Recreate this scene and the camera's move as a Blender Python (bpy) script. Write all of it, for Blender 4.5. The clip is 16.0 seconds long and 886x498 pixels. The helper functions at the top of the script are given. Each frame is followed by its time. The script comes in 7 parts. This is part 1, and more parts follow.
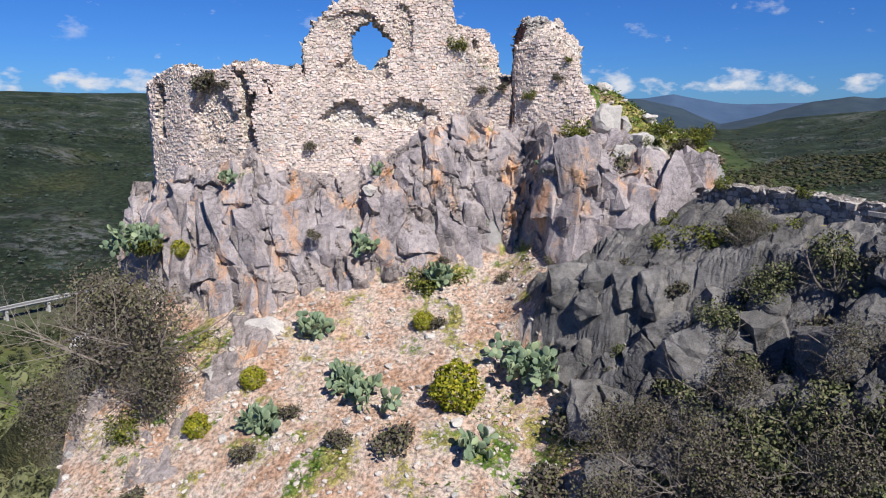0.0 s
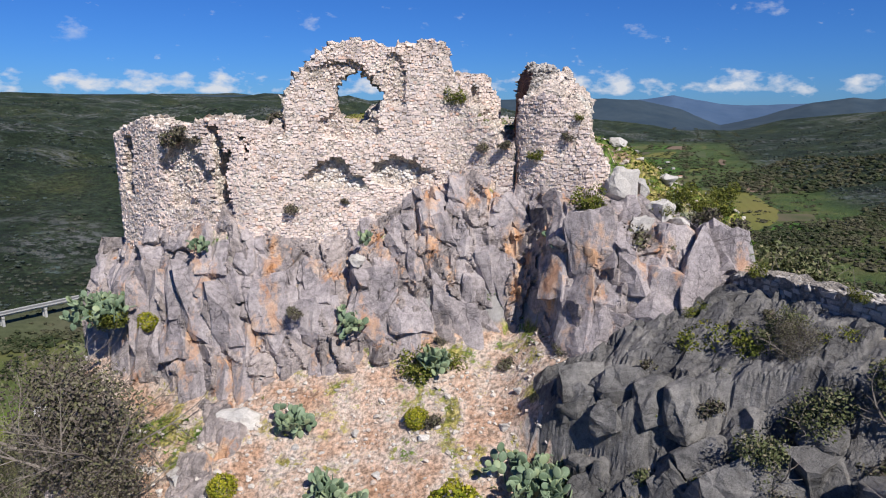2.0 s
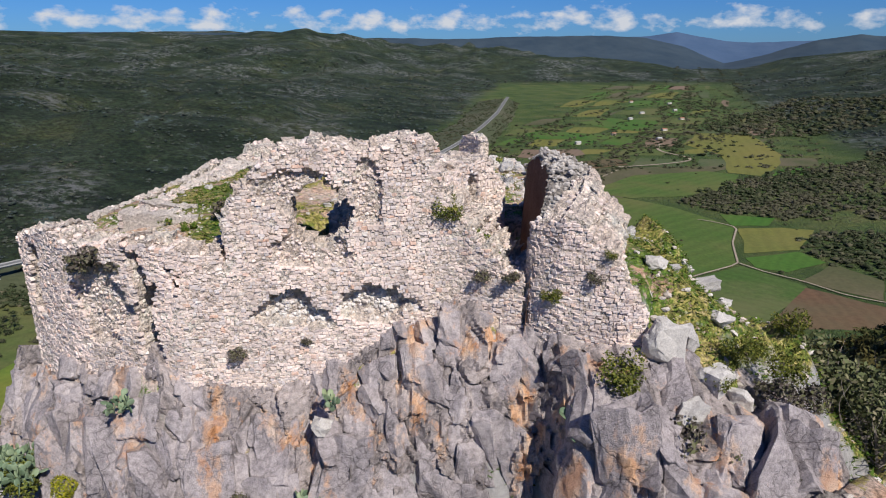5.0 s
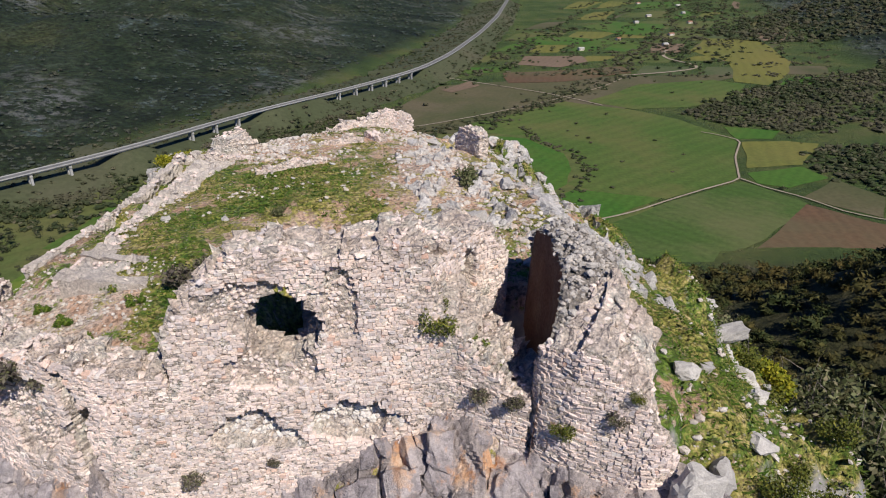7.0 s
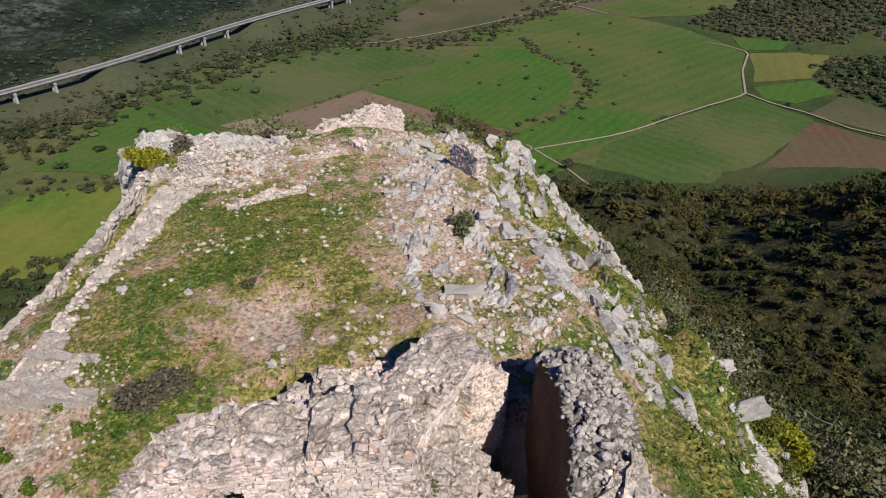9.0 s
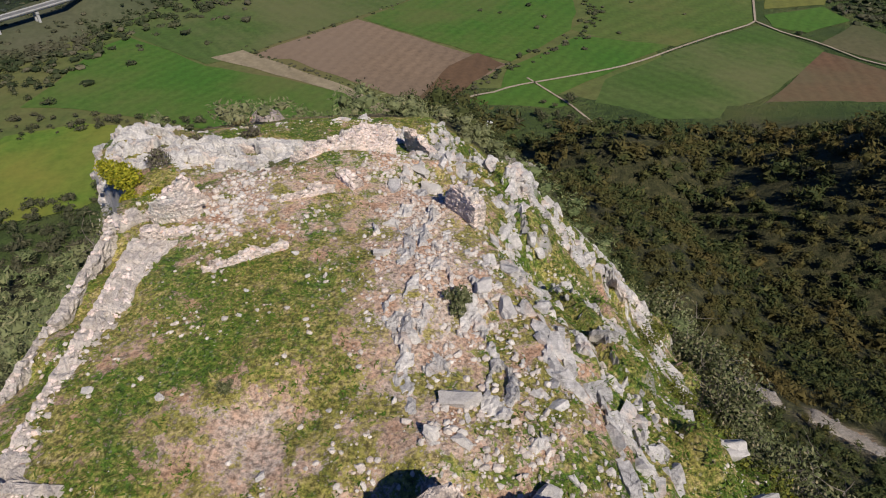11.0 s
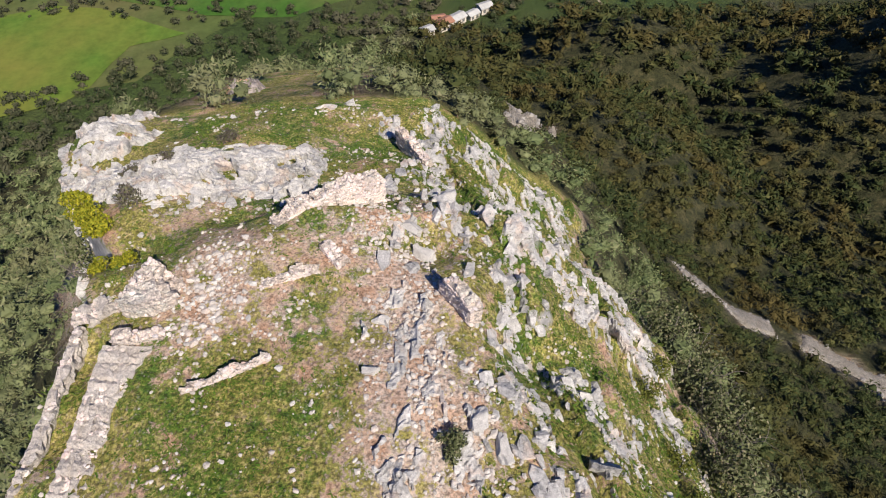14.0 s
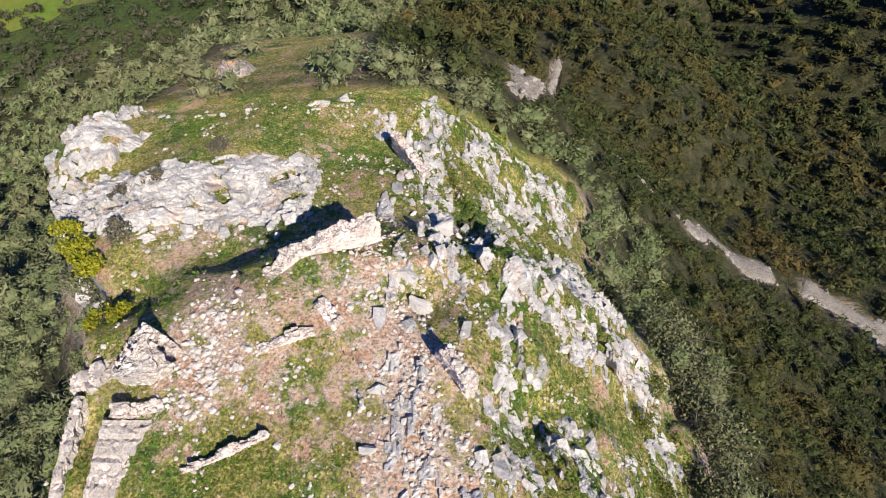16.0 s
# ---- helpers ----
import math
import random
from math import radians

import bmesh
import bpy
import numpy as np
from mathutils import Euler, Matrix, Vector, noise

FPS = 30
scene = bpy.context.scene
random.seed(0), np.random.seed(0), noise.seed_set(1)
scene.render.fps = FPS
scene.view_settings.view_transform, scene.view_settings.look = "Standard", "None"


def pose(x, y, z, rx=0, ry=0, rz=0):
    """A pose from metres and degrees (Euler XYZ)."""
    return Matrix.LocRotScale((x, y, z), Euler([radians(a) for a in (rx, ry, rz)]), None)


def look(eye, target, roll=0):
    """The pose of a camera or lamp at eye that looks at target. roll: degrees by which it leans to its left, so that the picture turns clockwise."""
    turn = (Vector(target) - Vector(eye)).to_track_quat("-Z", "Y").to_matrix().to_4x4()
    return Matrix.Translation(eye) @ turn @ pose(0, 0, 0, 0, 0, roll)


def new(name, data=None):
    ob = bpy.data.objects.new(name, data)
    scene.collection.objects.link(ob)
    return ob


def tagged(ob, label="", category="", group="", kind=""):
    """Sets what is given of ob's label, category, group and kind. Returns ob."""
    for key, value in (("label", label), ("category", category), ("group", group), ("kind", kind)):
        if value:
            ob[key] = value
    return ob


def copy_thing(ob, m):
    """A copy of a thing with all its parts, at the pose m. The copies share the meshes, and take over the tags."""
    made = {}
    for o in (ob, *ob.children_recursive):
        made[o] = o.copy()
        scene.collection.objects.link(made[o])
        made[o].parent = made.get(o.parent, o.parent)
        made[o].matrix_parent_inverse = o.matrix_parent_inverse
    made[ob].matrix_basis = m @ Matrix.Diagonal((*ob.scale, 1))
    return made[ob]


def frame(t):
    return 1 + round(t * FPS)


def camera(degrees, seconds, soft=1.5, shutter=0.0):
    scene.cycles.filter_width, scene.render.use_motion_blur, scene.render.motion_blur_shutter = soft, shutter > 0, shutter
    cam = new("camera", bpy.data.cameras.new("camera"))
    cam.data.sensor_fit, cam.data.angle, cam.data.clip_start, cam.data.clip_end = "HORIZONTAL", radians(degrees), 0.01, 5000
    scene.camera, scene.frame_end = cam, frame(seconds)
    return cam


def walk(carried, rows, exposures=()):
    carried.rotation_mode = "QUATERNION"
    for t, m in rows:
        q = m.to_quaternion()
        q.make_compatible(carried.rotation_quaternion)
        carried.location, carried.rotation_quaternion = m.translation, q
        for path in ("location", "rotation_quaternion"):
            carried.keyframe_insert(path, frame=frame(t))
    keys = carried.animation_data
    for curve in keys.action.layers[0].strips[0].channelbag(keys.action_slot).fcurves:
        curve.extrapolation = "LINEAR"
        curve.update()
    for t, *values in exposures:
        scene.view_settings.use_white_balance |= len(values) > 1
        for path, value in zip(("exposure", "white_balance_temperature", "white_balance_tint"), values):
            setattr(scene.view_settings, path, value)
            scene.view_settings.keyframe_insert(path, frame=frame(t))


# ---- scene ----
cam = camera(69.0, 16.0, soft=1.1)
PATH = [
    (0, (0.066, 0.045, 0.046), (0.064, 1.997, -0.386), 0.1),
    (0.5, (0.101, 0.62, 0.339), (0.098, 2.573, -0.093), 0.2),
    (1, (0.106, 1.265, 0.791), (0.105, 3.218, 0.36), 0.1),
    (1.5, (0.136, 2.017, 1.305), (0.135, 3.97, 0.875), 0.1),
    (2, (0.174, 2.803, 1.865), (0.173, 4.756, 1.435), 0.1),
    (2.5, (0.213, 3.628, 2.471), (0.213, 5.582, 2.042), 0.0),
    (3, (0.244, 4.539, 3.165), (0.245, 6.492, 2.735), 0.0),
    (3.5, (0.295, 5.519, 3.894), (0.295, 7.468, 3.444), -0.1),
    (4, (0.344, 6.514, 4.663), (0.345, 8.451, 4.165), -0.1),
    (4.2, (0.368, 6.942, 4.904), (0.369, 8.875, 4.389), -0.1),
    (6.3, (0.49, 11.428, 8.117), (0.502, 13.269, 7.335), 0.2),
    (6.5, (0.534, 11.876, 8.379), (0.543, 13.707, 7.573), 0.1),
    (7, (0.587, 12.934, 9.121), (0.597, 14.735, 8.251), 0.1),
    (7.5, (0.644, 14.002, 9.872), (0.656, 15.773, 8.941), 0.1),
    (8, (0.708, 15.086, 10.598), (0.721, 16.823, 9.607), 0.1),
    (8.5, (0.752, 16.177, 11.321), (0.765, 17.879, 10.271), 0.0),
    (9, (0.788, 17.249, 12.044), (0.803, 18.914, 10.936), -0.0),
    (9.2, (0.798, 17.712, 12.282), (0.813, 19.363, 11.154), -0.0),
    (11.3, (0.972, 21.85, 14.836), (0.989, 23.362, 13.528), -0.1),
    (11.5, (0.943, 22.241, 15.021), (0.966, 23.74, 13.698), 0.1),
    (12, (1.002, 23.287, 15.726), (1.025, 24.741, 14.353), -0.0),
    (12.5, (1.082, 24.382, 16.404), (1.102, 25.788, 14.983), -0.1),
    (13, (1.148, 25.497, 17.072), (1.167, 26.854, 15.603), -0.2),
    (13.5, (1.189, 26.58, 17.739), (1.207, 27.886, 16.226), -0.3),
    (14, (1.228, 27.687, 18.443), (1.245, 28.939, 16.883), -0.4),
    (14.5, (1.29, 28.79, 19.123), (1.305, 29.984, 17.519), -0.6),
    (15, (1.373, 29.879, 19.776), (1.383, 31.018, 18.132), -0.8),
    (15.5, (1.494, 31.045, 20.453), (1.5, 32.12, 18.766), -1.1),
    (16, (1.611, 32.17, 21.021), (1.61, 33.188, 19.299), -1.5),
]
walk(cam, [(t, look(eye, target, roll)) for t, eye, target, roll in PATH],
     exposures=[(0, 0.42, 6150, 10), (3.5, 0.28, 6150, 10), (7, 0.13, 6350, 10), (9, 0.07, 6500, 10), (12.5, 0.20, 6550, 10), (16, 0.63, 6500, 10)])

# ---------------------------------------------------------------- light
SUN_DIR = Vector((0.48, -0.80, 0.95)).normalized()          # towards the sun
world = bpy.data.worlds.new("world")
scene.world = world
world.use_nodes = True
wt = world.node_tree
sky = wt.nodes.new("ShaderNodeTexSky")
sky.sky_type, sky.sun_disc = "NISHITA", False
sky.sun_elevation = math.asin(SUN_DIR.z)
sky.sun_rotation = math.atan2(SUN_DIR.x, SUN_DIR.y)
sky.altitude, sky.air_density, sky.dust_density, sky.ozone_density = 900, 1.0, 0.15, 5.0
bg = wt.nodes["Background"]
bg.inputs["Strength"].default_value = 0.0445


def sky_clouds():
    """Small fair-weather clouds in a belt above the skyline, by direction."""
    tc = wt.nodes.new("ShaderNodeTexCoord")
    sep = wt.nodes.new("ShaderNodeSeparateXYZ")
    wt.links.new(tc.outputs["Generated"], sep.inputs[0])

    def calc(op, a, b=0.0, clamp=False):
        m = wt.nodes.new("ShaderNodeMath")
        m.operation, m.use_clamp = op, clamp
        for sock, value in ((m.inputs[0], a), (m.inputs[1], b)):
            if isinstance(value, (int, float)):
                sock.default_value = value
            else:
                wt.links.new(value, sock)
        return m.outputs[0]

    def ramp(fac, stops):
        r = wt.nodes.new("ShaderNodeValToRGB")
        while len(r.color_ramp.elements) < len(stops):
            r.color_ramp.elements.new(0.5)
        for e, (pos, v) in zip(r.color_ramp.elements, stops):
            e.position, e.color = pos, (v, v, v, 1)
        wt.links.new(fac, r.inputs[0])
        return r.outputs[0]

    mp = wt.nodes.new("ShaderNodeMapping")
    mp.inputs["Scale"].default_value = (1.0, 1.0, 1.9)
    wt.links.new(tc.outputs["Generated"], mp.inputs["Vector"])
    puff = wt.nodes.new("ShaderNodeTexNoise")
    for key, value in (("Scale", 26.0), ("Detail", 7.0), ("Roughness", 0.55)):
        puff.inputs[key].default_value = value
    wt.links.new(mp.outputs[0], puff.inputs["Vector"])
    belt = ramp(sep.outputs[2], [(0.0, 0.0), (0.012, 0.2), (0.024, 1.0), (0.040, 0.9), (0.054, 0.15), (0.075, 0.0)])
    soft = calc("ADD", puff.outputs["Fac"], calc("SUBTRACT", calc("MULTIPLY", belt, 0.23), 0.06))
    mask = ramp(soft, [(0.60, 0.0), (0.80, 0.95)])
    tuft = wt.nodes.new("ShaderNodeTexNoise")
    for key, value in (("Scale", 11.0), ("Detail", 6.0), ("Roughness", 0.6)):
        tuft.inputs[key].default_value = value
    wt.links.new(mp.outputs[0], tuft.inputs["Vector"])
    high = ramp(sep.outputs[2], [(0.07, 0.0), (0.10, 1.0), (0.20, 1.0), (0.26, 0.0)])
    mask = calc("MAXIMUM", mask, calc("MULTIPLY", ramp(tuft.outputs["Fac"], [(0.62, 0.0), (0.78, 0.7)]), high))
    mix = wt.nodes.new("ShaderNodeMix")
    mix.data_type = "RGBA"
    wt.links.new(mask, mix.inputs[0])
    # a deeper blue overhead, as the clear dry air shows it
    hue = wt.nodes.new("ShaderNodeMix")
    hue.data_type, hue.blend_type = "RGBA", "MULTIPLY"
    hue.inputs[0].default_value = 1.0
    hue.inputs[7].default_value = (0.39, 0.79, 1.5, 1)
    wt.links.new(sky.outputs[0], hue.inputs[6])
    wt.links.new(hue.outputs[2], mix.inputs[6])
    mix.inputs[7].default_value = (12.5, 12.6, 13.0, 1)
    wt.links.new(mix.outputs[2], bg.inputs["Color"])


sky_clouds()
sun = new("sun", bpy.data.lights.new("sun", "SUN"))
sun.data.energy, sun.data.angle, sun.data.color = 5.0, radians(0.53), (1.0, 0.92, 0.815)
sun.matrix_world = look(SUN_DIR * 100, (0, 0, 0))


# ---------------------------------------------------------------- numbers
rng = np.random.default_rng(7)


def lattice(ix, iy, seed):
    n = (ix.astype(np.int64) * 374761393 + iy.astype(np.int64) * 668265263 + seed * 974634077) & 0x7FFFFFFF
    n = ((n ^ (n >> 13)) * 1274126177) & 0x7FFFFFFF
    return ((n ^ (n >> 16)) & 0xFFFF) / 65535.0


def noise2(x, y, seed=0):
    """Smooth value noise, 0 to 1, one lump a unit."""
    x, y = np.asarray(x, float), np.asarray(y, float)
    ix, iy = np.floor(x), np.floor(y)
    u, v = x - ix, y - iy
    u, v = u * u * (3 - 2 * u), v * v * (3 - 2 * v)
    a, b = lattice(ix, iy, seed), lattice(ix + 1, iy, seed)
    c, d = lattice(ix, iy + 1, seed), lattice(ix + 1, iy + 1, seed)
    return (a * (1 - u) + b * u) * (1 - v) + (c * (1 - u) + d * u) * v


def fbm(x, y, seed=0, octaves=4):
    total, size, amp = 0.0, 1.0, 0.5
    for k in range(octaves):
        total = total + amp * (noise2(np.asarray(x) * size + 17.3 * k, np.asarray(y) * size - 9.1 * k, seed + k) - 0.5) * 2
        size, amp = size * 2.03, amp * 0.5
    return total


def step(x, a, b):
    s = np.clip((np.asarray(x, float) - a) / (b - a), 0, 1)
    return s * s * (3 - 2 * s)


def mesh_of(name, verts, faces, mat=None, smooth=False):
    """A mesh from arrays: verts (n, 3); faces (m, 3) or (m, 4), or a list of such arrays."""
    verts = np.asarray(verts, np.float32)
    sets = [np.asarray(f, np.int32) for f in (faces if isinstance(faces, list) else [faces]) if len(f)]
    me = bpy.data.meshes.new(name)
    me.vertices.add(len(verts))
    me.vertices.foreach_set("co", verts.ravel())
    loops = np.concatenate([f.ravel() for f in sets])
    sizes = np.concatenate([np.full(len(f), f.shape[1], np.int32) for f in sets])
    me.loops.add(len(loops))
    me.loops.foreach_set("vertex_index", loops)
    me.polygons.add(len(sizes))
    me.polygons.foreach_set("loop_start", np.concatenate([[0], np.cumsum(sizes)[:-1]]).astype(np.int32))
    me.polygons.foreach_set("loop_total", sizes)
    me.polygons.foreach_set("use_smooth", np.full(len(sizes), smooth))
    me.update(calc_edges=True)
    if mat:
        me.materials.append(mat)
    return me


def thing(name, label, category, mesh=None, at=None, group="", kind=""):
    ob = new(name, mesh)
    if at is not None:
        ob.matrix_basis = at if isinstance(at, Matrix) else Matrix.Translation(at)
    return tagged(ob, label, category, group, kind)


def part(name, mesh, parent, label="", at=None, kind=""):
    ob = new(name, mesh)
    ob.parent = parent
    if at is not None:
        ob.matrix_basis = at if isinstance(at, Matrix) else Matrix.Translation(at)
    return tagged(ob, label, kind=kind)


# ---------------------------------------------------------------- materials
def material(name, roughness=0.9):
    m = bpy.data.materials.new(name)
    m.use_nodes = True
    b = m.node_tree.nodes["Principled BSDF"]
    b.inputs["Roughness"].default_value = roughness
    b.inputs["Specular IOR Level"].default_value = 0.25
    return m, m.node_tree, b


def node(nt, kind, **values):
    n = nt.nodes.new("ShaderNode" + kind)
    for key, value in values.items():
        if key in n.inputs:
            n.inputs[key].default_value = value
    return n


def noise_of(nt, scale, detail=6, rough=0.6, vector=None, stretch=None):
    n = node(nt, "TexNoise", Scale=scale, Detail=detail, Roughness=rough)
    if vector is None:
        vector = nt.nodes.new("ShaderNodeNewGeometry").outputs["Position"]
    if stretch:
        mp = node(nt, "Mapping", Scale=stretch)
        nt.links.new(vector, mp.inputs["Vector"])
        vector = mp.outputs[0]
    nt.links.new(vector, n.inputs["Vector"])
    return n.outputs["Fac"]


def ramp_of(nt, fac, stops):
    r = nt.nodes.new("ShaderNodeValToRGB")
    while len(r.color_ramp.elements) < len(stops):
        r.color_ramp.elements.new(0.5)
    for e, (pos, col) in zip(r.color_ramp.elements, stops):
        e.position, e.color = pos, (*col, 1) if len(col) == 3 else col
    nt.links.new(fac, r.inputs[0])
    return r.outputs[0]


def mix_of(nt, fac, a, b, blend="MIX"):
    m = nt.nodes.new("ShaderNodeMix")
    m.data_type, m.blend_type = "RGBA", blend
    for sock, value in ((m.inputs[0], fac), (m.inputs[6], a), (m.inputs[7], b)):
        if isinstance(value, (int, float)):
            sock.default_value = value
        elif isinstance(value, tuple):
            sock.default_value = (*value, 1)
        else:
            nt.links.new(value, sock)
    return m.outputs[2]


def math_of(nt, op, a, b=0.0, clamp=False):
    m = nt.nodes.new("ShaderNodeMath")
    m.operation, m.use_clamp = op, clamp
    for sock, value in ((m.inputs[0], a), (m.inputs[1], b)):
        if isinstance(value, (int, float)):
            sock.default_value = value
        else:
            nt.links.new(value, sock)
    return m.outputs[0]


def bump_of(nt, b, height, strength=0.5, distance=0.05):
    n = node(nt, "Bump", Strength=strength, Distance=distance)
    nt.links.new(height, n.inputs["Height"])
    nt.links.new(n.outputs[0], b.inputs["Normal"])


def stone_material(name, stops, island=False, bump=0.5, wash=None):
    """Weathered stone: colour by piece, lichen blotches and grain."""
    m, nt, b = material(name, 0.92)
    if island:
        fac = nt.nodes.new("ShaderNodeNewGeometry").outputs["Random Per Island"]
    else:
        fac = nt.nodes.new("ShaderNodeObjectInfo").outputs["Random"]
    c = ramp_of(nt, fac, stops)
    c = mix_of(nt, noise_of(nt, 3.0), c, mix_of(nt, 0.5, c, (0.30, 0.28, 0.26)))
    if wash:
        # broad weathering: rosy mortar smears, grey lichen and rain-washed pale patches
        n1, n2 = noise_of(nt, 0.55, 6, 0.65), noise_of(nt, 1.5, 7, 0.68)
        c = mix_of(nt, ramp_of(nt, n1, [(0.50, (0,) * 3), (0.64, (0.6,) * 3)]), c, wash)
        c = mix_of(nt, 1.0, c, ramp_of(nt, n2, [(0.33, (0.74, 0.73, 0.74)), (0.48, (1.05, 1.03, 1.02)), (0.66, (1.22, 1.18, 1.14))]), "MULTIPLY")
    grain = noise_of(nt, 22.0, 8, 0.7)
    c = mix_of(nt, 1.0, c, ramp_of(nt, grain, [(0.25, (0.62,) * 3), (0.55, (1.0,) * 3), (0.8, (1.22,) * 3)]), "MULTIPLY")
    c = mix_of(nt, 1.0, c, ramp_of(nt, noise_of(nt, 70.0, 4, 0.75), [(0.36, (0.72,) * 3), (0.5, (1.0,) * 3), (0.64, (1.18,) * 3)]), "MULTIPLY")
    nt.links.new(c, b.inputs["Base Color"])
    bump_of(nt, b, grain, bump, 0.03)
    return m


# ---------------------------------------------------------------- the land
FLOOR = -120.0
CREST = ([23, 27, 30, 36, 40, 44, 45.5, 48, 52, 57, 62, 70, 78, 90, 120, 150, 180, 215, 250, 270],
         [0.6, 0.9, 1.25, 1.15, 0.9, 0.7, -0.6, -2.6, -3.9, -5.0, -7.4, -11.4, -18.8, -33, -58, -80, -99, -112, -118.5, -120])
EDGE_L = ([0, 15, 19, 22, 24.5, 27, 30, 40, 44, 48, 52, 56, 62, 90, 200], [-9, -10.5, -11.5, -12, -12.6, -11.4, -10.8, -10.75, -11.9, -15.5, -18.2, -18.4, -15, -16, -20])
EDGE_R = ([10, 18, 22, 26, 30, 36, 40, 44, 50, 57, 70, 200], [10, 9.5, 7.0, 5.6, 4.6, 3.2, 2.4, 1.6, 0.2, 0.4, 2, 10])
FALL_R = ([0, 3, 6, 9, 13, 23, 35, 48, 120, 300, 420], [1, .982, .952, .928, .885, .775, .665, .61, .42, .07, 0])
FALL_L = ([0, .45, 1.3, 5, 14, 24, 50, 110, 170, 230], [1, .975, .95, .915, .845, .80, .69, .42, .15, 0])
CLIFF = ([-14, -12, -10, -8, -5.8, -1, 1.6, 2.6, 3.6, 5, 6.5, 8, 9.5, 12], [26, 24.6, 22.6, 21.6, 20.9, 21.0, 21.3, 21.6, 19.4, 18.9, 18.9, 19.3, 20.4, 22])


FACE = ([-12.1, -11.5, -9.5, -7.2, -6, -4.6, -2, .8, 2.4, 3.2, 5, 5.6], [27.2, 26, 24.5, 23.5, 23.15, 23.35, 23.7, 23.95, 23.3, 22.7, 22.1, 22.6])
FOOT = ([-12.1, -9.5, -6.7, -6.3, -4.5, -3.2, -1.5, -.5, 1, 1.7, 2.4, 3.3, 5, 5.6], [-3.4, -2.2, -1.5, -2.0, -2.5, -2.4, -1.4, -.8, -.2, -.2, -.6, -.9, -.7, -.6])


def front_slope(x, y):
    """The stony slope below the cliff; beside it a tilted rock slab that breaks off towards the gully."""
    z = -5.3 - 0.48 * (20.8 - y) - 0.25 * np.maximum(-x, 0) + 0.72 * np.clip(x - 2.5, 0, 7.5)
    z = np.minimum(z, -3.6 - 0.12 * np.maximum(15 - y, 0))
    slab = np.minimum(-4.5 + 0.5 * (x - 4.0) + 0.25 * (y - 18.8), -2.75)
    rim = y - 17.3 + 0.62 * (x - 3.0) + 0.9 * fbm(x / 1.5, y / 1.5, 27, 3)
    on = step(x, 1.4, 3.0) * step(rim, -0.25, 0.2)
    z = z + (slab - z) * on - 0.5 * step(x, 3.0, 4.6) * (1 - on) * step(-rim, 1.4, 1.9)
    return z - 0.8 * np.maximum(x - 9.6, 0)


def mountains(x, y):
    """The valley floor and the hills on both sides of it."""
    axis = np.interp(y, [0, 300, 600, 1000, 1700, 4800], [50, 60, 120, 330, 600, 1750])
    left = np.interp(y, [0, 300, 600, 1000, 2000, 4800], [330, 300, 235, 300, 500, 600])
    right = np.interp(y, [0, 300, 600, 1000, 1700, 4800], [520, 430, 350, 190, 120, 260])
    sl, sr = np.maximum(axis - left - x, 0), np.maximum(x - axis - right, 0)
    hl = np.interp(sl, [0, 120, 350, 700, 1200, 2000, 3200], [0, 14, 62, 104, 128, 150, 185])
    hl = hl * (1 - 0.5 * np.exp(-((y - 1650) / 430) ** 2))
    hr = np.interp(sr, [0, 120, 400, 800, 1400, 2600], [0, 16, 72, 116, 138, 205])
    far = step(y, 2100, 2900) * np.interp(x, [-3500, -1500, -420, -250, 300, 900, 1500, 2600, 3300], [190, 176, 165, 128, 112, 60, 0, 60, 150])
    h = np.maximum(np.maximum(hl, hr), far)
    lumps = fbm(x / 520, y / 520, 31, 5)
    gully = np.abs(fbm(x / 230 + 5, y / 230, 47, 4))
    return h * (1 + 0.55 * lumps * (1 - step(h, 130, 190) * 0.5)) - np.minimum(h, 70) * 0.7 * gully + 20 * np.minimum(h / 50, 1) * fbm(x / 150, y / 150, 39, 4)


# local swells and hollows of the ridge: x, y, rise, reach
SWELLS = ((-11.3, 49.3, 1.0, 3.2), (-9.2, 53.4, 0.75, 3.0), (-17.0, 54.6, 1.4, 2.6), (-6.9, 44.9, -1.3, 1.8), (-11.3, 45.7, 0.9, 1.8), (1.2, 42.8, -1.1, 1.5), (4.9, 38.4, -1.3, 1.6),
          (7.5, 46.0, 1.6, 3.4), (9.6, 31.3, 1.3, 2.4), (-0.4, 53.8, -0.7, 2.2), (0.8, 29.4, 0.45, 0.9), (-3.4, 30.4, -0.35, 1.2), (-3.6, 32.6, 0.25, 1.2),
          (-10.1, 37.8, -0.7, 0.9), (-10.0, 35.2, -0.55, 0.9), (-10.1, 32.6, -0.45, 0.9))


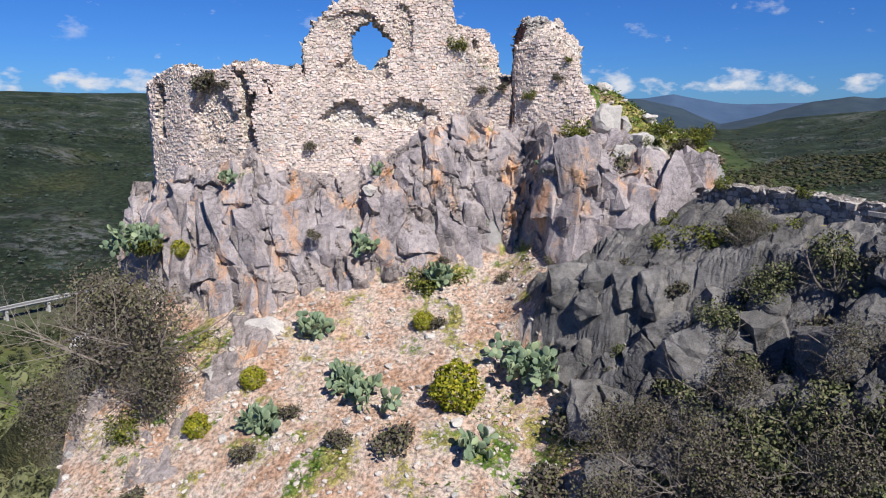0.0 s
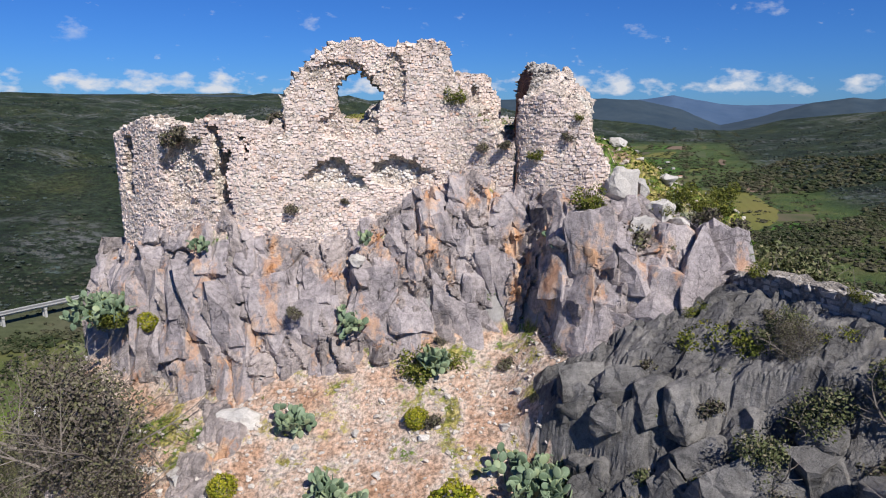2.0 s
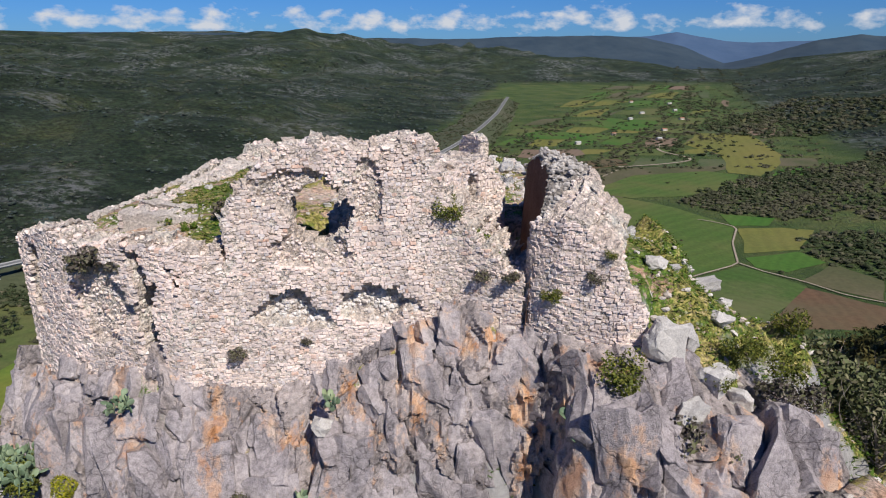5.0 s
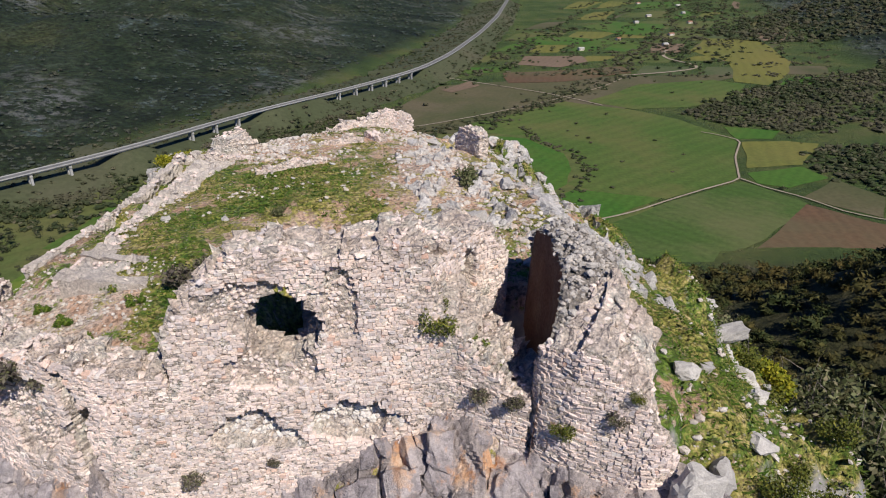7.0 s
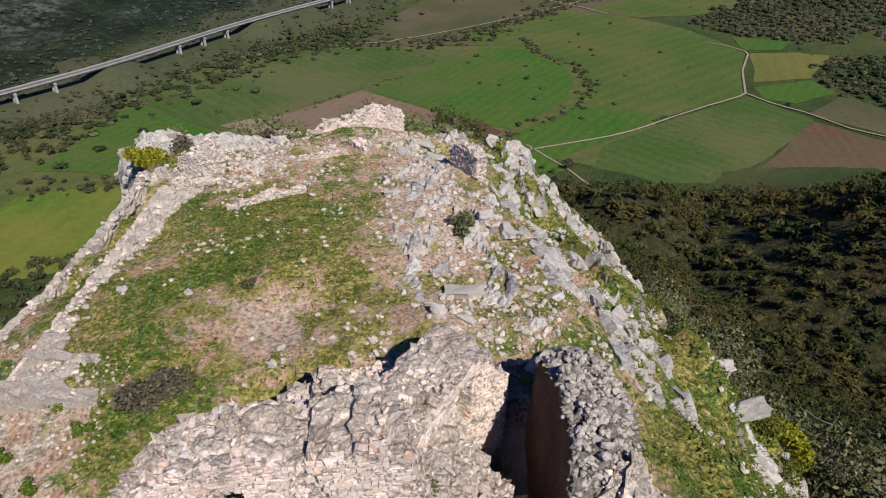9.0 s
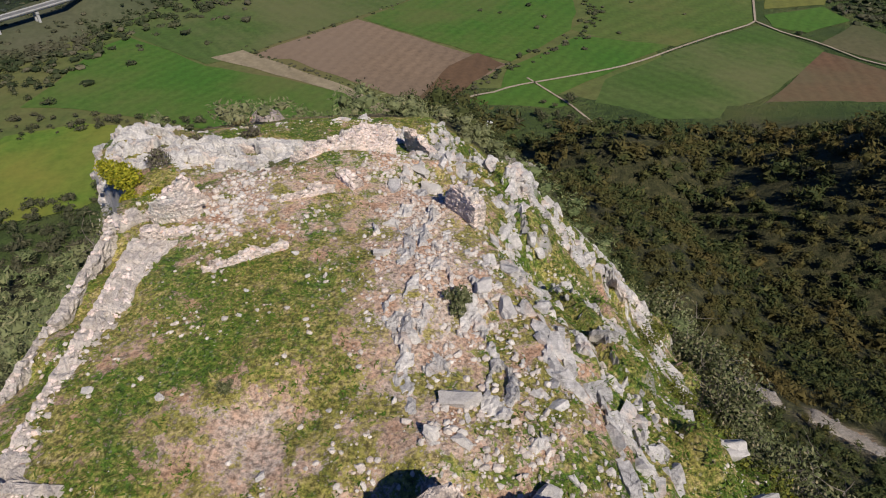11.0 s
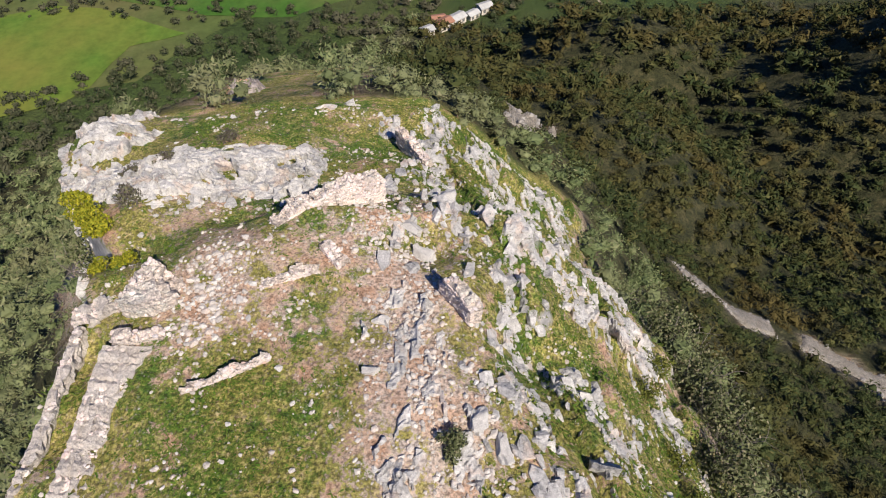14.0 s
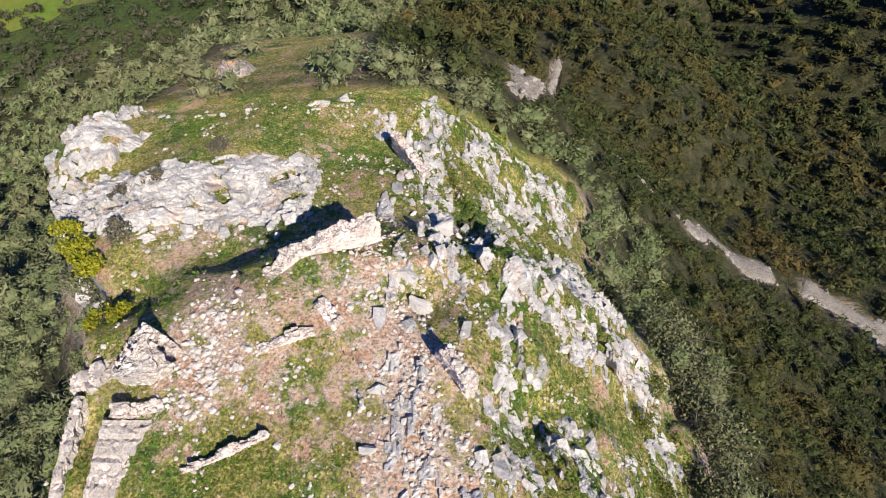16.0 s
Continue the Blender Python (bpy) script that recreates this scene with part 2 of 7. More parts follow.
def height(x, y, rough=True):
    x, y = np.asarray(x, float), np.asarray(y, float)
    crest = np.interp(y, *CREST)
    el, er = np.interp(y, *EDGE_L), np.interp(y, *EDGE_R)
    # top: the ridge behind the walls, or the slope before them
    yc, yf = np.interp(x, *CLIFF), np.interp(x, *FACE)
    top = crest - 0.045 * np.maximum(-x - 5, 0) ** 1.3
    pit = np.exp(-((x + 1.9) / 1.5) ** 4 - ((y - 26.4) / 1.5) ** 4)      # sunk floor behind the window
    gap = np.exp(-((x - 2.3) / 0.62) ** 4 - ((y - 25.3) / 1.9) ** 4)     # cleft beside the tower
    top = top - 1.7 * pit - 2.6 * gap
    sunk = step(y, 41.0, 43.6) * (1 - step(x, -11.5, -6.8))                # ground falls away behind the corner tower
    top = top * (1 - sunk) + np.minimum(top, -1.6 - 0.25 * (y - 42)) * sunk
    right = step(x, 2.6, 3.4)
    yk = yc + 1.2
    foot = np.interp(x, *FOOT)
    for sx, sy, rise, reach in SWELLS:
        top = top + rise * np.exp(-((x - sx) ** 2 + (y - sy) ** 2) / reach ** 2)
    ledge = np.where(x > 2.9, -2.0 + (y - yk) * 0.62, foot)
    low = front_slope(x, y)
    up = np.clip((y - yc) / np.maximum(yf - yc, 0.5), 0, 1)
    hill = low * (1 - up) + (foot + 0.1) * up
    bench = np.minimum(np.where(x > 7.2, ledge - 0.8 * (x - 7.2), ledge), -0.15)
    bench = low * (1 - step(y, yc, yk)) + bench * step(y, yc, yk)
    before = hill * (1 - right) + bench * right
    behind = step(y, np.where(x > 5.4, 22.2, yf + 0.5), np.where(x > 5.4, 24.5, yf + 0.8))
    z = before * (1 - behind) + top * behind - 0.35 * step(y, yc, yc + 0.3) * (1 - behind)
    dl, dr = np.maximum(el - x, 0), np.maximum(x - er, 0)
    dr = dr * step(y, 20, 25) + np.maximum(x - 10.5, 0) * (1 - step(y, 20, 25))
    z = FLOOR + (z - FLOOR) * np.interp(dr, *FALL_R) * np.interp(dl, *FALL_L)
    spur = FLOOR + 67 * np.exp(-((x - 22) / 62) ** 2 - ((y - 104) / 76) ** 2) * step(y, 45, 80)
    spur = np.maximum(spur, FLOOR - 3 + 66 * np.exp(-((x - 165) / 85) ** 2 - ((y - 150) / 70) ** 2))
    spur = np.maximum(spur, FLOOR - 3 + 34 * np.exp(-((x - 60) / 42) ** 2 - ((y - 198) / 34) ** 2))
    base = np.maximum(np.maximum(z, spur), FLOOR)
    far = step(np.hypot(x, y - 30), 250, 420)
    z = base + far * mountains(x, y)
    if rough:
        near = 1 - step(np.hypot(x, y - 32), 30, 90)
        flat = step(base, FLOOR + 1, FLOOR + 14)
        z = z + near * (0.16 * fbm(x / 1.9, y / 1.9, 3, 4) + 0.34 * fbm(x / 6, y / 6, 5, 3)) + (1 - near) * flat * 3.0 * fbm(x / 26, y / 26, 9, 4)
        # ledges of bedrock on the flanks of the ridge
        ridge = np.abs(noise2((x * 0.95 + y * 0.25) / 1.1, (y * 0.95 - x * 0.25) / 3.4, 12) - 0.5) * 2
        z = z + near * step(dr, 0.0, 2.5) * (1 - step(dr, 9, 16)) * 0.75 * step(ridge, 0.45, 0.75)
    return z


def spaced(lo, hi, fine, limit_lo, limit_hi, grow=1.085):
    mid = list(np.arange(lo, hi + fine, fine))
    up, d = [mid[-1]], fine
    while up[-1] < limit_hi:
        d *= grow
        up.append(up[-1] + d)
    down, d = [mid[0]], fine
    while down[-1] > limit_lo:
        d *= grow
        down.append(down[-1] - d)
    return np.array(down[:0:-1] + mid + up[1:])


gx, gy = spaced(-19, 15, 0.3, -4700, 4700), spaced(5, 62, 0.3, -4000, 4900)
GX, GY = np.meshgrid(gx, gy)
GZ = height(GX, GY)
n_x, n_y = len(gx), len(gy)
idx = np.arange(n_x * n_y).reshape(n_y, n_x)
quads = np.stack([idx[:-1, :-1], idx[:-1, 1:], idx[1:, 1:], idx[1:, :-1]], -1).reshape(-1, 4)


SCREE = ([4, 10, 17, 22, 26.5, 33, 38, 47, 56, 80], [86, 84, 82, 78, 71, 73, 70, 69, 63, 52])


def scree_at(x, y):
    """The pale gravel run in the gully below the ridge."""
    w = 0.7 + 2.6 * noise2(x / 5, y / 5, 55)
    run = np.exp(-(np.abs(y - np.interp(x, *SCREE) + 1.6 * fbm(x / 5, y / 5, 57, 2)) / w) ** 3) * step(x, 5, 9) * (1 - step(x, 66, 78))
    line = np.interp(y, [60, 63.4, 68.3, 81, 93, 110], [3.0, 6.0, 8.5, 11.3, 15.0, 21.0])
    upper = np.exp(-(np.abs(x - line + 1.2 * fbm(x / 4, y / 4, 58, 2)) / (0.4 + 0.4 * w)) ** 3) * step(y, 65.0, 68.0) * (1 - step(y, 109, 113))
    return np.maximum(run * step(noise2(x / 5, y / 5, 59), 0.28, 0.5), upper)


def clearing_at(x, y):
    """A bare grassy hump on the ridge beyond the knoll."""
    return np.exp(-((x + 8.2 - 0.15 * (y - 66)) / 5.6) ** 4 - ((y - 65.5) / 8.5) ** 4) * step(fbm(x / 3, y / 3, 37, 3), -0.6, -0.25)


def cover(x, y, z):
    """How grassy, wooded and rocky the land is."""
    r = np.hypot(x, y - 34)
    el, er = np.interp(y, *EDGE_L), np.interp(y, *EDGE_R)
    on_ridge = step(x, el - 1, el + 0.5) * (1 - step(x, er + 8, er + 12)) * step(y, np.where(x > 5, 19.5, 22), np.where(x > 5, 21.5, 26)) * (1 - step(y, 58, 63))
    lush = 0.56 - 0.75 * (1 - step(x, -8, -6)) * (1 - step(y, 27.5, 29)) + 0.42 * fbm(x / 2.4, y / 2.4, 61, 4) + 0.30 * step(x, er - 0.5, er + 2.0) + 0.25 * step(x, 5.2, 6.0) * (1 - step(y, 27, 31)) + 0.28 * np.exp(-((x + 6) / 3.5) ** 2 - ((y - 31) / 6) ** 2) + 0.22 * step(y, 47, 50)
    lush = lush - 0.95 * np.exp(-((x + 3.3) / 1.5) ** 2 - ((y - 29.9) / 1.2) ** 2) * step(fbm(x / 0.8, y / 0.8, 66, 3), -0.45, 0.15) - 0.3 * np.exp(-((x + 2.2) / 1.6) ** 2 - ((y - 42) / 1.8) ** 2) - 0.25 * np.exp(-((x - 0.2) / 1.6) ** 2 - ((y - 37.5) / 3) ** 2)
    lush = lush - 0.42 * np.exp(-((x - 0.9 + 0.12 * (y - 36)) / 1.5) ** 2 - ((y - 36) / 7) ** 2) - 0.35 * np.exp(-((x + 6.2) / 1.6) ** 2 - ((y - 41) / 2.4) ** 2) + 0.16 * np.exp(-((x + 5.0) / 2.3) ** 2 - ((y - 35) / 3.0) ** 2) - 0.3 * np.exp(-((x + 5.5) / 2.4) ** 2 - ((y - 30.6) / 1.2) ** 2)
    grass = on_ridge * np.clip(lush, 0, 1)
    slope = (1 - on_ridge) * (y < 22) * step(x, -13, -11) * (1 - step(x, 3, 5))
    grass = np.maximum(grass, 0.8 * slope * step(0.7 * fbm(x / 1.8, y / 1.8, 67, 4) + 0.5 * fbm(x / 0.5, y / 0.5, 68, 2), 0.0, 0.45))
    grass = np.maximum(grass, 0.75 * clearing_at(x, y))
    hill = step(z, FLOOR + 1.2, FLOOR + 4)
    wood = hill * np.maximum(np.maximum(step(x, er + 9.5, er + 12.5) * step(y, 26, 30), step(x, 13, 16) * (1 - step(y, 28, 31))), np.maximum(step(y, 57.4, 60), 1 - step(x, el - 8, el - 2)))
    wood = np.maximum(wood, hill * step(r, 60, 90)) * (1 - scree_at(x, y)) * (1 - clearing_at(x, y))
    return grass, wood, on_ridge


def land_material():
    m, nt, b = material("land", 0.95)
    at = nt.nodes.new("ShaderNodeAttribute")
    at.attribute_name = "cover"
    sep = nt.nodes.new("ShaderNodeSeparateColor")
    nt.links.new(at.outputs["Color"], sep.inputs[0])
    grass, wood, field = sep.outputs[0], sep.outputs[1], sep.outputs[2]
    fine, mid = noise_of(nt, 9.0, 9, 0.7), noise_of(nt, 0.9, 7, 0.65)
    mottle, broad = noise_of(nt, 2.6, 8, 0.75), noise_of(nt, 0.33, 5, 0.6)
    soil = ramp_of(nt, mid, [(0.36, (0.44, 0.27, 0.175)), (0.45, (0.52, 0.365, 0.27)), (0.54, (0.56, 0.445, 0.365)), (0.64, (0.62, 0.53, 0.465))])
    soil = mix_of(nt, 1.0, soil, ramp_of(nt, fine, [(0.40, (0.42,) * 3), (0.51, (1.0,) * 3), (0.61, (1.4,) * 3)]), "MULTIPLY")
    fresh = ramp_of(nt, mottle, [(0.36, (0.04, 0.085, 0.012)), (0.5, (0.085, 0.145, 0.02)), (0.64, (0.16, 0.20, 0.04))])
    sere = ramp_of(nt, mottle, [(0.38, (0.12, 0.125, 0.026)), (0.48, (0.22, 0.205, 0.048)), (0.56, (0.30, 0.255, 0.085)), (0.66, (0.40, 0.31, 0.17))])
    turf = mix_of(nt, ramp_of(nt, math_of(nt, "ADD", broad, math_of(nt, "MULTIPLY", math_of(nt, "SUBTRACT", mottle, 0.5), 0.7)), [(0.39, (0,) * 3), (0.53, (1,) * 3)]), fresh, sere)
    turf = mix_of(nt, 1.0, turf, ramp_of(nt, fine, [(0.40, (0.34,) * 3), (0.51, (1.0,) * 3), (0.61, (1.7,) * 3)]), "MULTIPLY")
    edge = math_of(nt, "ADD", math_of(nt, "MULTIPLY", math_of(nt, "SUBTRACT", mottle, 0.5), 2.4), math_of(nt, "ADD", math_of(nt, "ADD", grass, math_of(nt, "MULTIPLY", math_of(nt, "SUBTRACT", mid, 0.5), 3.4)), math_of(nt, "MULTIPLY", math_of(nt, "SUBTRACT", fine, 0.5), 1.6)))
    sward = ramp_of(nt, edge, [(0.34, (0,) * 3), (0.50, (1,) * 3)])
    c = mix_of(nt, sward, soil, turf)
    # small stones lying in soil and turf
    vor = node(nt, "TexVoronoi", Scale=8.5)
    nt.links.new(nt.nodes.new("ShaderNodeNewGeometry").outputs["Position"], vor.inputs["Vector"])
    cell = nt.nodes.new("ShaderNodeSeparateColor")
    nt.links.new(vor.outputs["Color"], cell.inputs[0])
    reach = math_of(nt, "MULTIPLY", math_of(nt, "SUBTRACT", math_of(nt, "ADD", cell.outputs[0], mid), 0.72), 0.55)
    pebble = ramp_of(nt, math_of(nt, "SUBTRACT", reach, vor.outputs["Distance"]), [(0.0, (0,) * 3), (0.03, (0.85,) * 3)])
    pebble = math_of(nt, "MULTIPLY", pebble, ramp_of(nt, sward, [(0, (0.6,) * 3), (1, (0.22,) * 3)]))
    c = mix_of(nt, pebble, c, ramp_of(nt, cell.outputs[1], [(0, (0.34, 0.30, 0.26)), (0.6, (0.54, 0.49, 0.43)), (1, (0.66, 0.62, 0.56))]))
    # bare rock where it is steep
    nrm = nt.nodes.new("ShaderNodeNewGeometry").outputs["Normal"]
    sx = nt.nodes.new("ShaderNodeSeparateXYZ")
    nt.links.new(nrm, sx.inputs[0])
    rock = ramp_of(nt, noise_of(nt, 1.6, 8, 0.7), [(0.3, (0.20, 0.19, 0.185)), (0.6, (0.40, 0.385, 0.37)), (0.8, (0.52, 0.49, 0.46))])
    steep = ramp_of(nt, math_of(nt, "ADD", sx.outputs[2], math_of(nt, "MULTIPLY", math_of(nt, "SUBTRACT", mid, 0.5), 0.5)), [(0.44, (1,) * 3), (0.56, (0,) * 3)])
    c = mix_of(nt, steep, c, rock)
    scrub = ramp_of(nt, noise_of(nt, 0.022, 11, 0.74), [(0.36, (0.014, 0.02, 0.009)), (0.46, (0.03, 0.04, 0.014)), (0.53, (0.05, 0.056, 0.022)), (0.59, (0.08, 0.078, 0.038)), (0.66, (0.2, 0.19, 0.16))])
    scrub = mix_of(nt, ramp_of(nt, noise_of(nt, 0.0045, 6, 0.65), [(0.45, (0,) * 3), (0.6, (0.45,) * 3)]), scrub, ramp_of(nt, noise_of(nt, 0.05, 8, 0.75), [(0.35, (0.035, 0.045, 0.02)), (0.55, (0.075, 0.075, 0.035)), (0.75, (0.15, 0.13, 0.08))]))
    scrub = mix_of(nt, 1.0, scrub, ramp_of(nt, noise_of(nt, 0.22, 6, 0.75), [(0.38, (0.3,) * 3), (0.62, (1.6,) * 3)]), "MULTIPLY")
    under = ramp_of(nt, noise_of(nt, 0.45, 7, 0.72), [(0.36, (0.028, 0.032, 0.013)), (0.5, (0.062, 0.064, 0.026)), (0.64, (0.12, 0.106, 0.048))])
    # bluish haze of the far hills, multiplied into their scrub colour
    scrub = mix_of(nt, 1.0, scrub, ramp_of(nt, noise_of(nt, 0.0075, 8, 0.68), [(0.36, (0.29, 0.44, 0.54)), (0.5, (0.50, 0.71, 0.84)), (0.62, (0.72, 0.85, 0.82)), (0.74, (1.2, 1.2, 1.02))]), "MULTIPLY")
    bare = math_of(nt, "MULTIPLY", ramp_of(nt, noise_of(nt, 0.006, 4, 0.5), [(0.51, (0,) * 3), (0.62, (1,) * 3)]), ramp_of(nt, noise_of(nt, 0.07, 8, 0.8), [(0.49, (0,) * 3), (0.57, (0.8,) * 3)]))
    scrub = mix_of(nt, bare, scrub, (0.17, 0.175, 0.17))
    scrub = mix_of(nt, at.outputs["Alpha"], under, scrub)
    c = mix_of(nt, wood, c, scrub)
    meadow = ramp_of(nt, noise_of(nt, 0.02, 9, 0.62), [(0.3, (0.04, 0.07, 0.018)), (0.48, (0.065, 0.10, 0.026)), (0.62, (0.10, 0.12, 0.036)), (0.8, (0.135, 0.11, 0.058))])
    c = mix_of(nt, field, c, meadow)
    nt.links.new(c, b.inputs["Base Color"])
    close = math_of(nt, "MULTIPLY", math_of(nt, "ADD", fine, noise_of(nt, 40.0, 4, 0.7)), 0.06)
    scrubby = math_of(nt, "MULTIPLY", math_of(nt, "MULTIPLY", noise_of(nt, 0.12, 8, 0.75), 9.0), wood)
    bump_of(nt, b, math_of(nt, "ADD", close, scrubby), 0.8, 1.0)
    return m


LAND = land_material()
ground_mesh = mesh_of("ground", np.stack([GX, GY, GZ], -1).reshape(-1, 3), quads, LAND, True)
grass_c, wood_c, ridge_c = cover(GX, GY, GZ)
field_c = (1 - step(GZ, FLOOR + 1.5, FLOOR + 5)) * step(np.hypot(GX, GY - 34), 110, 170)
wood_c = np.maximum(wood_c, step(np.hypot(GX, GY - 34), 110, 140))
# alpha marks far ground, where the haze-tinted scrub colour takes over
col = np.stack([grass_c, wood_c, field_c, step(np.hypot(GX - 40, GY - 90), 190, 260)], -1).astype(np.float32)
ground_mesh.attributes.new("cover", "FLOAT_COLOR", "POINT").data.foreach_set("color", col.ravel())
tagged(new("ground", ground_mesh), "stony ridge, wooded flanks, valley floor and hills", "ground", kind="structure")


# ---------------------------------------------------------------- rock and masonry shapes
def cells(u, v, seed):
    """Irregular cells: distances to the nearest and second centre, three random values of the cell, offset from its centre."""
    iu, iv = np.floor(u), np.floor(v)
    b1, b2 = np.full(u.shape, 9.0), np.full(u.shape, 9.0)
    ci, cj, pu, pv = (np.zeros(u.shape) for _ in range(4))
    for a in (-1, 0, 1):
        for b in (-1, 0, 1):
            x = iu + a + lattice(iu + a, iv + b, seed)
            y = iv + b + lattice(iu + a, iv + b, seed + 1)
            d = np.hypot(u - x, v - y)
            near = d < b1
            b2 = np.where(near, b1, np.minimum(b2, d))
            b1 = np.where(near, d, b1)
            ci, cj = np.where(near, iu + a, ci), np.where(near, iv + b, cj)
            pu, pv = np.where(near, u - x, pu), np.where(near, v - y, pv)
    return b1, b2, lattice(ci, cj, seed + 2), lattice(ci, cj, seed + 3), lattice(ci, cj, seed + 4), pu, pv


def facets(u, v, seed, joint=0.10, tilt=1.0, sharp=42.0):
    """Broken rock: tilted flat blocks, their edges slightly worn, with some open joints; about 0 to 1."""
    wu = u + 0.18 * fbm(u * 1.3, v * 1.3, seed + 9, 2)
    wv = v + 0.18 * fbm(u * 1.3 + 7, v * 1.3, seed + 11, 2)
    d1, d2, r1, r2, r3, pu, pv = cells(wu, wv, seed)
    iu, iv = np.floor(wu), np.floor(wv)
    total, weight = 0.0, 1e-9
    for a in (-1, 0, 1):
        for b in (-1, 0, 1):
            cu, cv = iu + a, iv + b
            du = wu - (cu + lattice(cu, cv, seed))
            dv = wv - (cv + lattice(cu, cv, seed + 1))
            w = np.exp(-sharp * (np.hypot(du, dv) - d1))
            q1, q2, q3 = lattice(cu, cv, seed + 2), lattice(cu, cv, seed + 3), lattice(cu, cv, seed + 4)
            total = total + w * (0.3 + 0.7 * q1 + tilt * ((q2 - 0.5) * du * 1.5 + (q3 - 0.5) * dv * 1.1))
            weight = weight + w
    open_joint = (1 - step(d2 - d1, 0.0, joint)) * step(r2, 0.35, 0.6)
    return total / weight - (0.2 + 0.5 * r3) * open_joint


ICO = np.array([(0, 0, 1), (.894, 0, .447), (.276, .851, .447), (-.724, .526, .447), (-.724, -.526, .447), (.276, -.851, .447),
                (.724, .526, -.447), (-.276, .851, -.447), (-.894, 0, -.447), (-.276, -.851, -.447), (.724, -.526, -.447), (0, 0, -1)])
ICO_F = np.array([(0, 1, 2), (0, 2, 3), (0, 3, 4), (0, 4, 5), (0, 5, 1), (1, 6, 2), (2, 7, 3), (3, 8, 4), (4, 9, 5), (5, 10, 1),
                  (6, 7, 2), (7, 8, 3), (8, 9, 4), (9, 10, 5), (10, 6, 1), (6, 11, 7), (7, 11, 8), (8, 11, 9), (9, 11, 10), (10, 11, 6)])


def rubble(points, sizes, flat=0.7, gen=None):
    """Many small angular stones as arrays."""
    gen = gen or rng
    n = len(points)
    k = gen.uniform(0.62, 1.2, (n, 12, 1))
    s = np.asarray(sizes)[:, None, None] * np.stack([gen.uniform(0.7, 1.3, n), gen.uniform(0.7, 1.3, n), gen.uniform(flat * 0.7, flat * 1.2, n)], -1)[:, None, :]
    v = ICO[None] * k * s
    a = gen.uniform(0, 6.28, n)[:, None]
    x, y = v[..., 0] * np.cos(a) - v[..., 1] * np.sin(a), v[..., 0] * np.sin(a) + v[..., 1] * np.cos(a)
    tx = gen.uniform(-0.5, 0.5, n)[:, None]
    z = v[..., 2] + tx * x * 0.5
    out = np.stack([x, y, z], -1) + np.asarray(points)[:, None, :]
    f = ICO_F[None] + (np.arange(n) * 12)[:, None, None]
    return out.reshape(-1, 3), f.reshape(-1, 3)


# a block as laid in a wall: x along, y outwards (negative), z up; unit size
BLOCK_F = np.array([(0, 1, 5, 4), (1, 2, 6, 5), (2, 3, 7, 6), (3, 0, 4, 7), (4, 5, 9, 8), (5, 6, 10, 9), (6, 7, 11, 10), (7, 4, 8, 11), (8, 9, 10, 11)])


def blocks(n, gen=None):
    """n wall stones of unit size, worn and uneven, as (n, 12, 3)."""
    gen = gen or rng
    c = np.array([(-.5, -.5), (.5, -.5), (.5, .5), (-.5, .5)])
    out = np.zeros((n, 12, 3))
    jit = gen.uniform(-0.13, 0.13, (n, 4, 2))
    for ring, (size, depth) in enumerate(((1.04, 0.6), (1.02, -0.22), (0.86, -0.42))):
        sl = slice(ring * 4, ring * 4 + 4)
        out[:, sl, 0] = (c[None, :, 0] + jit[..., 0]) * size
        out[:, sl, 2] = (c[None, :, 1] + jit[..., 1]) * size
        out[:, sl, 1] = depth + gen.uniform(-0.14, 0.14, (n, 4)) * (ring > 0)
    return out


class Path:
    """A plan line with arc length."""

    def __init__(self, pts):
        self.p = np.array(pts, float)
        d = np.hypot(*np.diff(self.p, axis=0).T)
        self.s = np.concatenate([[0], np.cumsum(d)])
        self.length = self.s[-1]

    def at(self, s):
        return np.interp(s, self.s, self.p[:, 0]), np.interp(s, self.s, self.p[:, 1])

    def normal(self, s):
        x0, y0 = self.at(np.asarray(s) - 0.25)
        x1, y1 = self.at(np.asarray(s) + 0.25)
        d = np.hypot(x1 - x0, y1 - y0) + 1e-9
        return (y1 - y0) / d, -(x1 - x0) / d          # to the right of the way, the outer face


MASONRY = stone_material("wall_stone", [(0, (0.595, 0.514, 0.482)), (0.18, (0.724, 0.608, 0.554)), (0.4, (0.814, 0.677, 0.606)), (0.58, (0.671, 0.620, 0.620)),
                                        (0.76, (0.839, 0.684, 0.593)), (0.9, (0.870, 0.815, 0.757)), (0.97, (0.749, 0.476, 0.352)), (1, (0.491, 0.452, 0.443))], island=True, wash=(0.86, 0.72, 0.66))
MASONRY_ONE = stone_material("wall_stone_single", [(0, (0.595, 0.514, 0.482)), (0.18, (0.724, 0.608, 0.554)), (0.4, (0.814, 0.677, 0.606)), (0.58, (0.671, 0.620, 0.620)),
                                                   (0.76, (0.839, 0.684, 0.593)), (0.9, (0.870, 0.815, 0.757)), (0.97, (0.749, 0.476, 0.352)), (1, (0.491, 0.452, 0.443))], wash=(0.86, 0.72, 0.66))
CORE_WHITE = stone_material("fresh_rubble", [(0, (0.696, 0.621, 0.565)), (0.5, (0.820, 0.780, 0.723)), (1, (0.766, 0.701, 0.678))], island=True)


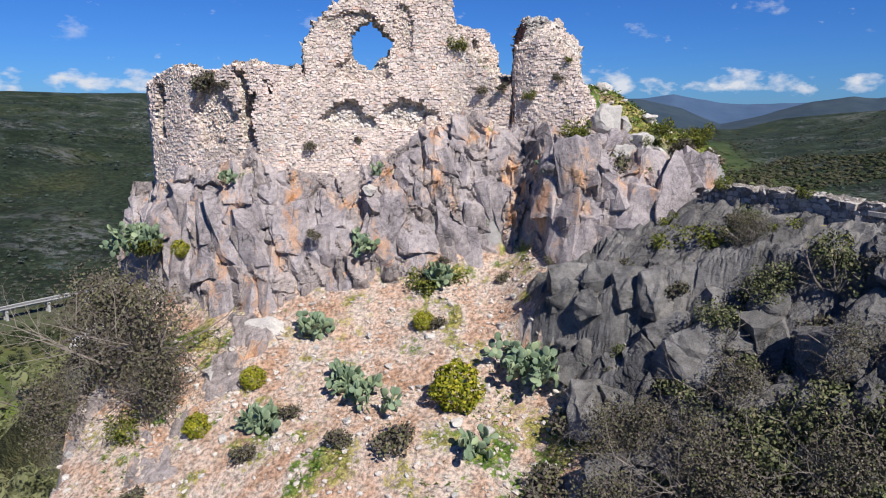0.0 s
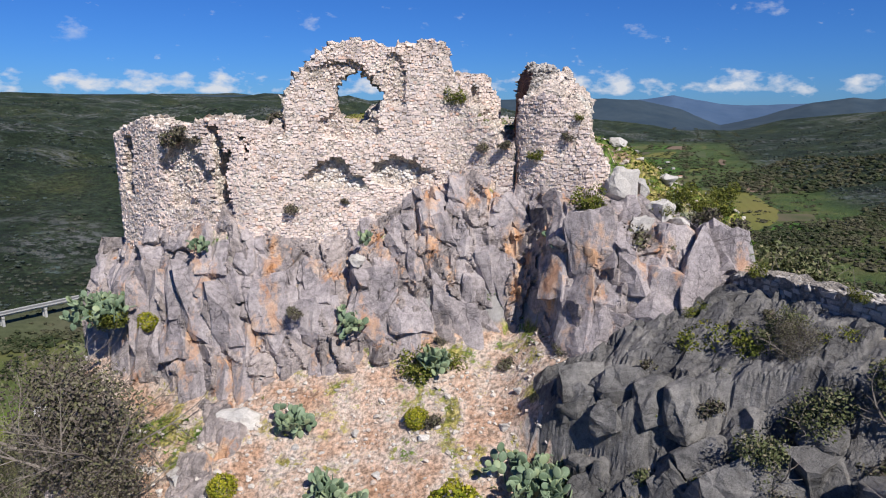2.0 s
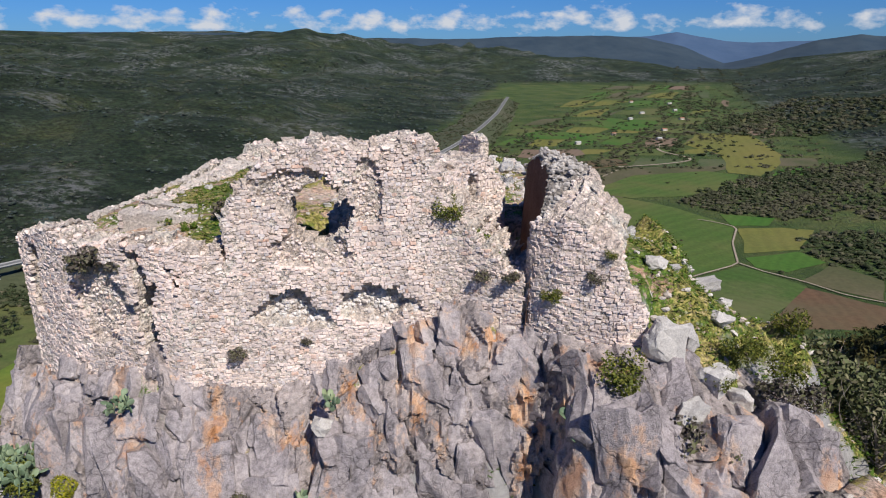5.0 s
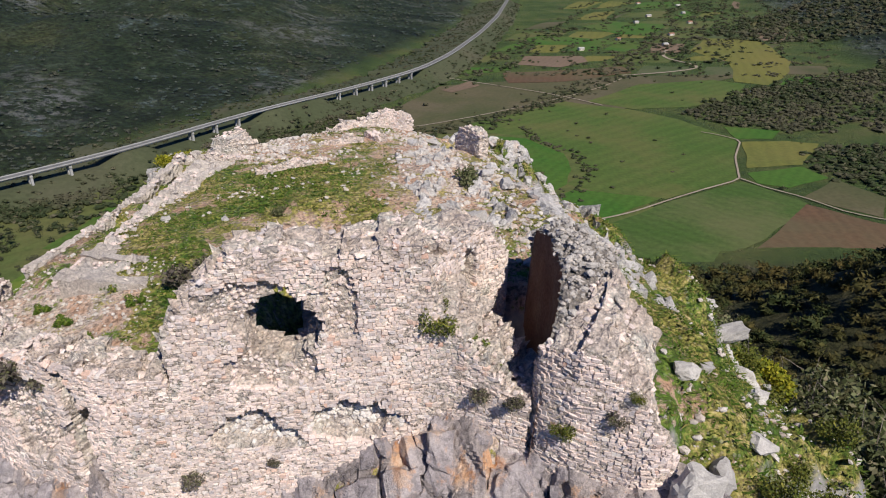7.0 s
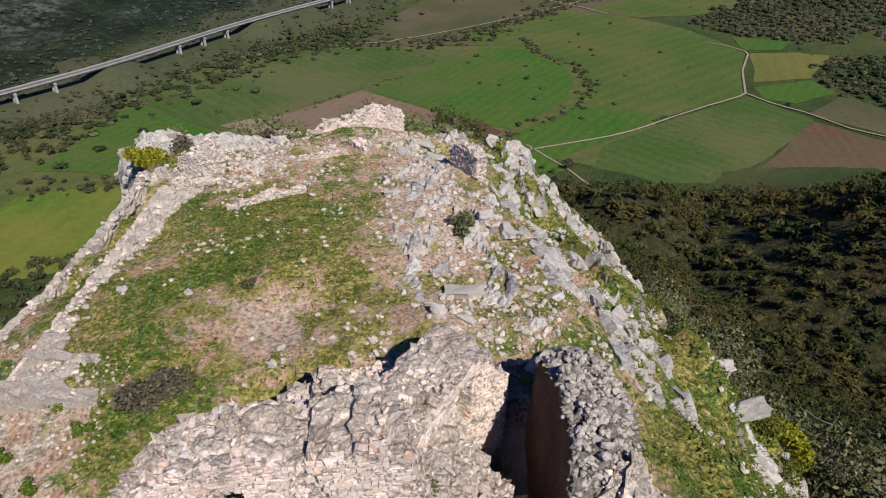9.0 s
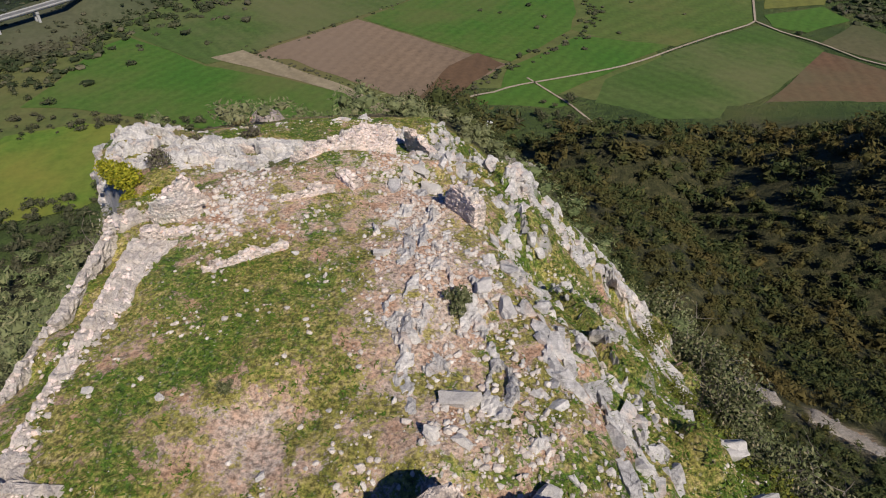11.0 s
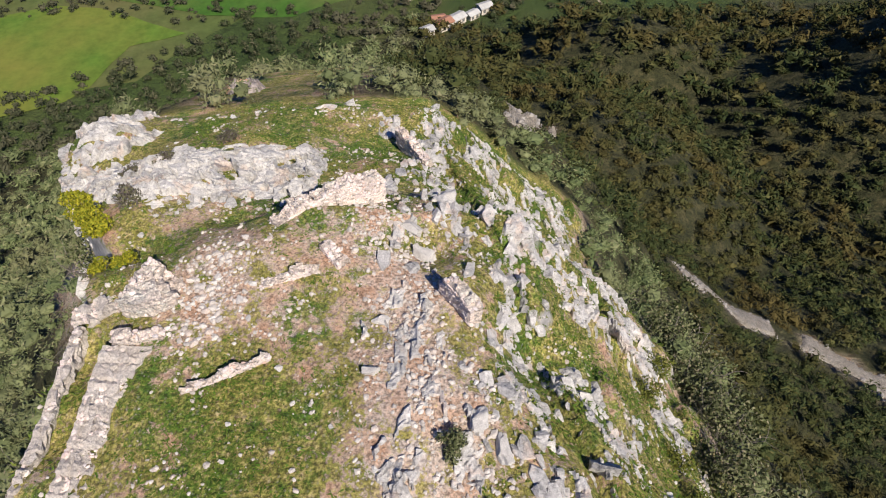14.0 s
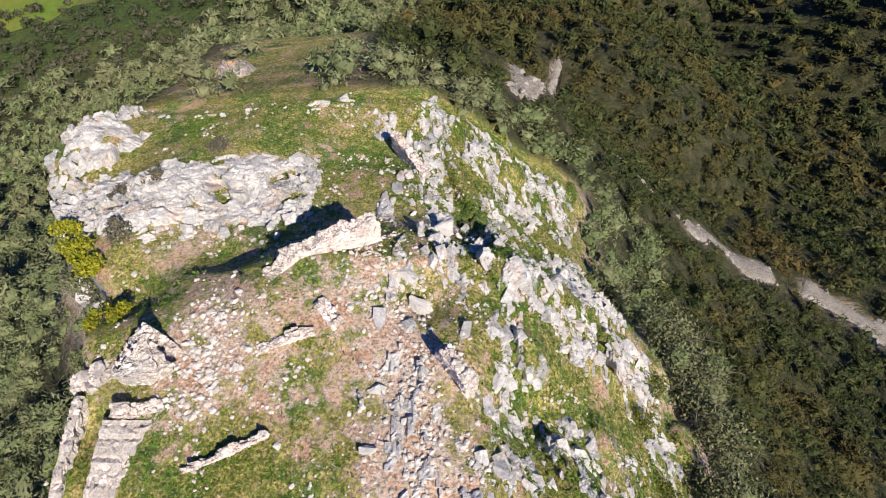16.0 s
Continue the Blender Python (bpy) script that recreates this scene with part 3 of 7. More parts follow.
def mortar_material(name, a, b, c, stones=True):
    m, nt, bs = material(name, 0.95)
    n1, n2 = noise_of(nt, 1.1, 7, 0.65), noise_of(nt, 14.0, 8, 0.72)
    col = ramp_of(nt, n1, [(0.3, a), (0.5, b), (0.72, c)])
    col = mix_of(nt, 1.0, col, ramp_of(nt, n2, [(0.28, (0.5,) * 3), (0.55, (1.0,) * 3), (0.8, (1.25,) * 3)]), "MULTIPLY")
    height_of = math_of(nt, "ADD", n2, noise_of(nt, 4.0, 6, 0.7))
    if stones:
        # bedded rubble: rounded stones of two sizes in the mortar
        pos = nt.nodes.new("ShaderNodeNewGeometry").outputs["Position"]
        for scale, deep in ((6.5, 0.82), (15.0, 0.84)):
            vor = node(nt, "TexVoronoi", Scale=scale)
            nt.links.new(pos, vor.inputs["Vector"])
            tone = nt.nodes.new("ShaderNodeSeparateColor")
            nt.links.new(vor.outputs["Color"], tone.inputs[0])
            col = mix_of(nt, 1.0, col, ramp_of(nt, tone.outputs[0], [(0, (0.84, 0.84, 0.84)), (0.6, (1.06, 1.05, 1.03)), (1, (1.18, 1.16, 1.14))]), "MULTIPLY")
            col = mix_of(nt, 1.0, col, ramp_of(nt, vor.outputs["Distance"], [(0.38, (1, 1, 1)), (0.68, (deep,) * 3)]), "MULTIPLY")
            height_of = math_of(nt, "SUBTRACT", height_of, math_of(nt, "MULTIPLY", vor.outputs["Distance"], 6.0 / scale))
    nt.links.new(col, bs.inputs["Base Color"])
    bump_of(nt, bs, height_of, 1.0, 0.12)
    return m


MORTAR = mortar_material("old_mortar", (0.70, 0.58, 0.51), (0.84, 0.73, 0.65), (0.84, 0.82, 0.75))
PALE_MORTAR = mortar_material("pale_worn_mortar", (0.54, 0.475, 0.42), (0.68, 0.605, 0.54), (0.78, 0.715, 0.65), False)
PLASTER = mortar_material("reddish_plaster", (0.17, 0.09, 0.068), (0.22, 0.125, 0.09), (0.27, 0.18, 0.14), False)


def masonry(name, label, path, top, foot, thick, holes=(), recess=(), slits=(), stone=(0.135, 0.078), singles=0, single_at=None, key="s", core=None, back_drop=0.0, lip=0.10, faced=True, loose=1.0, face=None):
    """A standing piece of ruined wall: a rough core, laid facing stones and loose stones along its broken edges.
    top, foot: tables over the arc length, or over x (key="x"). holes go through; recess and slits are places where the facing is lost."""
    path = Path(path)
    gen = np.random.default_rng(int(path.length * 97) % 1000)
    wall = thing(name, label, "wall")

    def keyed(s):
        return path.at(s)[0] if key == "x" else s

    def ragged(s):
        k = keyed(s)
        return np.interp(k, *top) + lip * 1.6 * fbm(s / 0.5, s * 0 + 3, 5, 3)

    def lost(s, z):
        k, d = keyed(s), np.zeros(np.shape(s))
        for cx, cz, rx, rz, depth in recess:
            wob = 1 + 0.45 * fbm(k * 2.2, z * 2.2, 23, 3)
            e = ((k - cx) / (rx * wob)) ** 2 + ((z - cz) / (rz * wob)) ** 2
            d = np.maximum(d, depth * (1 - step(e, 0.75, 1.1)))
        for cx, z0, z1, half, depth in slits:
            mid = cx + 0.10 * np.sin(z * 3.1)
            d = np.maximum(d, depth * (1 - step(np.abs(k - mid), half * 0.6, half * 1.2)) * (z > z0) * (z < z1))
        return d

    def standing(s, z):
        k = keyed(s)
        ok = (z < ragged(s)) & (z > np.interp(k, *foot))
        for cx, cz, rx, rz in holes:
            wob = 1 + 0.22 * fbm(k * 1.7, z * 1.7, 41, 3)
            ok &= ((k - cx) / (rx * wob)) ** 2 + ((z - cz) / (rz * wob)) ** 2 > 1
        return ok

    # core
    d = 0.15
    sv, zv = np.arange(0, path.length + d, d), np.arange(min(foot[1]) - d, max(top[1]) + 2 * d, d)
    S, Z = np.meshgrid(sv, zv)
    solid = standing(S[:-1, :-1] + d / 2, Z[:-1, :-1] + d / 2)
    js, jz = gen.uniform(-0.06, 0.06, S.shape), gen.uniform(-0.06, 0.06, S.shape)
    X, Y = path.at(np.clip(S + js, 0, path.length))
    NX, NY = path.normal(np.clip(S, 0.02, path.length - 0.02))
    ZZ = Z + jz
    skin = lost(S, Z) + 0.03 * fbm(S * 3, Z * 3, 8, 2) + 0.0
    th = thick(keyed(S)) if callable(thick) else thick
    th = th + 0.18 * fbm(S * 1.4, Z * 1.4, 77, 3)
    layers, LAYERS = [], int(np.clip(np.max(th) / 0.14, 5, 13))
    for k in range(LAYERS):
        q = k / (LAYERS - 1)
        off = skin * (1 - q) + th * q
        wild = 0.0 if k == 0 else 1.0
        dz = wild * (0.11 * fbm(X * 2.1 + 0.3 * k, Y * 2.1 + 0.9 * k, 15, 3) + 0.04 * gen.normal(size=S.shape)) - back_drop * q
        layers.append(np.stack([X - NX * off + wild * 0.05 * gen.normal(size=S.shape), Y - NY * off, ZZ + dz], -1).reshape(-1, 3))
    nrow, ncol = S.shape
    vid = np.arange(nrow * ncol).reshape(nrow, ncol)
    N = nrow * ncol
    q = np.stack([vid[:-1, :-1], vid[:-1, 1:], vid[1:, 1:], vid[1:, :-1]], -1)[solid]
    faces = [q, q[:, ::-1] + N * (LAYERS - 1)]
    pad = np.pad(solid, 1)
    for (dr, dc), (a, b) in (((-1, 0), (0, 1)), ((1, 0), (2, 3)), ((0, 1), (1, 2)), ((0, -1), (3, 0))):
        rim = solid & ~pad[1 + dr:1 + dr + solid.shape[0], 1 + dc:1 + dc + solid.shape[1]]
        c4 = np.stack([vid[:-1, :-1], vid[:-1, 1:], vid[1:, 1:], vid[1:, :-1]], -1)[rim]
        for k in range(LAYERS - 1):
            faces.append(np.stack([c4[:, b] + k * N, c4[:, a] + k * N, c4[:, a] + (k + 1) * N, c4[:, b] + (k + 1) * N], -1))
    used = np.unique(np.concatenate([f.ravel() for f in faces]))
    remap = np.zeros(N * LAYERS, int)
    remap[used] = np.arange(len(used))
    verts = np.concatenate(layers)[used]
    faces = [remap[f] for f in faces]
    part("core", mesh_of("core", verts, faces, core or MORTAR), wall, "rubble and mortar core with a broken edge")

    # facing stones, course by course
    recs = []
    z = min(foot[1]) + 0.05
    while z < max(top[1]):
        h = stone[1] * gen.uniform(0.65, 1.4)
        s = gen.uniform(0, 0.2)
        while s < path.length - 0.05:
            w = stone[0] * gen.choice([0.55, 0.75, 1.0, 1.25, 1.6], p=[.26, .30, .26, .13, .05])
            recs.append((s + w / 2, z + h / 2, w * 0.97, h * 0.96))
            s += w
        z += h
    recs = np.array(recs)
    recs[:, 2:] *= gen.uniform(0.86, 1.1, (len(recs), 2))
    cs, cz = recs[:, 0], recs[:, 1] + 0.045 * fbm(recs[:, 0] / 1.3, recs[:, 1] * 0.7, 19, 2) + gen.normal(0, 0.012, len(recs))
    keep = standing(cs, cz) & standing(cs, cz + recs[:, 3] * 0.4) & standing(cs - recs[:, 2] * 0.4, cz) & standing(cs + recs[:, 2] * 0.4, cz)
    keep &= gen.random(len(cs)) > (0.06 if faced else 0.98)
    deep = lost(cs, cz)
    keep &= deep < 0.03
    recs, cs, cz = recs[keep], cs[keep], cz[keep]
    x, y = path.at(cs)
    nx, ny = path.normal(np.clip(cs, 0.02, path.length - 0.02))
    n = len(cs)
    proud = gen.uniform(-0.046, -0.014, n) - 0.008
    dep = gen.uniform(0.10, 0.15, n)
    ux, uy = -ny, nx
    turn = gen.normal(0, 0.05, n)
    pick = np.zeros(n, bool)
    if singles:
        cx, cz0 = single_at
        order = np.argsort(np.hypot(keyed(cs) - cx, (cz - cz0) * 1.3))
        pick[order[:singles]] = True
    b = blocks(n, gen)
    bx, by, bz = b[..., 0] * recs[:, 2:3], b[..., 1] * dep[:, None] - proud[:, None], b[..., 2] * recs[:, 3:4] + b[..., 0] * (recs[:, 2] * turn)[:, None]
    V = np.stack([x[:, None] + ux[:, None] * bx - nx[:, None] * by, y[:, None] + uy[:, None] * bx - ny[:, None] * by, cz[:, None] + bz], -1)
    rest = ~pick
    m = rest.sum()
    part("facing", mesh_of("facing", V[rest].reshape(-1, 3), (BLOCK_F[None] + (np.arange(m) * 12)[:, None, None]).reshape(-1, 4), face or MASONRY), wall,
         "roughly coursed pale limestone blocks", kind="stuff")
    if singles:
        shapes = [mesh_of("stone", v, BLOCK_F, MASONRY_ONE) for v in blocks(8, gen)]
        for i in np.nonzero(pick)[0]:
            rot = Matrix(((ux[i], -nx[i], 0, 0), (uy[i], -ny[i], 0, 0), (0, 0, 1, 0), (0, 0, 0, 1)))
            mt = Matrix.Translation((x[i] + nx[i] * proud[i], y[i] + ny[i] * proud[i], cz[i])) @ rot @ Matrix.Rotation(-turn[i], 4, "Y") @ Matrix.Diagonal((recs[i, 2], dep[i], recs[i, 3], 1))
            part("stone", shapes[i % 8], wall, at=mt)
    # lost facing: pale broken rubble set back
    for cx, cz0, rx, rz, depth in recess:
        shallow = depth < 0.25
        k = int(rx * rz * (420 if not shallow else 520))
        ss = gen.uniform(-1.25, 1.25, k) * rx + cx
        zz = gen.uniform(-1.25, 1.25, k) * rz + cz0
        sarc = np.interp(ss, path.p[:, 0], path.s) if key == "x" else ss
        dd = lost(sarc, zz)
        okk = (dd > 0.08) & standing(sarc, zz)
        sarc, zz, dd = sarc[okk], zz[okk], dd[okk]
        px, py = path.at(sarc)
        qx, qy = path.normal(sarc)
        v, f = rubble(np.stack([px - qx * dd, py - qy * dd, zz], -1), gen.uniform(0.035, 0.075, len(zz)) if shallow else gen.uniform(0.05, 0.11, len(zz)), 0.8, gen)
        part("exposed_rubble", mesh_of("exposed_rubble", v, f, MASONRY if shallow else CORE_WHITE), wall, "pale broken rubble where the facing fell", kind="stuff")
    # loose stones on the broken top and edges
    k = int(loose * path.length * (45 + 50 * (np.mean(thick(keyed(np.linspace(0, path.length, 9)))) if callable(thick) else thick)))
    ss = gen.uniform(0, path.length, k)
    across = gen.random(k)
    tt = thick(keyed(ss)) if callable(thick) else thick
    px, py = path.at(ss)
    qx, qy = path.normal(np.clip(ss, 0.02, path.length - 0.02))
    zz = ragged(ss) - back_drop * across - 0.03
    okk = zz > np.interp(keyed(ss), *foot) + 0.1
    p3 = np.stack([px - qx * tt * across, py - qy * tt * across, zz], -1)[okk]
    v, f = rubble(p3, 0.025 + 0.085 * gen.random(len(p3)) ** 2.5, 0.7, gen)
    part("loose_rubble", mesh_of("loose_rubble", v, f, face or MASONRY), wall, "loose weathered stones along the broken top", kind="stuff")
    return wall


TOP = ([-12.4, -11.4, -9.9, -9.1, -7.1, -6.8, -6, -4.85, -4.75, -3.9, -3.2, -1.6, -.15, .4, .45, .6, 1.2, 1.9, 2.5],
       [.6, .95, 1.55, 1.2, 1.45, 1.55, 1.38, 1.38, 2.3, 3.3, 3.9, 3.75, 4.0, 3.6, 2.9, 2.5, 1.6, .9, .7])
FOOT_W = (FOOT[0], [z - 0.45 for z in FOOT[1]])
FRONT = [(-12.4, 28.6)] + [(x, y) for x, y in zip(*FACE) if x < 2.45]
FRONT[1] = (-12.1, 27.2)
masonry("castle_wall", "tall ruined pale limestone castle wall with a window hole", FRONT, TOP, FOOT_W,
        lambda x: np.interp(x, [-12, -5, -4.6, -1.5, 0.5, 2.5], [1.0, 1.0, 1.0, 1.3, 1.9, 1.4]),
        holes=[(-2.52, 2.1, 0.76, 0.84)], recess=[(-3.45, -0.28, 0.78, 0.46, 0.36), (-2.8, -0.55, 0.5, 0.34, 0.30), (-1.2, -0.25, 1.05, 0.52, 0.38), (-8.3, -0.2, 0.9, 1.1, 0.22), (-2.75, 1.3, 1.0, 0.55, 0.2), (-3.0, 2.75, 1.0, 0.65, 0.17), (-1.35, 2.6, 0.32, 0.9, 0.14)],
        slits=[(-6.95, -1.7, 0.5, 0.26, 1.0), (-7.1, 0.4, 1.3, 0.2, 0.4), (-6.16, 0.2, 0.95, 0.05, 0.35), (-4.78, 0.9, 1.5, 0.05, 0.3), (-10.9, -1.2, 0.9, 0.22, 0.5)], singles=300, single_at=(-1.5, 0.9), key="x")
masonry("tower_wall", "ruined tower stump of grey limestone with a sloping broken flank", [(2.46, 23.5), (2.55, 23.2), (3.2, 22.7), (4.6, 22.2), (5.15, 22.3), (5.5, 23.6)],
        ([0, 0.3, 1.1, 2.0, 2.6, 3.0, 3.4, 5], [1.5, 2.1, 2.35, 1.85, 1.0, 0.4, 0.0, -0.4]), ([0, 3.2, 6], [-1.2, -1.2, -1.4]), lambda s: np.interp(s, [0, 1.0, 2.6, 5], [1.3, 2.0, 1.6, 1.0]), back_drop=-0.75)


def tower_mass():
    """The sloping rubble mass of the tower: from the edge of the cleft over the broken top down to the grass."""
    gen = np.random.default_rng(77)
    # edge of the cleft, outer edge of the top, foot; from back to front
    EDGE = np.array([(2.9, 27.35, 2.2), (2.9, 27.0, 2.85), (3.0, 26.2, 3.1), (3.1, 25.4, 3.05), (3.1, 24.6, 2.9), (2.9, 23.8, 2.5), (2.62, 23.15, 1.9)])
    RIM = np.array([(4.2, 27.75, 1.9), (4.3, 27.3, 2.25), (4.5, 26.5, 2.35), (4.45, 25.7, 2.5), (4.4, 24.6, 2.35), (4.75, 23.6, 1.2), (5.15, 22.9, 0.1)])
    q = np.linspace(0, 1, len(EDGE))

    def curve(table, t):
        return np.stack([np.interp(t, q, table[:, k]) for k in range(3)], -1)

    T, U = np.meshgrid(np.linspace(0, 1, 84), np.linspace(0, 1.35, 62))
    e, r = curve(EDGE, T), curve(RIM, T)
    u = np.clip(U, 0, 1)[..., None]
    P = e * (1 - u) + r * u
    P[..., 2] += 0.30 * np.sin(np.clip(U, 0, 1) * math.pi)
    out = np.clip(U - 1, 0, 1)
    P[..., 0] += out * 1.6
    P[..., 2] -= out * 6.5
    f = facets(P[..., 0] / 0.21, P[..., 1] / 0.25, 411, 0.2, 1.4) * 0.15 + facets(P[..., 0] / 0.62, P[..., 1] / 0.7, 431, 0.12, 1.2) * 0.26 - 0.2
    P[..., 2] += f * np.clip(U * 5 + 0.3, 0, 1)
    P[..., 0] += 0.06 * gen.normal(size=U.shape) * (U > 0.02)
    ob = thing("tower_mass", "sloping grey rubble mass of the ruined tower", "wall")
    part("rubble_core", mesh_of("rubble_core", P.reshape(-1, 3), grid_faces(*U.shape)[:, ::-1], TOWER_CORE), ob)
    # back end
    H = np.linspace(0, 1, 14)[:, None, None]
    back = P[:, 0][None] * np.array([1, 1, 0]) + np.stack([0 * H[..., 0] + 0 * P[:, 0, 0], 0.35 * H[..., 0] + 0 * P[:, 0, 0], P[:, 0, 2] * (1 - H[..., 0]) - 0.6 * H[..., 0]], -1)
    back[1:-1] += gen.normal(0, 0.05, back[1:-1].shape)
    part("broken_end", mesh_of("broken_end", back.reshape(-1, 3), grid_faces(*back.shape[:2]), TOWER_CORE), ob)
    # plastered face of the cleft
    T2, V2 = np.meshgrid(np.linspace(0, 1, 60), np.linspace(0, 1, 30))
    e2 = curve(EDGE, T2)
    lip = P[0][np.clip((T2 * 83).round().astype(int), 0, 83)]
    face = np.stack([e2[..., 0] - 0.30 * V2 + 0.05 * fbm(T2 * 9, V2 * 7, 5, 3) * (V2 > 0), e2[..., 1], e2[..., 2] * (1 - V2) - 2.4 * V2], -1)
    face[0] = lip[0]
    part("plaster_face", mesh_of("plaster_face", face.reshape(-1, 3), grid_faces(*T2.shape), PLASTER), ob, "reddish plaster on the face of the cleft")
    # stones
    n = 2300
    t, w = gen.random(n), gen.uniform(0.03, 1.25, n)
    ij = np.clip((w / 1.35 * 61).astype(int), 0, 61), np.clip((t * 83).astype(int), 0, 83)
    pts = P[ij] + gen.normal(0, 0.02, (n, 3))
    v, fc = rubble(pts, 0.03 + 0.075 * gen.random(n) ** 2, 0.75, gen)
    part("loose_rubble", mesh_of("loose_rubble", v, fc, TOWER_STONE), ob, "grey stones bedded in the broken mass", kind="stuff")


def grid_faces(rows, cols):
    i = np.arange(rows * cols).reshape(rows, cols)
    return np.stack([i[:-1, :-1], i[:-1, 1:], i[1:, 1:], i[1:, :-1]], -1).reshape(-1, 4)


TOWER_CORE = mortar_material("tower_mortar", (0.28, 0.255, 0.235), (0.39, 0.355, 0.325), (0.49, 0.445, 0.40))
TOWER_STONE = stone_material("tower_stone", [(0, (0.31, 0.29, 0.27)), (0.4, (0.43, 0.40, 0.37)), (0.75, (0.53, 0.49, 0.45)), (1, (0.58, 0.51, 0.44))], island=True)
tower_mass()
masonry("inner_wall", "broken wall spur of pale rubble behind the window wall", [(0.35, 24.6), (0.75, 25.6), (1.5, 26.7), (2.25, 27.2), (2.35, 28.4)],
        ([0, 0.8, 1.8, 2.6, 3.2, 4.2], [3.0, 2.9, 2.95, 2.95, 2.3, 1.2]), ([0, 5], [-0.6, -0.2]), 1.3, recess=[(2.0, 2.0, 0.35, 0.7, 0.35)])
masonry("vault_wall", "low rubble bank of the fallen vault behind the window wall", [(-2.9, 26.9), (-2.0, 26.6), (-0.8, 26.8), (0.4, 27.1)], ([0, 0.5, 1.5, 2.4, 3.4], [1.4, 1.9, 2.25, 2.3, 2.3]), ([0, 4], [-0.6, -0.4]), 0.6)
masonry("terrace_wall", "wide worn terrace wall running back along the drop", [(-9.2, 38.1), (-9.2, 35.5), (-9.3, 32), (-9.35, 29.2), (-9.4, 27.6)], ([0, 2, 6, 10.5], [1.0, 1.05, 1.05, 1.15]), ([0, 12], [-0.3, -0.3]), lambda s: np.interp(s, [0, 1, 2, 6, 8.5, 11], [1.5, 1.2, 0.85, 1.0, 1.7, 2.6]), back_drop=0.2, lip=0.04, core=PALE_MORTAR, loose=0.45)
masonry("parapet_wall", "thin pale parapet wall at the edge of the drop", [(-10.5, 39.0), (-10.45, 36), (-10.6, 32), (-11.1, 29.0)], ([0, 4, 7, 10.5], [0.75, 0.68, 0.74, 0.8]), ([0, 11], [-2.4, -2.4]), 0.26, lip=0.05, core=PALE_MORTAR, loose=0.3)
masonry("parapet_head", "broken block of parapet masonry jutting over the drop", [(-9.55, 40.35), (-10.2, 40.05), (-10.85, 39.55), (-10.8, 39.2)], ([0, 0.7, 1.5, 2], [0.55, 0.75, 0.6, 0.4]), ([0, 2], [-2.4, -2.4]), 0.75, lip=0.12, core=PALE_MORTAR, loose=0.6)
masonry("corner_tower", "crumbled pale corner tower of rubble above the drop", [(-6.9, 40.2), (-7.6, 40.75), (-8.45, 41.2), (-9.1, 40.5), (-9.35, 39.6)], ([0, 0.5, 1.1, 1.7, 2.1, 2.8, 3.8], [0.45, 0.8, 1.05, 1.5, 1.35, 1.0, 0.8]), ([0, 6], [-2.4, -2.4]), lambda s: np.interp(s, [0, 1, 2, 4], [1.2, 1.7, 1.9, 1.2]), lip=0.18, loose=1.0)
masonry("terrace_wall", "short cross wall of pale rubble at the head of the terrace", [(-7.2, 38.75), (-8.0, 38.6), (-9.0, 38.55)], ([0, 0.8, 1.8], [0.95, 1.1, 1.1]), ([0, 2], [-0.3, -0.3]), 0.35, lip=0.12)
masonry("ridge_wall", "stepped pale rubble wall on the ridge top", [(-4.9, 42.7), (-3.6, 43.9), (-2.6, 44.3), (-1.5, 44.7), (-0.8, 45.3)], ([0, 1, 2.4, 3.6, 5], [0.6, 0.85, 1.1, 1.4, 1.0]), ([0, 6], [-1.6, -1.9]), 0.5)
masonry("wall_stub", "lone upright stub of pale masonry", [(1.25, 39.95), (1.75, 39.25), (2.2, 38.55)], ([0, 0.3, 1.0, 1.65], [1.3, 1.9, 2.0, 1.8]), ([0, 2], [-0.2, -0.4]), 0.42)
masonry("far_wall", "low slab of old wall on the far slope", [(-0.9, 53.6), (-0.1, 52.3), (0.7, 51.0)], ([0, 1.5, 3.1], [-3.7, -3.6, -3.8]), ([0, 4], [-4.8, -5.4]), 0.4)
masonry("foundation_wall", "low remains of a room wall in the turf", [(-4.8, 40.1), (-3.8, 40.5), (-2.8, 40.8)], ([0, 1, 2.2], [1.0, 1.12, 1.05]), ([0, 3], [0.2, 0.2]), 0.26, lip=0.14)
masonry("foundation_wall", "short remains of a room wall in the turf", [(-2.9, 41.9), (-2.5, 41.4), (-2.2, 41.0)], ([0, 1.2], [1.15, 1.15]), ([0, 3], [0.2, 0.2]), 0.45)
masonry("foundation_wall", "long low remains of a wall in the grass", [(-6.4, 36.4), (-5.2, 36.8), (-3.9, 37.4)], ([0, 1.2, 2.8], [1.12, 1.24, 1.26]), ([0, 3], [0.3, 0.3]), 0.16, lip=0.16)
masonry("field_wall", "low dry-stone wall on the rocky shoulder", [(7.7, 19.2), (8.1, 18.2), (8.8, 16.4), (9.5, 14.8), (11.2, 12.6)], ([0, 1, 3, 5, 8], [-2.4, -2.25, -2.1, -2.1, -2.25]), ([0, 8], [-4.0, -4.2]), 0.7, stone=(0.26, 0.12), core=TOWER_CORE, face=TOWER_STONE)


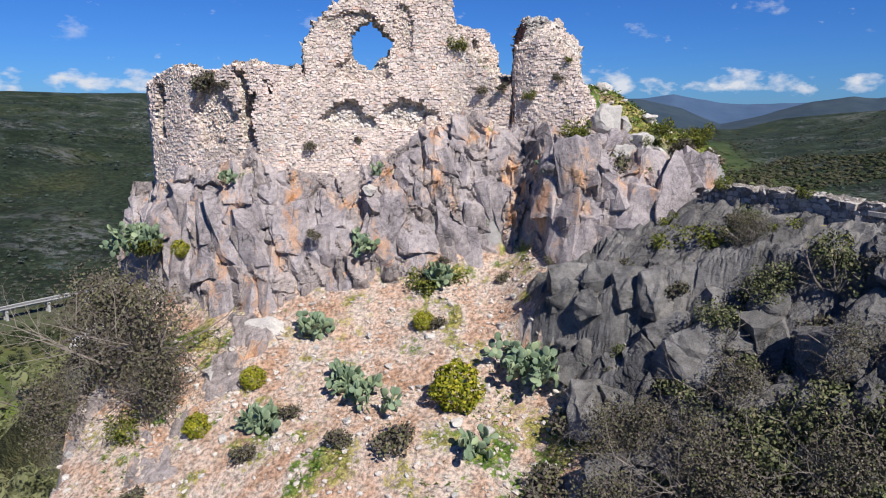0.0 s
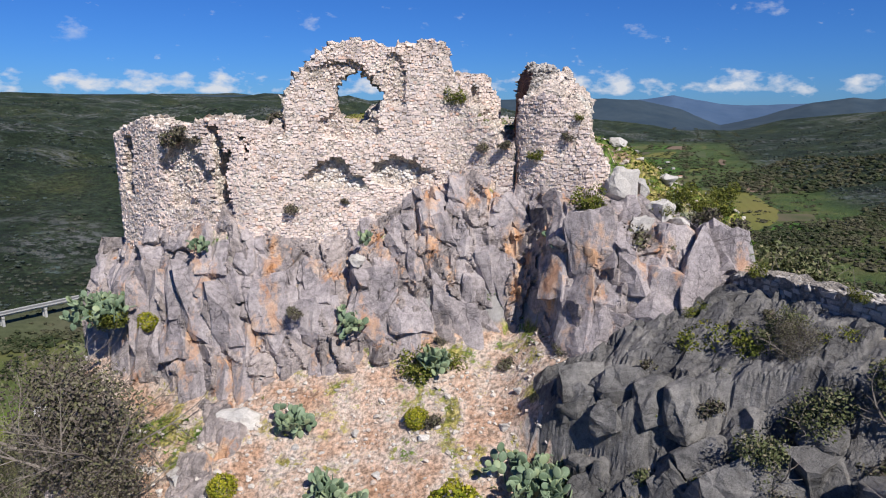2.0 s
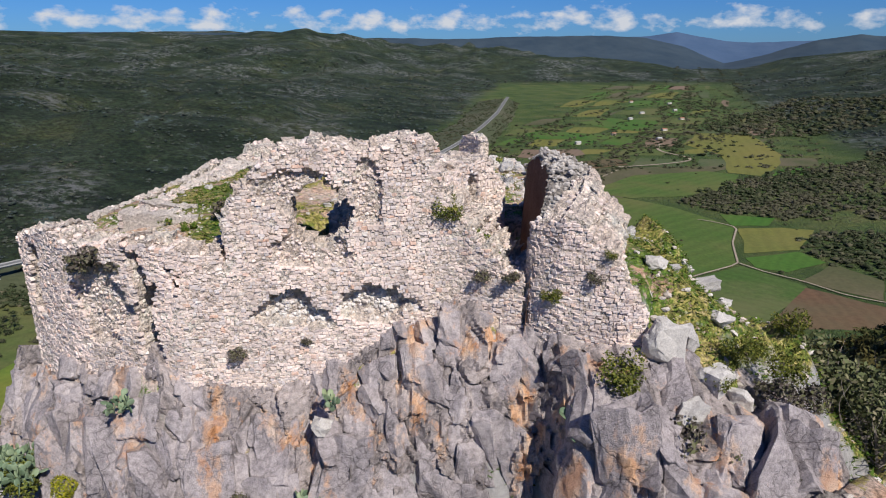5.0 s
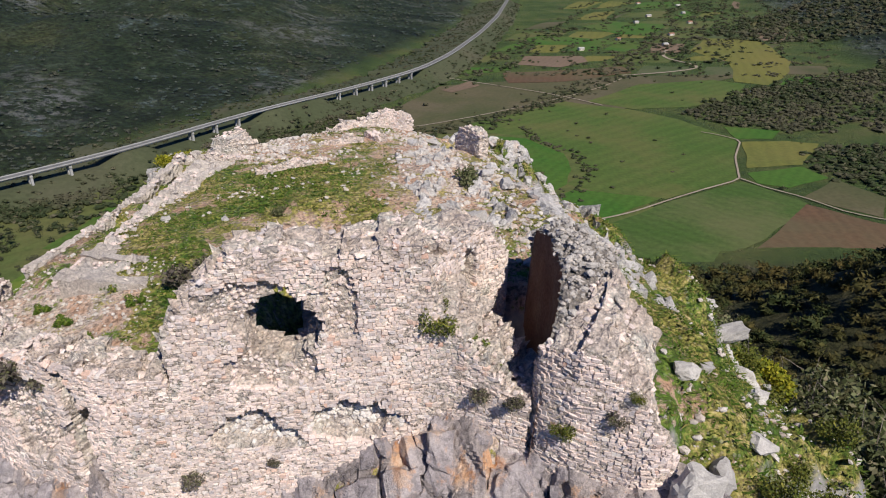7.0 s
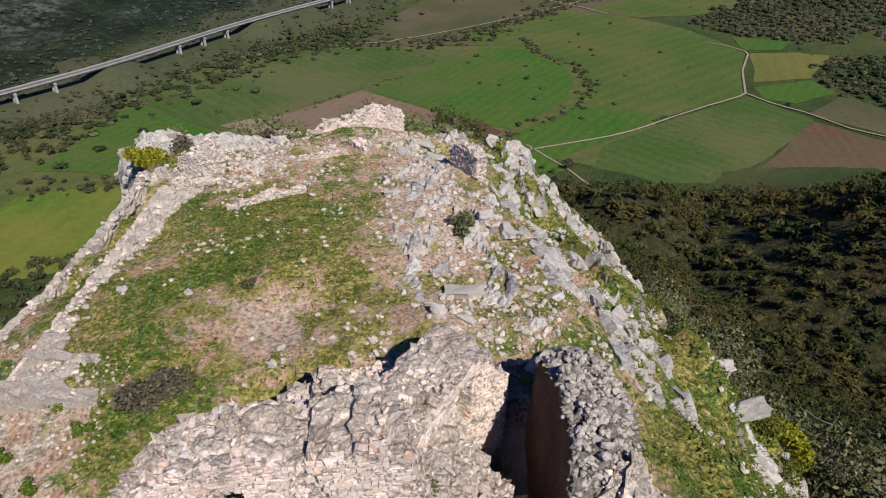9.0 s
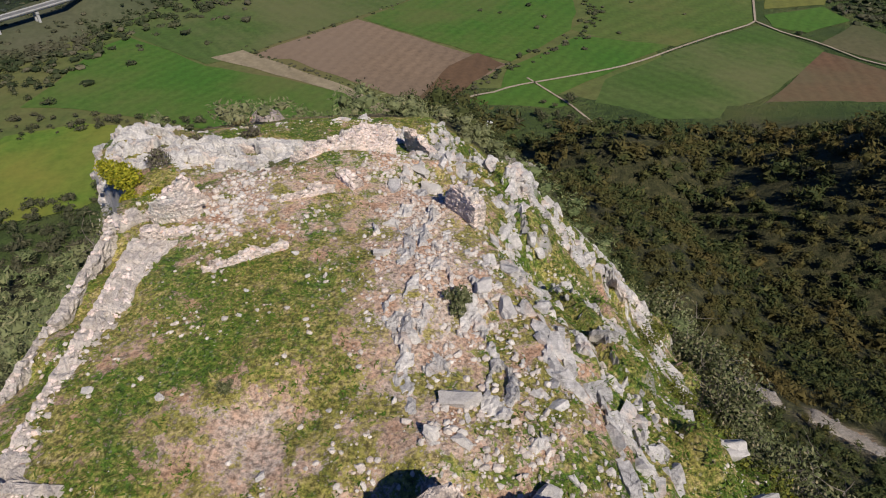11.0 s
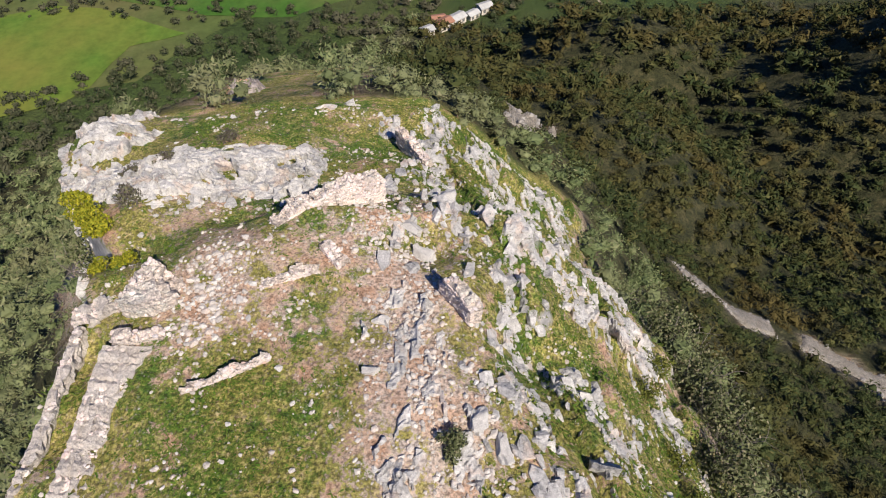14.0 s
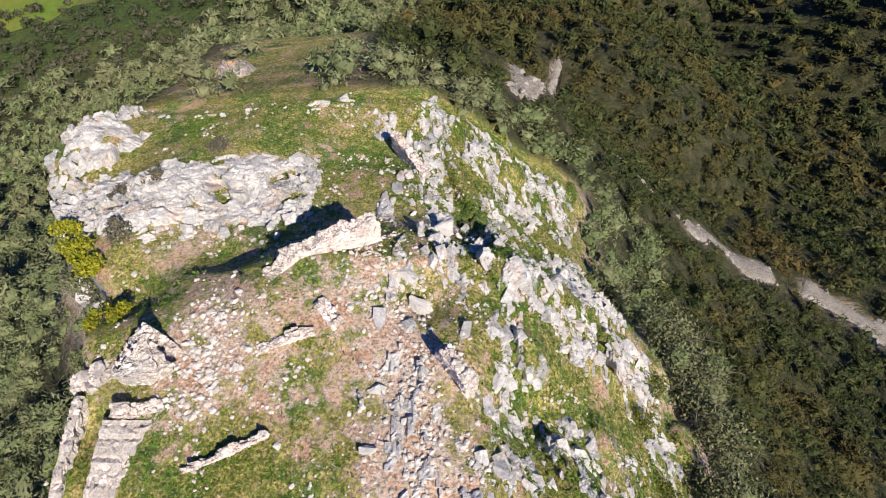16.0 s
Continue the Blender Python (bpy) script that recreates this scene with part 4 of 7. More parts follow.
# ---------------------------------------------------------------- bedrock
def limestone(name, dark, mid, light, rust):
    m, nt, b = material(name, 0.9)
    n1, n2, n3 = noise_of(nt, 0.8, 8, 0.62), noise_of(nt, 7.0, 9, 0.7), noise_of(nt, 2.4, 6, 0.6, stretch=(1, 1, 0.35))
    c = ramp_of(nt, n1, [(0.32, dark), (0.5, mid), (0.72, light)])
    c = mix_of(nt, 1.0, c, ramp_of(nt, n2, [(0.34, (0.62,) * 3), (0.51, (1.0,) * 3), (0.68, (1.24,) * 3)]), "MULTIPLY")
    if rust:
        o = noise_of(nt, 0.95, 5, 0.6, stretch=(1.3, 1, 0.6))
        c = mix_of(nt, ramp_of(nt, math_of(nt, "ADD", o, math_of(nt, "MULTIPLY", math_of(nt, "SUBTRACT", n2, 0.5), 0.35)), [(0.545, (0,) * 3), (0.63, (rust,) * 3)]), c, ramp_of(nt, n3, [(0.36, (0.46, 0.22, 0.10)), (0.52, (0.58, 0.36, 0.22)), (0.66, (0.62, 0.48, 0.38))]))
    # fissures: thin dark joints between blocks of two sizes
    warp = nt.nodes.new("ShaderNodeVectorMath")
    warp.operation = "MULTIPLY_ADD"
    wn = node(nt, "TexNoise", Scale=1.7, Detail=4)
    pos = nt.nodes.new("ShaderNodeNewGeometry").outputs["Position"]
    nt.links.new(pos, wn.inputs["Vector"])
    nt.links.new(wn.outputs["Color"], warp.inputs[0])
    warp.inputs[1].default_value = (0.55, 0.55, 0.55)
    nt.links.new(pos, warp.inputs[2])
    joint = None
    for scale, width in ((1.3, 0.03), (3.2, 0.03)):
        vor = node(nt, "TexVoronoi", Scale=scale)
        vor.feature = "DISTANCE_TO_EDGE"
        nt.links.new(warp.outputs[0], vor.inputs["Vector"])
        line = ramp_of(nt, math_of(nt, "ADD", vor.outputs["Distance"], math_of(nt, "MULTIPLY", math_of(nt, "SUBTRACT", n1, 0.42), 0.25, True)), [(0.0, (0,) * 3), (width, (1,) * 3)])
        joint = line if joint is None else mix_of(nt, 1.0, joint, line, "MULTIPLY")
    c = mix_of(nt, 1.0, c, ramp_of(nt, noise_of(nt, 34.0, 6, 0.78), [(0.34, (0.66,) * 3), (0.5, (1.0,) * 3), (0.66, (1.2,) * 3)]), "MULTIPLY")
    c = mix_of(nt, 1.0, c, ramp_of(nt, joint, [(0, (0.62, 0.61, 0.60)), (1, (1, 1, 1))]), "MULTIPLY")
    nt.links.new(c, b.inputs["Base Color"])
    bump_of(nt, b, math_of(nt, "ADD", math_of(nt, "ADD", n2, math_of(nt, "MULTIPLY", joint, 0.5)), noise_of(nt, 26.0, 5, 0.7)), 0.8, 0.06)
    return m


CLIFF_ROCK = limestone("cliff_limestone", (0.21, 0.185, 0.18), (0.34, 0.295, 0.28), (0.47, 0.405, 0.38), 1.0)
CLIFF_FACE = limestone("cliff_face", (0.255, 0.228, 0.232), (0.37, 0.328, 0.328), (0.485, 0.43, 0.42), 0.7)
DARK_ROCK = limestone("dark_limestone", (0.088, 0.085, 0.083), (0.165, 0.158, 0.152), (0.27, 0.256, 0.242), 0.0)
PALE_ROCK = limestone("pale_limestone", (0.36, 0.35, 0.335), (0.53, 0.505, 0.48), (0.67, 0.635, 0.595), 0.3)


def hewn_mesh(name, seed, mat, cuts=8, fine=True, worn=0.08):
    """A broken block of bedrock: a box cut by slanting planes, its arrises worn; about 2 x 2 x 2."""
    gen = np.random.default_rng(seed)
    bm = bmesh.new()
    bmesh.ops.create_cube(bm, size=2)
    for k in range(cuts):
        n = Vector(gen.normal(size=3) * (1.0, 1.0, 0.8)).normalized()
        co = n * gen.uniform(0.56, 1.02)
        bmesh.ops.bisect_plane(bm, geom=bm.verts[:] + bm.edges[:] + bm.faces[:], plane_co=co, plane_no=n, clear_outer=True)
        rim = [e for e in bm.edges if e.is_boundary]
        if rim:
            bmesh.ops.edgeloop_fill(bm, edges=rim)
    if worn:
        bmesh.ops.bevel(bm, geom=bm.edges[:], offset=worn, segments=1, affect="EDGES", clamp_overlap=True)
    bmesh.ops.triangulate(bm, faces=bm.faces[:])
    for limit in ((0.6, 0.44) if fine else ()):
        long = [e for e in bm.edges if e.calc_length() > limit]
        bmesh.ops.subdivide_edges(bm, edges=long, cuts=1, use_grid_fill=False)
        bmesh.ops.triangulate(bm, faces=bm.faces[:])
    off = Vector((seed * 3.7, seed * 1.3, 0))
    for v in bm.verts:
        q = v.co + off
        v.co += v.co.normalized() * (0.22 * noise.fractal(q * 1.3, 1.0, 2.0, 3) + (0.05 * noise.noise(q * 6.0) if fine else 0.0))
    me = bpy.data.meshes.new(name)
    bm.to_mesh(me)
    bm.free()
    me.materials.append(mat)
    return me


CLIFF_SHAPES = [hewn_mesh("rock", 40 + k, CLIFF_FACE, 7 + k % 4) for k in range(14)]
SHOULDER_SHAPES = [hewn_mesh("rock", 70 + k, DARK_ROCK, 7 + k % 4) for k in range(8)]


def cliff_sheet(X, T):
    """The mean face of the cliff: x along it, T from the foot (0) to the walls (1)."""
    yc, yf = np.interp(X, *CLIFF), np.interp(X, *FACE)
    z0, z1 = front_slope(X, yc) - 0.3, np.interp(X, *FOOT) + 0.15
    right = step(X, 2.5, 3.1)
    ty, tz = yf + 0.1, z1
    ky, kz = yc * 0.5 + yf * 0.5 - 0.25, z0 * 0.45 + z1 * 0.55
    ry, rz = yc + 0.75, -1.9 - 0.25 * np.maximum(X - 6.5, 0)
    ey, ez = np.maximum(22.6, yc + 2.2), -0.55 - 0.5 * np.maximum(X - 5.6, 0)
    ky, kz = ky * (1 - right) + ry * right, kz * (1 - right) + rz * right
    ty, tz = ty * (1 - right) + ey * right, tz * (1 - right) + ez * right
    a, b = np.clip(T / 0.55, -0.2, 1), np.clip((T - 0.55) / 0.45, 0, 1.2)
    bulge = 0.45 * fbm(X / 2.6, T * 2.2, 55, 2)
    return yc + (ky - yc) * a + (ty - ky) * b - bulge * np.clip(T * 5, 0.2, 1) * (1 - step(T, 0.8, 1.0)), z0 + (kz - z0) * a + (tz - kz) * b


def cliff():
    cx, cv = np.arange(-13.2, 9.3, 0.065), np.linspace(-0.06, 1.04, 120)
    X, T = np.meshgrid(cx, cv)
    Y, Z = cliff_sheet(X, T)
    lean = X + (0.22 - 0.30 * step(X, 1.5, 3.5)) * Z
    big = facets(lean / 1.25, Z / 1.9 + 3, 101, 0.08, 1.5)
    mid = facets(lean / 0.55, Z / 0.85 + 8, 117, 0.10, 1.5)
    small = facets(lean / 0.26, Z / 0.42, 131, 0.12, 1.2)
    push = 0.45 * big + 0.32 * mid + 0.15 * small + 0.07 * fbm(X * 3.5, Z * 3.0, 7, 4) - 0.6
    push = push * np.clip(T * 7 + 0.3, 0.2, 1) * (1 - 0.6 * step(T, 0.86, 1.0))
    P = np.stack([X + 0.10 * big, Y - 0.80 * push, Z + 0.36 * push], -1)
    ob = thing("cliff", "fissured grey limestone cliff with rusty orange patches", "cliff", mesh_of("cliff", P.reshape(-1, 3), grid_faces(*X.shape), CLIFF_ROCK), kind="structure")
    gen = np.random.default_rng(63)
    spots = []
    for t, gap, hx, hy, hz in ((0.06, 1.1, 0.62, 0.5, 0.8), (0.24, 1.15, 0.66, 0.5, 1.3), (0.45, 1.0, 0.56, 0.45, 1.05), (0.62, 0.85, 0.46, 0.38, 0.78), (0.77, 0.72, 0.38, 0.32, 0.56), (0.89, 0.58, 0.30, 0.27, 0.38)):
        for x in np.arange(-12.6, 8.9, gap):
            spots.append((x + gen.normal(0, 0.22) * gap, t + gen.normal(0, 0.04), hx, hy, hz))
    for _ in range(105):
        q = gen.uniform(0.12, 0.28)
        spots.append((gen.uniform(-12.4, 8.8), gen.uniform(0.05, 0.97), q, q, q * 1.4))
    for i, (x, t, hx, hy, hz) in enumerate(spots):
        if 2.2 < x < 3.1 and t < 0.7:
            continue                                    # the dark joint between the two faces
        f = gen.uniform(0.66, 1.3)
        (y0, y1), (w0, w1) = cliff_sheet(np.array([x, x]), np.array([t - 0.04, t + 0.04]))
        up = Vector((0, y1 - y0, w1 - w0)).normalized()
        (ya, yb), _ = cliff_sheet(np.array([x - 0.5, x + 0.5]), np.array([t, t]))
        side = Vector((1, yb - ya, 0)).normalized()
        side = (side - up * side.dot(up)).normalized()
        inn = up.cross(side)
        frame_m = Matrix((side, inn, up)).transposed().to_4x4()
        low = t < 0.6
        turn = Euler((gen.normal(0, 0.18), 0.0, gen.normal(0, 0.4))).to_matrix().to_4x4()
        tip = Matrix.Rotation(gen.normal(-0.12 if x < 2.6 else 0.1, 0.14), 4, "Y")
        at = Vector((x, (y0 + y1) / 2, (w0 + w1) / 2)) + inn * (hy * f * gen.uniform(0.3, 0.85) + (0.06 if low else 0.0))
        part("rock", CLIFF_SHAPES[int(gen.integers(0, 14))], ob, at=Matrix.Translation(at) @ frame_m @ tip @ turn @ Matrix.Diagonal((hx * f * gen.uniform(0.85, 1.2), hy * f, hz * f * gen.uniform(0.8, 1.25), 1)))


cliff()


def shoulder_rocks(parent):
    """Fallen and standing blocks on the shoulder."""
    gen = np.random.default_rng(64)
    n = 0
    while n < 260:
        x, y = gen.uniform(3.2, 13.5), gen.uniform(7.5, 19.0)
        if y - 17.3 + 0.62 * (x - 3.0) > 0.2 + 0.6 * gen.random() or x < 3.2 + 0.12 * (18 - y):
            continue
        q = gen.uniform(0.2, 0.72) * gen.uniform(0.5, 1.0)
        z = float(height(x, y))
        turn = Euler((gen.normal(0.1, 0.2), gen.normal(0, 0.25), gen.normal(0.4, 0.5))).to_matrix().to_4x4()
        part("rock", SHOULDER_SHAPES[n % 8], parent, at=Matrix.Translation((x, y, z + 0.22 - 0.1 * q)) @ turn @ Matrix.Diagonal((q * gen.uniform(0.8, 1.6), q * gen.uniform(0.7, 1.1), q * gen.uniform(0.7, 1.15), 1)))
        n += 1


def outcrop(name, label, x0, x1, y0, y1, cu, cv, amp, mask, mat, turn=0.0, seed=200, res=0.09, lift=0.0, loose=0.0, tilt=1.0):
    """Bedrock that breaks through the ground where mask is high."""
    X, Y = np.meshgrid(np.arange(x0, x1, res), np.arange(y0, y1, res))
    c, s = math.cos(turn), math.sin(turn)
    u, v = X * c + Y * s, Y * c - X * s
    f = facets(u / cu, v / cv, seed, 0.11, tilt) * 0.7 + 0.25 * facets(u / cu * 2.6, v / cv * 2.4, seed + 31, 0.13, tilt)
    edge = np.minimum(np.minimum(X - x0, x1 - X), np.minimum(Y - y0, y1 - Y))
    m = mask(X, Y) * step(edge, 0.0, 0.9)
    if loose:
        _, _, r1, *_ = cells(u / cu * 0.9 + 0.3 * fbm(X, Y, 5, 2), v / cv * 0.9, seed + 77)
        m = m * (0.02 + 0.98 * step(r1, loose, loose + 0.04))
    Z = height(X, Y) + amp * (f * m - 0.55 * (1 - m)) - 0.12 + lift * m
    ok = (m > 0.05)
    q = grid_faces(*X.shape)
    q = q[ok.reshape(-1)[q].any(1)]
    used = np.unique(q)
    remap = np.zeros(X.size, int)
    remap[used] = np.arange(len(used))
    P = np.stack([X - 0.12 * amp * f * s, Y - 0.15 * f * amp, Z], -1).reshape(-1, 3)
    return thing(name, label, "outcrop", mesh_of(name, P[used], remap[q], mat), kind="structure")


def shoulder_mask(x, y):
    return step(x, 1.9 + 0.45 * (18 - y), 3.2 + 0.45 * (18 - y)) * (0.8 + 0.2 * step(fbm(x / 1.3, y / 1.3, 88, 3), -0.35, 0.1))


def spine_mask(x, y):
    er = np.interp(y, *EDGE_R)
    d = x - er
    ledge = np.exp(-((d - 0.9) / 1.3) ** 2)
    fall = step(d, 0.5, 2) * (1 - step(d, 8.5, 10.5)) * step(fbm(x / 1.2 + 3, y / 2.1, 91, 4) + 0.14 * step(y, 38, 42), 0.03, 0.15)
    upper = step(d, -5.0, -4.0) * (1 - step(d, -1.4, -0.6)) * step(fbm(x / 0.9, y / 1.3, 93, 3), 0.02, 0.16) * step(y, 29, 30)
    return np.clip(np.maximum(np.maximum(ledge * step(fbm(x / 1.2, y / 2.4, 90, 3), -0.35, -0.1), fall), upper), 0, 1) * step(y, 26.5, 28.5)


def knoll_mask(x, y):
    patchy = step(fbm(x / 1.5, y / 1.1, 95, 4), -0.55, -0.3)
    band = np.exp(-((y - 49.5 - 0.10 * (x + 8)) / 3.2) ** 4) * patchy * (1 - step(x, -5.0, -3.2)) * step(y + 0.5 * x, 39.6, 41.2)
    left = (1 - step(x - np.interp(y, *EDGE_L), 3.2, 6.0)) * step(y, 47.5, 49.5) * step(x - np.interp(y, *EDGE_L), 0.2, 1.0) * step(fbm(x / 1.2, y / 1.3, 99, 3), -0.35, 0.0)
    rim = np.exp(-((y - 56.6 - 0.06 * (x + 8)) / 0.5) ** 2) * step(fbm(x / 0.9, y / 0.9, 96, 2), 0.0, 0.3)
    return np.clip(np.maximum(np.maximum(band, left), rim * 0.6), 0, 1)


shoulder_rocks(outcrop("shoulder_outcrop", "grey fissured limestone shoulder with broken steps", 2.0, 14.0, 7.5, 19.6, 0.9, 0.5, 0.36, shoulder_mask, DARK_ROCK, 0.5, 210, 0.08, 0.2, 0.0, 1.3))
outcrop("spine_outcrop", "pale weathered limestone ribs through the grass", -2.5, 12.5, 26.5, 58, 0.42, 0.8, 0.36, spine_mask, PALE_ROCK, 0.12, 230, 0.085, 0.0, 0.36, 1.2)
outcrop("knoll_outcrop", "pale grey limestone bluffs on the far knoll", -19.5, -1.5, 45.0, 58, 0.85, 0.7, 0.66, knoll_mask, PALE_ROCK, 0.2, 250, 0.085, 0.12, 0.12, 1.1)
outcrop("slope_outcrop", "grey limestone ledges on the stony slope", -13.5, -3.6, 13, 21.6, 1.2, 0.8, 0.55,
        lambda x, y: step(fbm(x / 1.6, y / 1.4, 97, 3) - 0.10 * (x + 7.5), 0.12, 0.3), CLIFF_ROCK, 0.3, 270)

outcrop("hump_outcrop", "rusty brown outcrop on the far hump", -14.2, -8.2, 59.8, 65.8, 0.6, 0.5, 0.9, lambda x, y: np.exp(-((x + 11.2) / 1.3) ** 4 - ((y - 62.8) / 0.9) ** 4), CLIFF_ROCK, 0.2, 290, 0.1, 0.35)
outcrop("flank_crag", "pale limestone crag in the scrub below the ridge", -30, -20, 66, 78, 1.3, 1.1, 1.8, lambda x, y: np.exp(-((x + 25) / 2.8) ** 4 - ((y - 72) / 2.4) ** 4), PALE_ROCK, 0.3, 310, 0.2, 1.6)

# ---------------------------------------------------------------- boulders and scattered stones
LOOSE = stone_material("loose_limestone", [(0, (0.46, 0.41, 0.36)), (0.3, (0.62, 0.55, 0.49)), (0.6, (0.70, 0.65, 0.59)), (0.85, (0.58, 0.46, 0.38)), (1, (0.76, 0.72, 0.67))], island=True)
BOULDER = stone_material("boulder_limestone", [(0, (0.40, 0.38, 0.36)), (0.5, (0.53, 0.50, 0.465)), (1, (0.64, 0.605, 0.56))])


boulder_shapes = [hewn_mesh("boulder", 20 + k, BOULDER, 8 + k % 3) for k in range(7)]


def put_boulder(x, y, size, squash=0.7, label="weathered grey limestone boulder on the ground", z=None, k=0, turn=0.0):
    sx, sy, sz = (0.66 * c for c in size)
    zz = float(height(x, y)) if z is None else z
    m = Matrix.Translation((x, y, zz + sz * 0.25)) @ Euler((0.2 * math.sin(k * 3.1), 0.2 * math.cos(k * 1.7), turn)).to_matrix().to_4x4() @ Matrix.Diagonal((sx, sy, sz, 1))
    ob = thing("boulder", label, "boulder", boulder_shapes[k % 7], m, "limestone boulders")
    return ob


for x, y, s, k in ((9.4, 31.9, (0.85, 0.6, 0.6), 0), (9.5, 30.0, (1.05, 0.5, 0.55), 1), (9.6, 28.4, (0.4, 0.7, 0.5), 2), (0.8, 29.9, (0.26, 0.36, 0.26), 3), (1.5, 29.8, (0.22, 0.38, 0.28), 4),
                   (3.3, 28.6, (0.6, 0.5, 0.38), 5), (1.5, 31.2, (0.45, 0.8, 0.35), 6), (2.3, 35.2, (0.35, 0.6, 0.3), 0), (2.9, 34.4, (0.3, 0.7, 0.3), 1), (0.2, 33.2, (0.3, 0.5, 0.25), 2),
                   (0.8, 42.2, (0.5, 0.9, 0.45), 3), (0.2, 43.5, (0.4, 0.75, 0.4), 4), (-0.6, 38.9, (0.3, 0.4, 0.2), 5), (-0.8, 36.9, (0.25, 0.4, 0.2), 6), (1.6, 46.6, (0.6, 0.9, 0.5), 0)):
    put_boulder(x, y, s, k=k, turn=0.25 * k)
for bx, by, bs, bk in ((6.3, 22.6, (0.5, 0.4, 0.4), 2), (7.2, 23.2, (0.35, 0.5, 0.3), 4), (5.9, 24.2, (0.3, 0.4, 0.3), 5), (7.9, 22.4, (0.5, 0.35, 0.4), 6), (6.6, 24.9, (0.25, 0.3, 0.25), 0), (8.3, 25.4, (0.3, 0.3, 0.25), 1), (7.0, 21.4, (0.55, 0.4, 0.45), 3)):
    put_boulder(bx, by, bs, k=bk, turn=bk * 0.9, label="grey limestone boulder in the grass beside the tower")
put_boulder(5.5, 21.9, (0.75, 0.5, 0.95), label="large upright grey limestone block beside the tower", z=-0.7, k=3)
put_boulder(6.6, 21.6, (0.6, 0.5, 0.5), label="grey limestone block on the cliff shoulder", z=-1.2, k=5, turn=0.6)
put_boulder(5.6, 20.6, (0.55, 0.45, 0.55), label="grey limestone block on the cliff shoulder", z=-1.6, k=1, turn=0.3)
put_boulder(-2.5, 22.3, (0.38, 0.35, 0.32), label="white-streaked limestone block wedged below the wall", z=-2.8, k=4)
put_boulder(-5.7, 19.9, (0.95, 0.6, 0.6), label="flat-faced grey limestone block at the cliff foot", z=-7.2, k=2, turn=0.2)
put_boulder(-6.9, 18.8, (0.6, 0.5, 0.4), label="grey limestone block on the stony slope", z=-8.2, k=6, turn=0.9)
for k in range(46):
    x, y = rng.uniform(-11, 3), rng.uniform(12.5, 19.8)
    s = rng.uniform(0.10, 0.26)
    put_boulder(x, y, (s, s * 0.8, s * 0.6), k=k, turn=rng.uniform(0, 6), label="small pale limestone boulder on the stony slope")
for k in range(50):
    y = rng.uniform(28, 57)
    el, er = np.interp(y, *EDGE_L), np.interp(y, *EDGE_R)
    x = rng.uniform(el + 1, er + 7)
    s = rng.uniform(0.09, 0.22)
    put_boulder(x, y, (s, s * 0.9, s * 0.6), k=k, turn=rng.uniform(0, 6), label="small pale limestone boulder in the turf")


def scatter(n, x0, x1, y0, y1, keep, size, name, label, mat=None):
    x, y = rng.uniform(x0, x1, n), rng.uniform(y0, y1, n)
    ok = rng.random(n) < keep(x, y)
    x, y = x[ok], y[ok]
    s = size[0] + (size[1] - size[0]) * rng.random(len(x)) ** 3
    v, f = rubble(np.stack([x, y, height(x, y) + s * 0.2], -1), s)
    thing(name, label, "stones", mesh_of(name, v, f, mat or LOOSE), kind="stuff")


scatter(26000, -12, 12, 27, 58, lambda x, y: (0.03 + 0.97 * step(fbm(x / 1.1, y / 1.1, 71, 4), 0.1, 0.4)) * (x > np.interp(y, *EDGE_L)) * (x < np.interp(y, *EDGE_R) + 9), (0.014, 0.10), "turf_stones", "pale stones strewn over the turf")
scatter(16000, -3.5, 6, 28.5, 46, lambda x, y: np.exp(-((x - np.interp(y, *EDGE_R) + 2.0) / 1.5) ** 2) * (0.15 + 0.85 * step(fbm(x / 0.9, y / 1.2, 74, 3), -0.2, 0.3)), (0.02, 0.13), "ridge_rubble", "pinkish broken stones strewn along the bare ridge top")
scatter(1800, -9, -4.0, 37.5, 45, lambda x, y: np.exp(-((x + 6.4) / 1.2) ** 2 - ((y - 40.2) / 2.0) ** 2), (0.05, 0.15), "fallen_stones", "heap of fallen grey stones below the tower")
scatter(6500, -12, 4, 9, 20.8, lambda x, y: 0.35 + 0.65 * step(fbm(x / 1.6, y / 1.6, 73, 3), -0.2, 0.3), (0.02, 0.11), "slope_stones", "pale stones strewn over the earth slope")
scatter(2500, 5.4, 12, 20.5, 28, lambda x, y: 0.5 * step(fbm(x / 1.4, y / 1.4, 72, 3), -0.2, 0.3), (0.025, 0.13), "flank_stones", "pale stones in the grass beside the tower")
scatter(2500, -12, -6.5, 24.5, 29, lambda x, y: 0.4 + 0 * x, (0.02, 0.08), "platform_stones", "small pale stones on the wall platform")


def block_shapes(count):
    """Angular broken blocks as arrays, for the many that lie along the ridge."""
    out = []
    for k in range(count):
        me = hewn_mesh("block", 500 + k, PALE_ROCK, 5 + k % 3, False, 0.0)
        out.append((np.array([v.co for v in me.vertices]), np.array([p.vertices[:] for p in me.polygons])))
        bpy.data.meshes.remove(me)
    return out


BLOCKS = block_shapes(14)


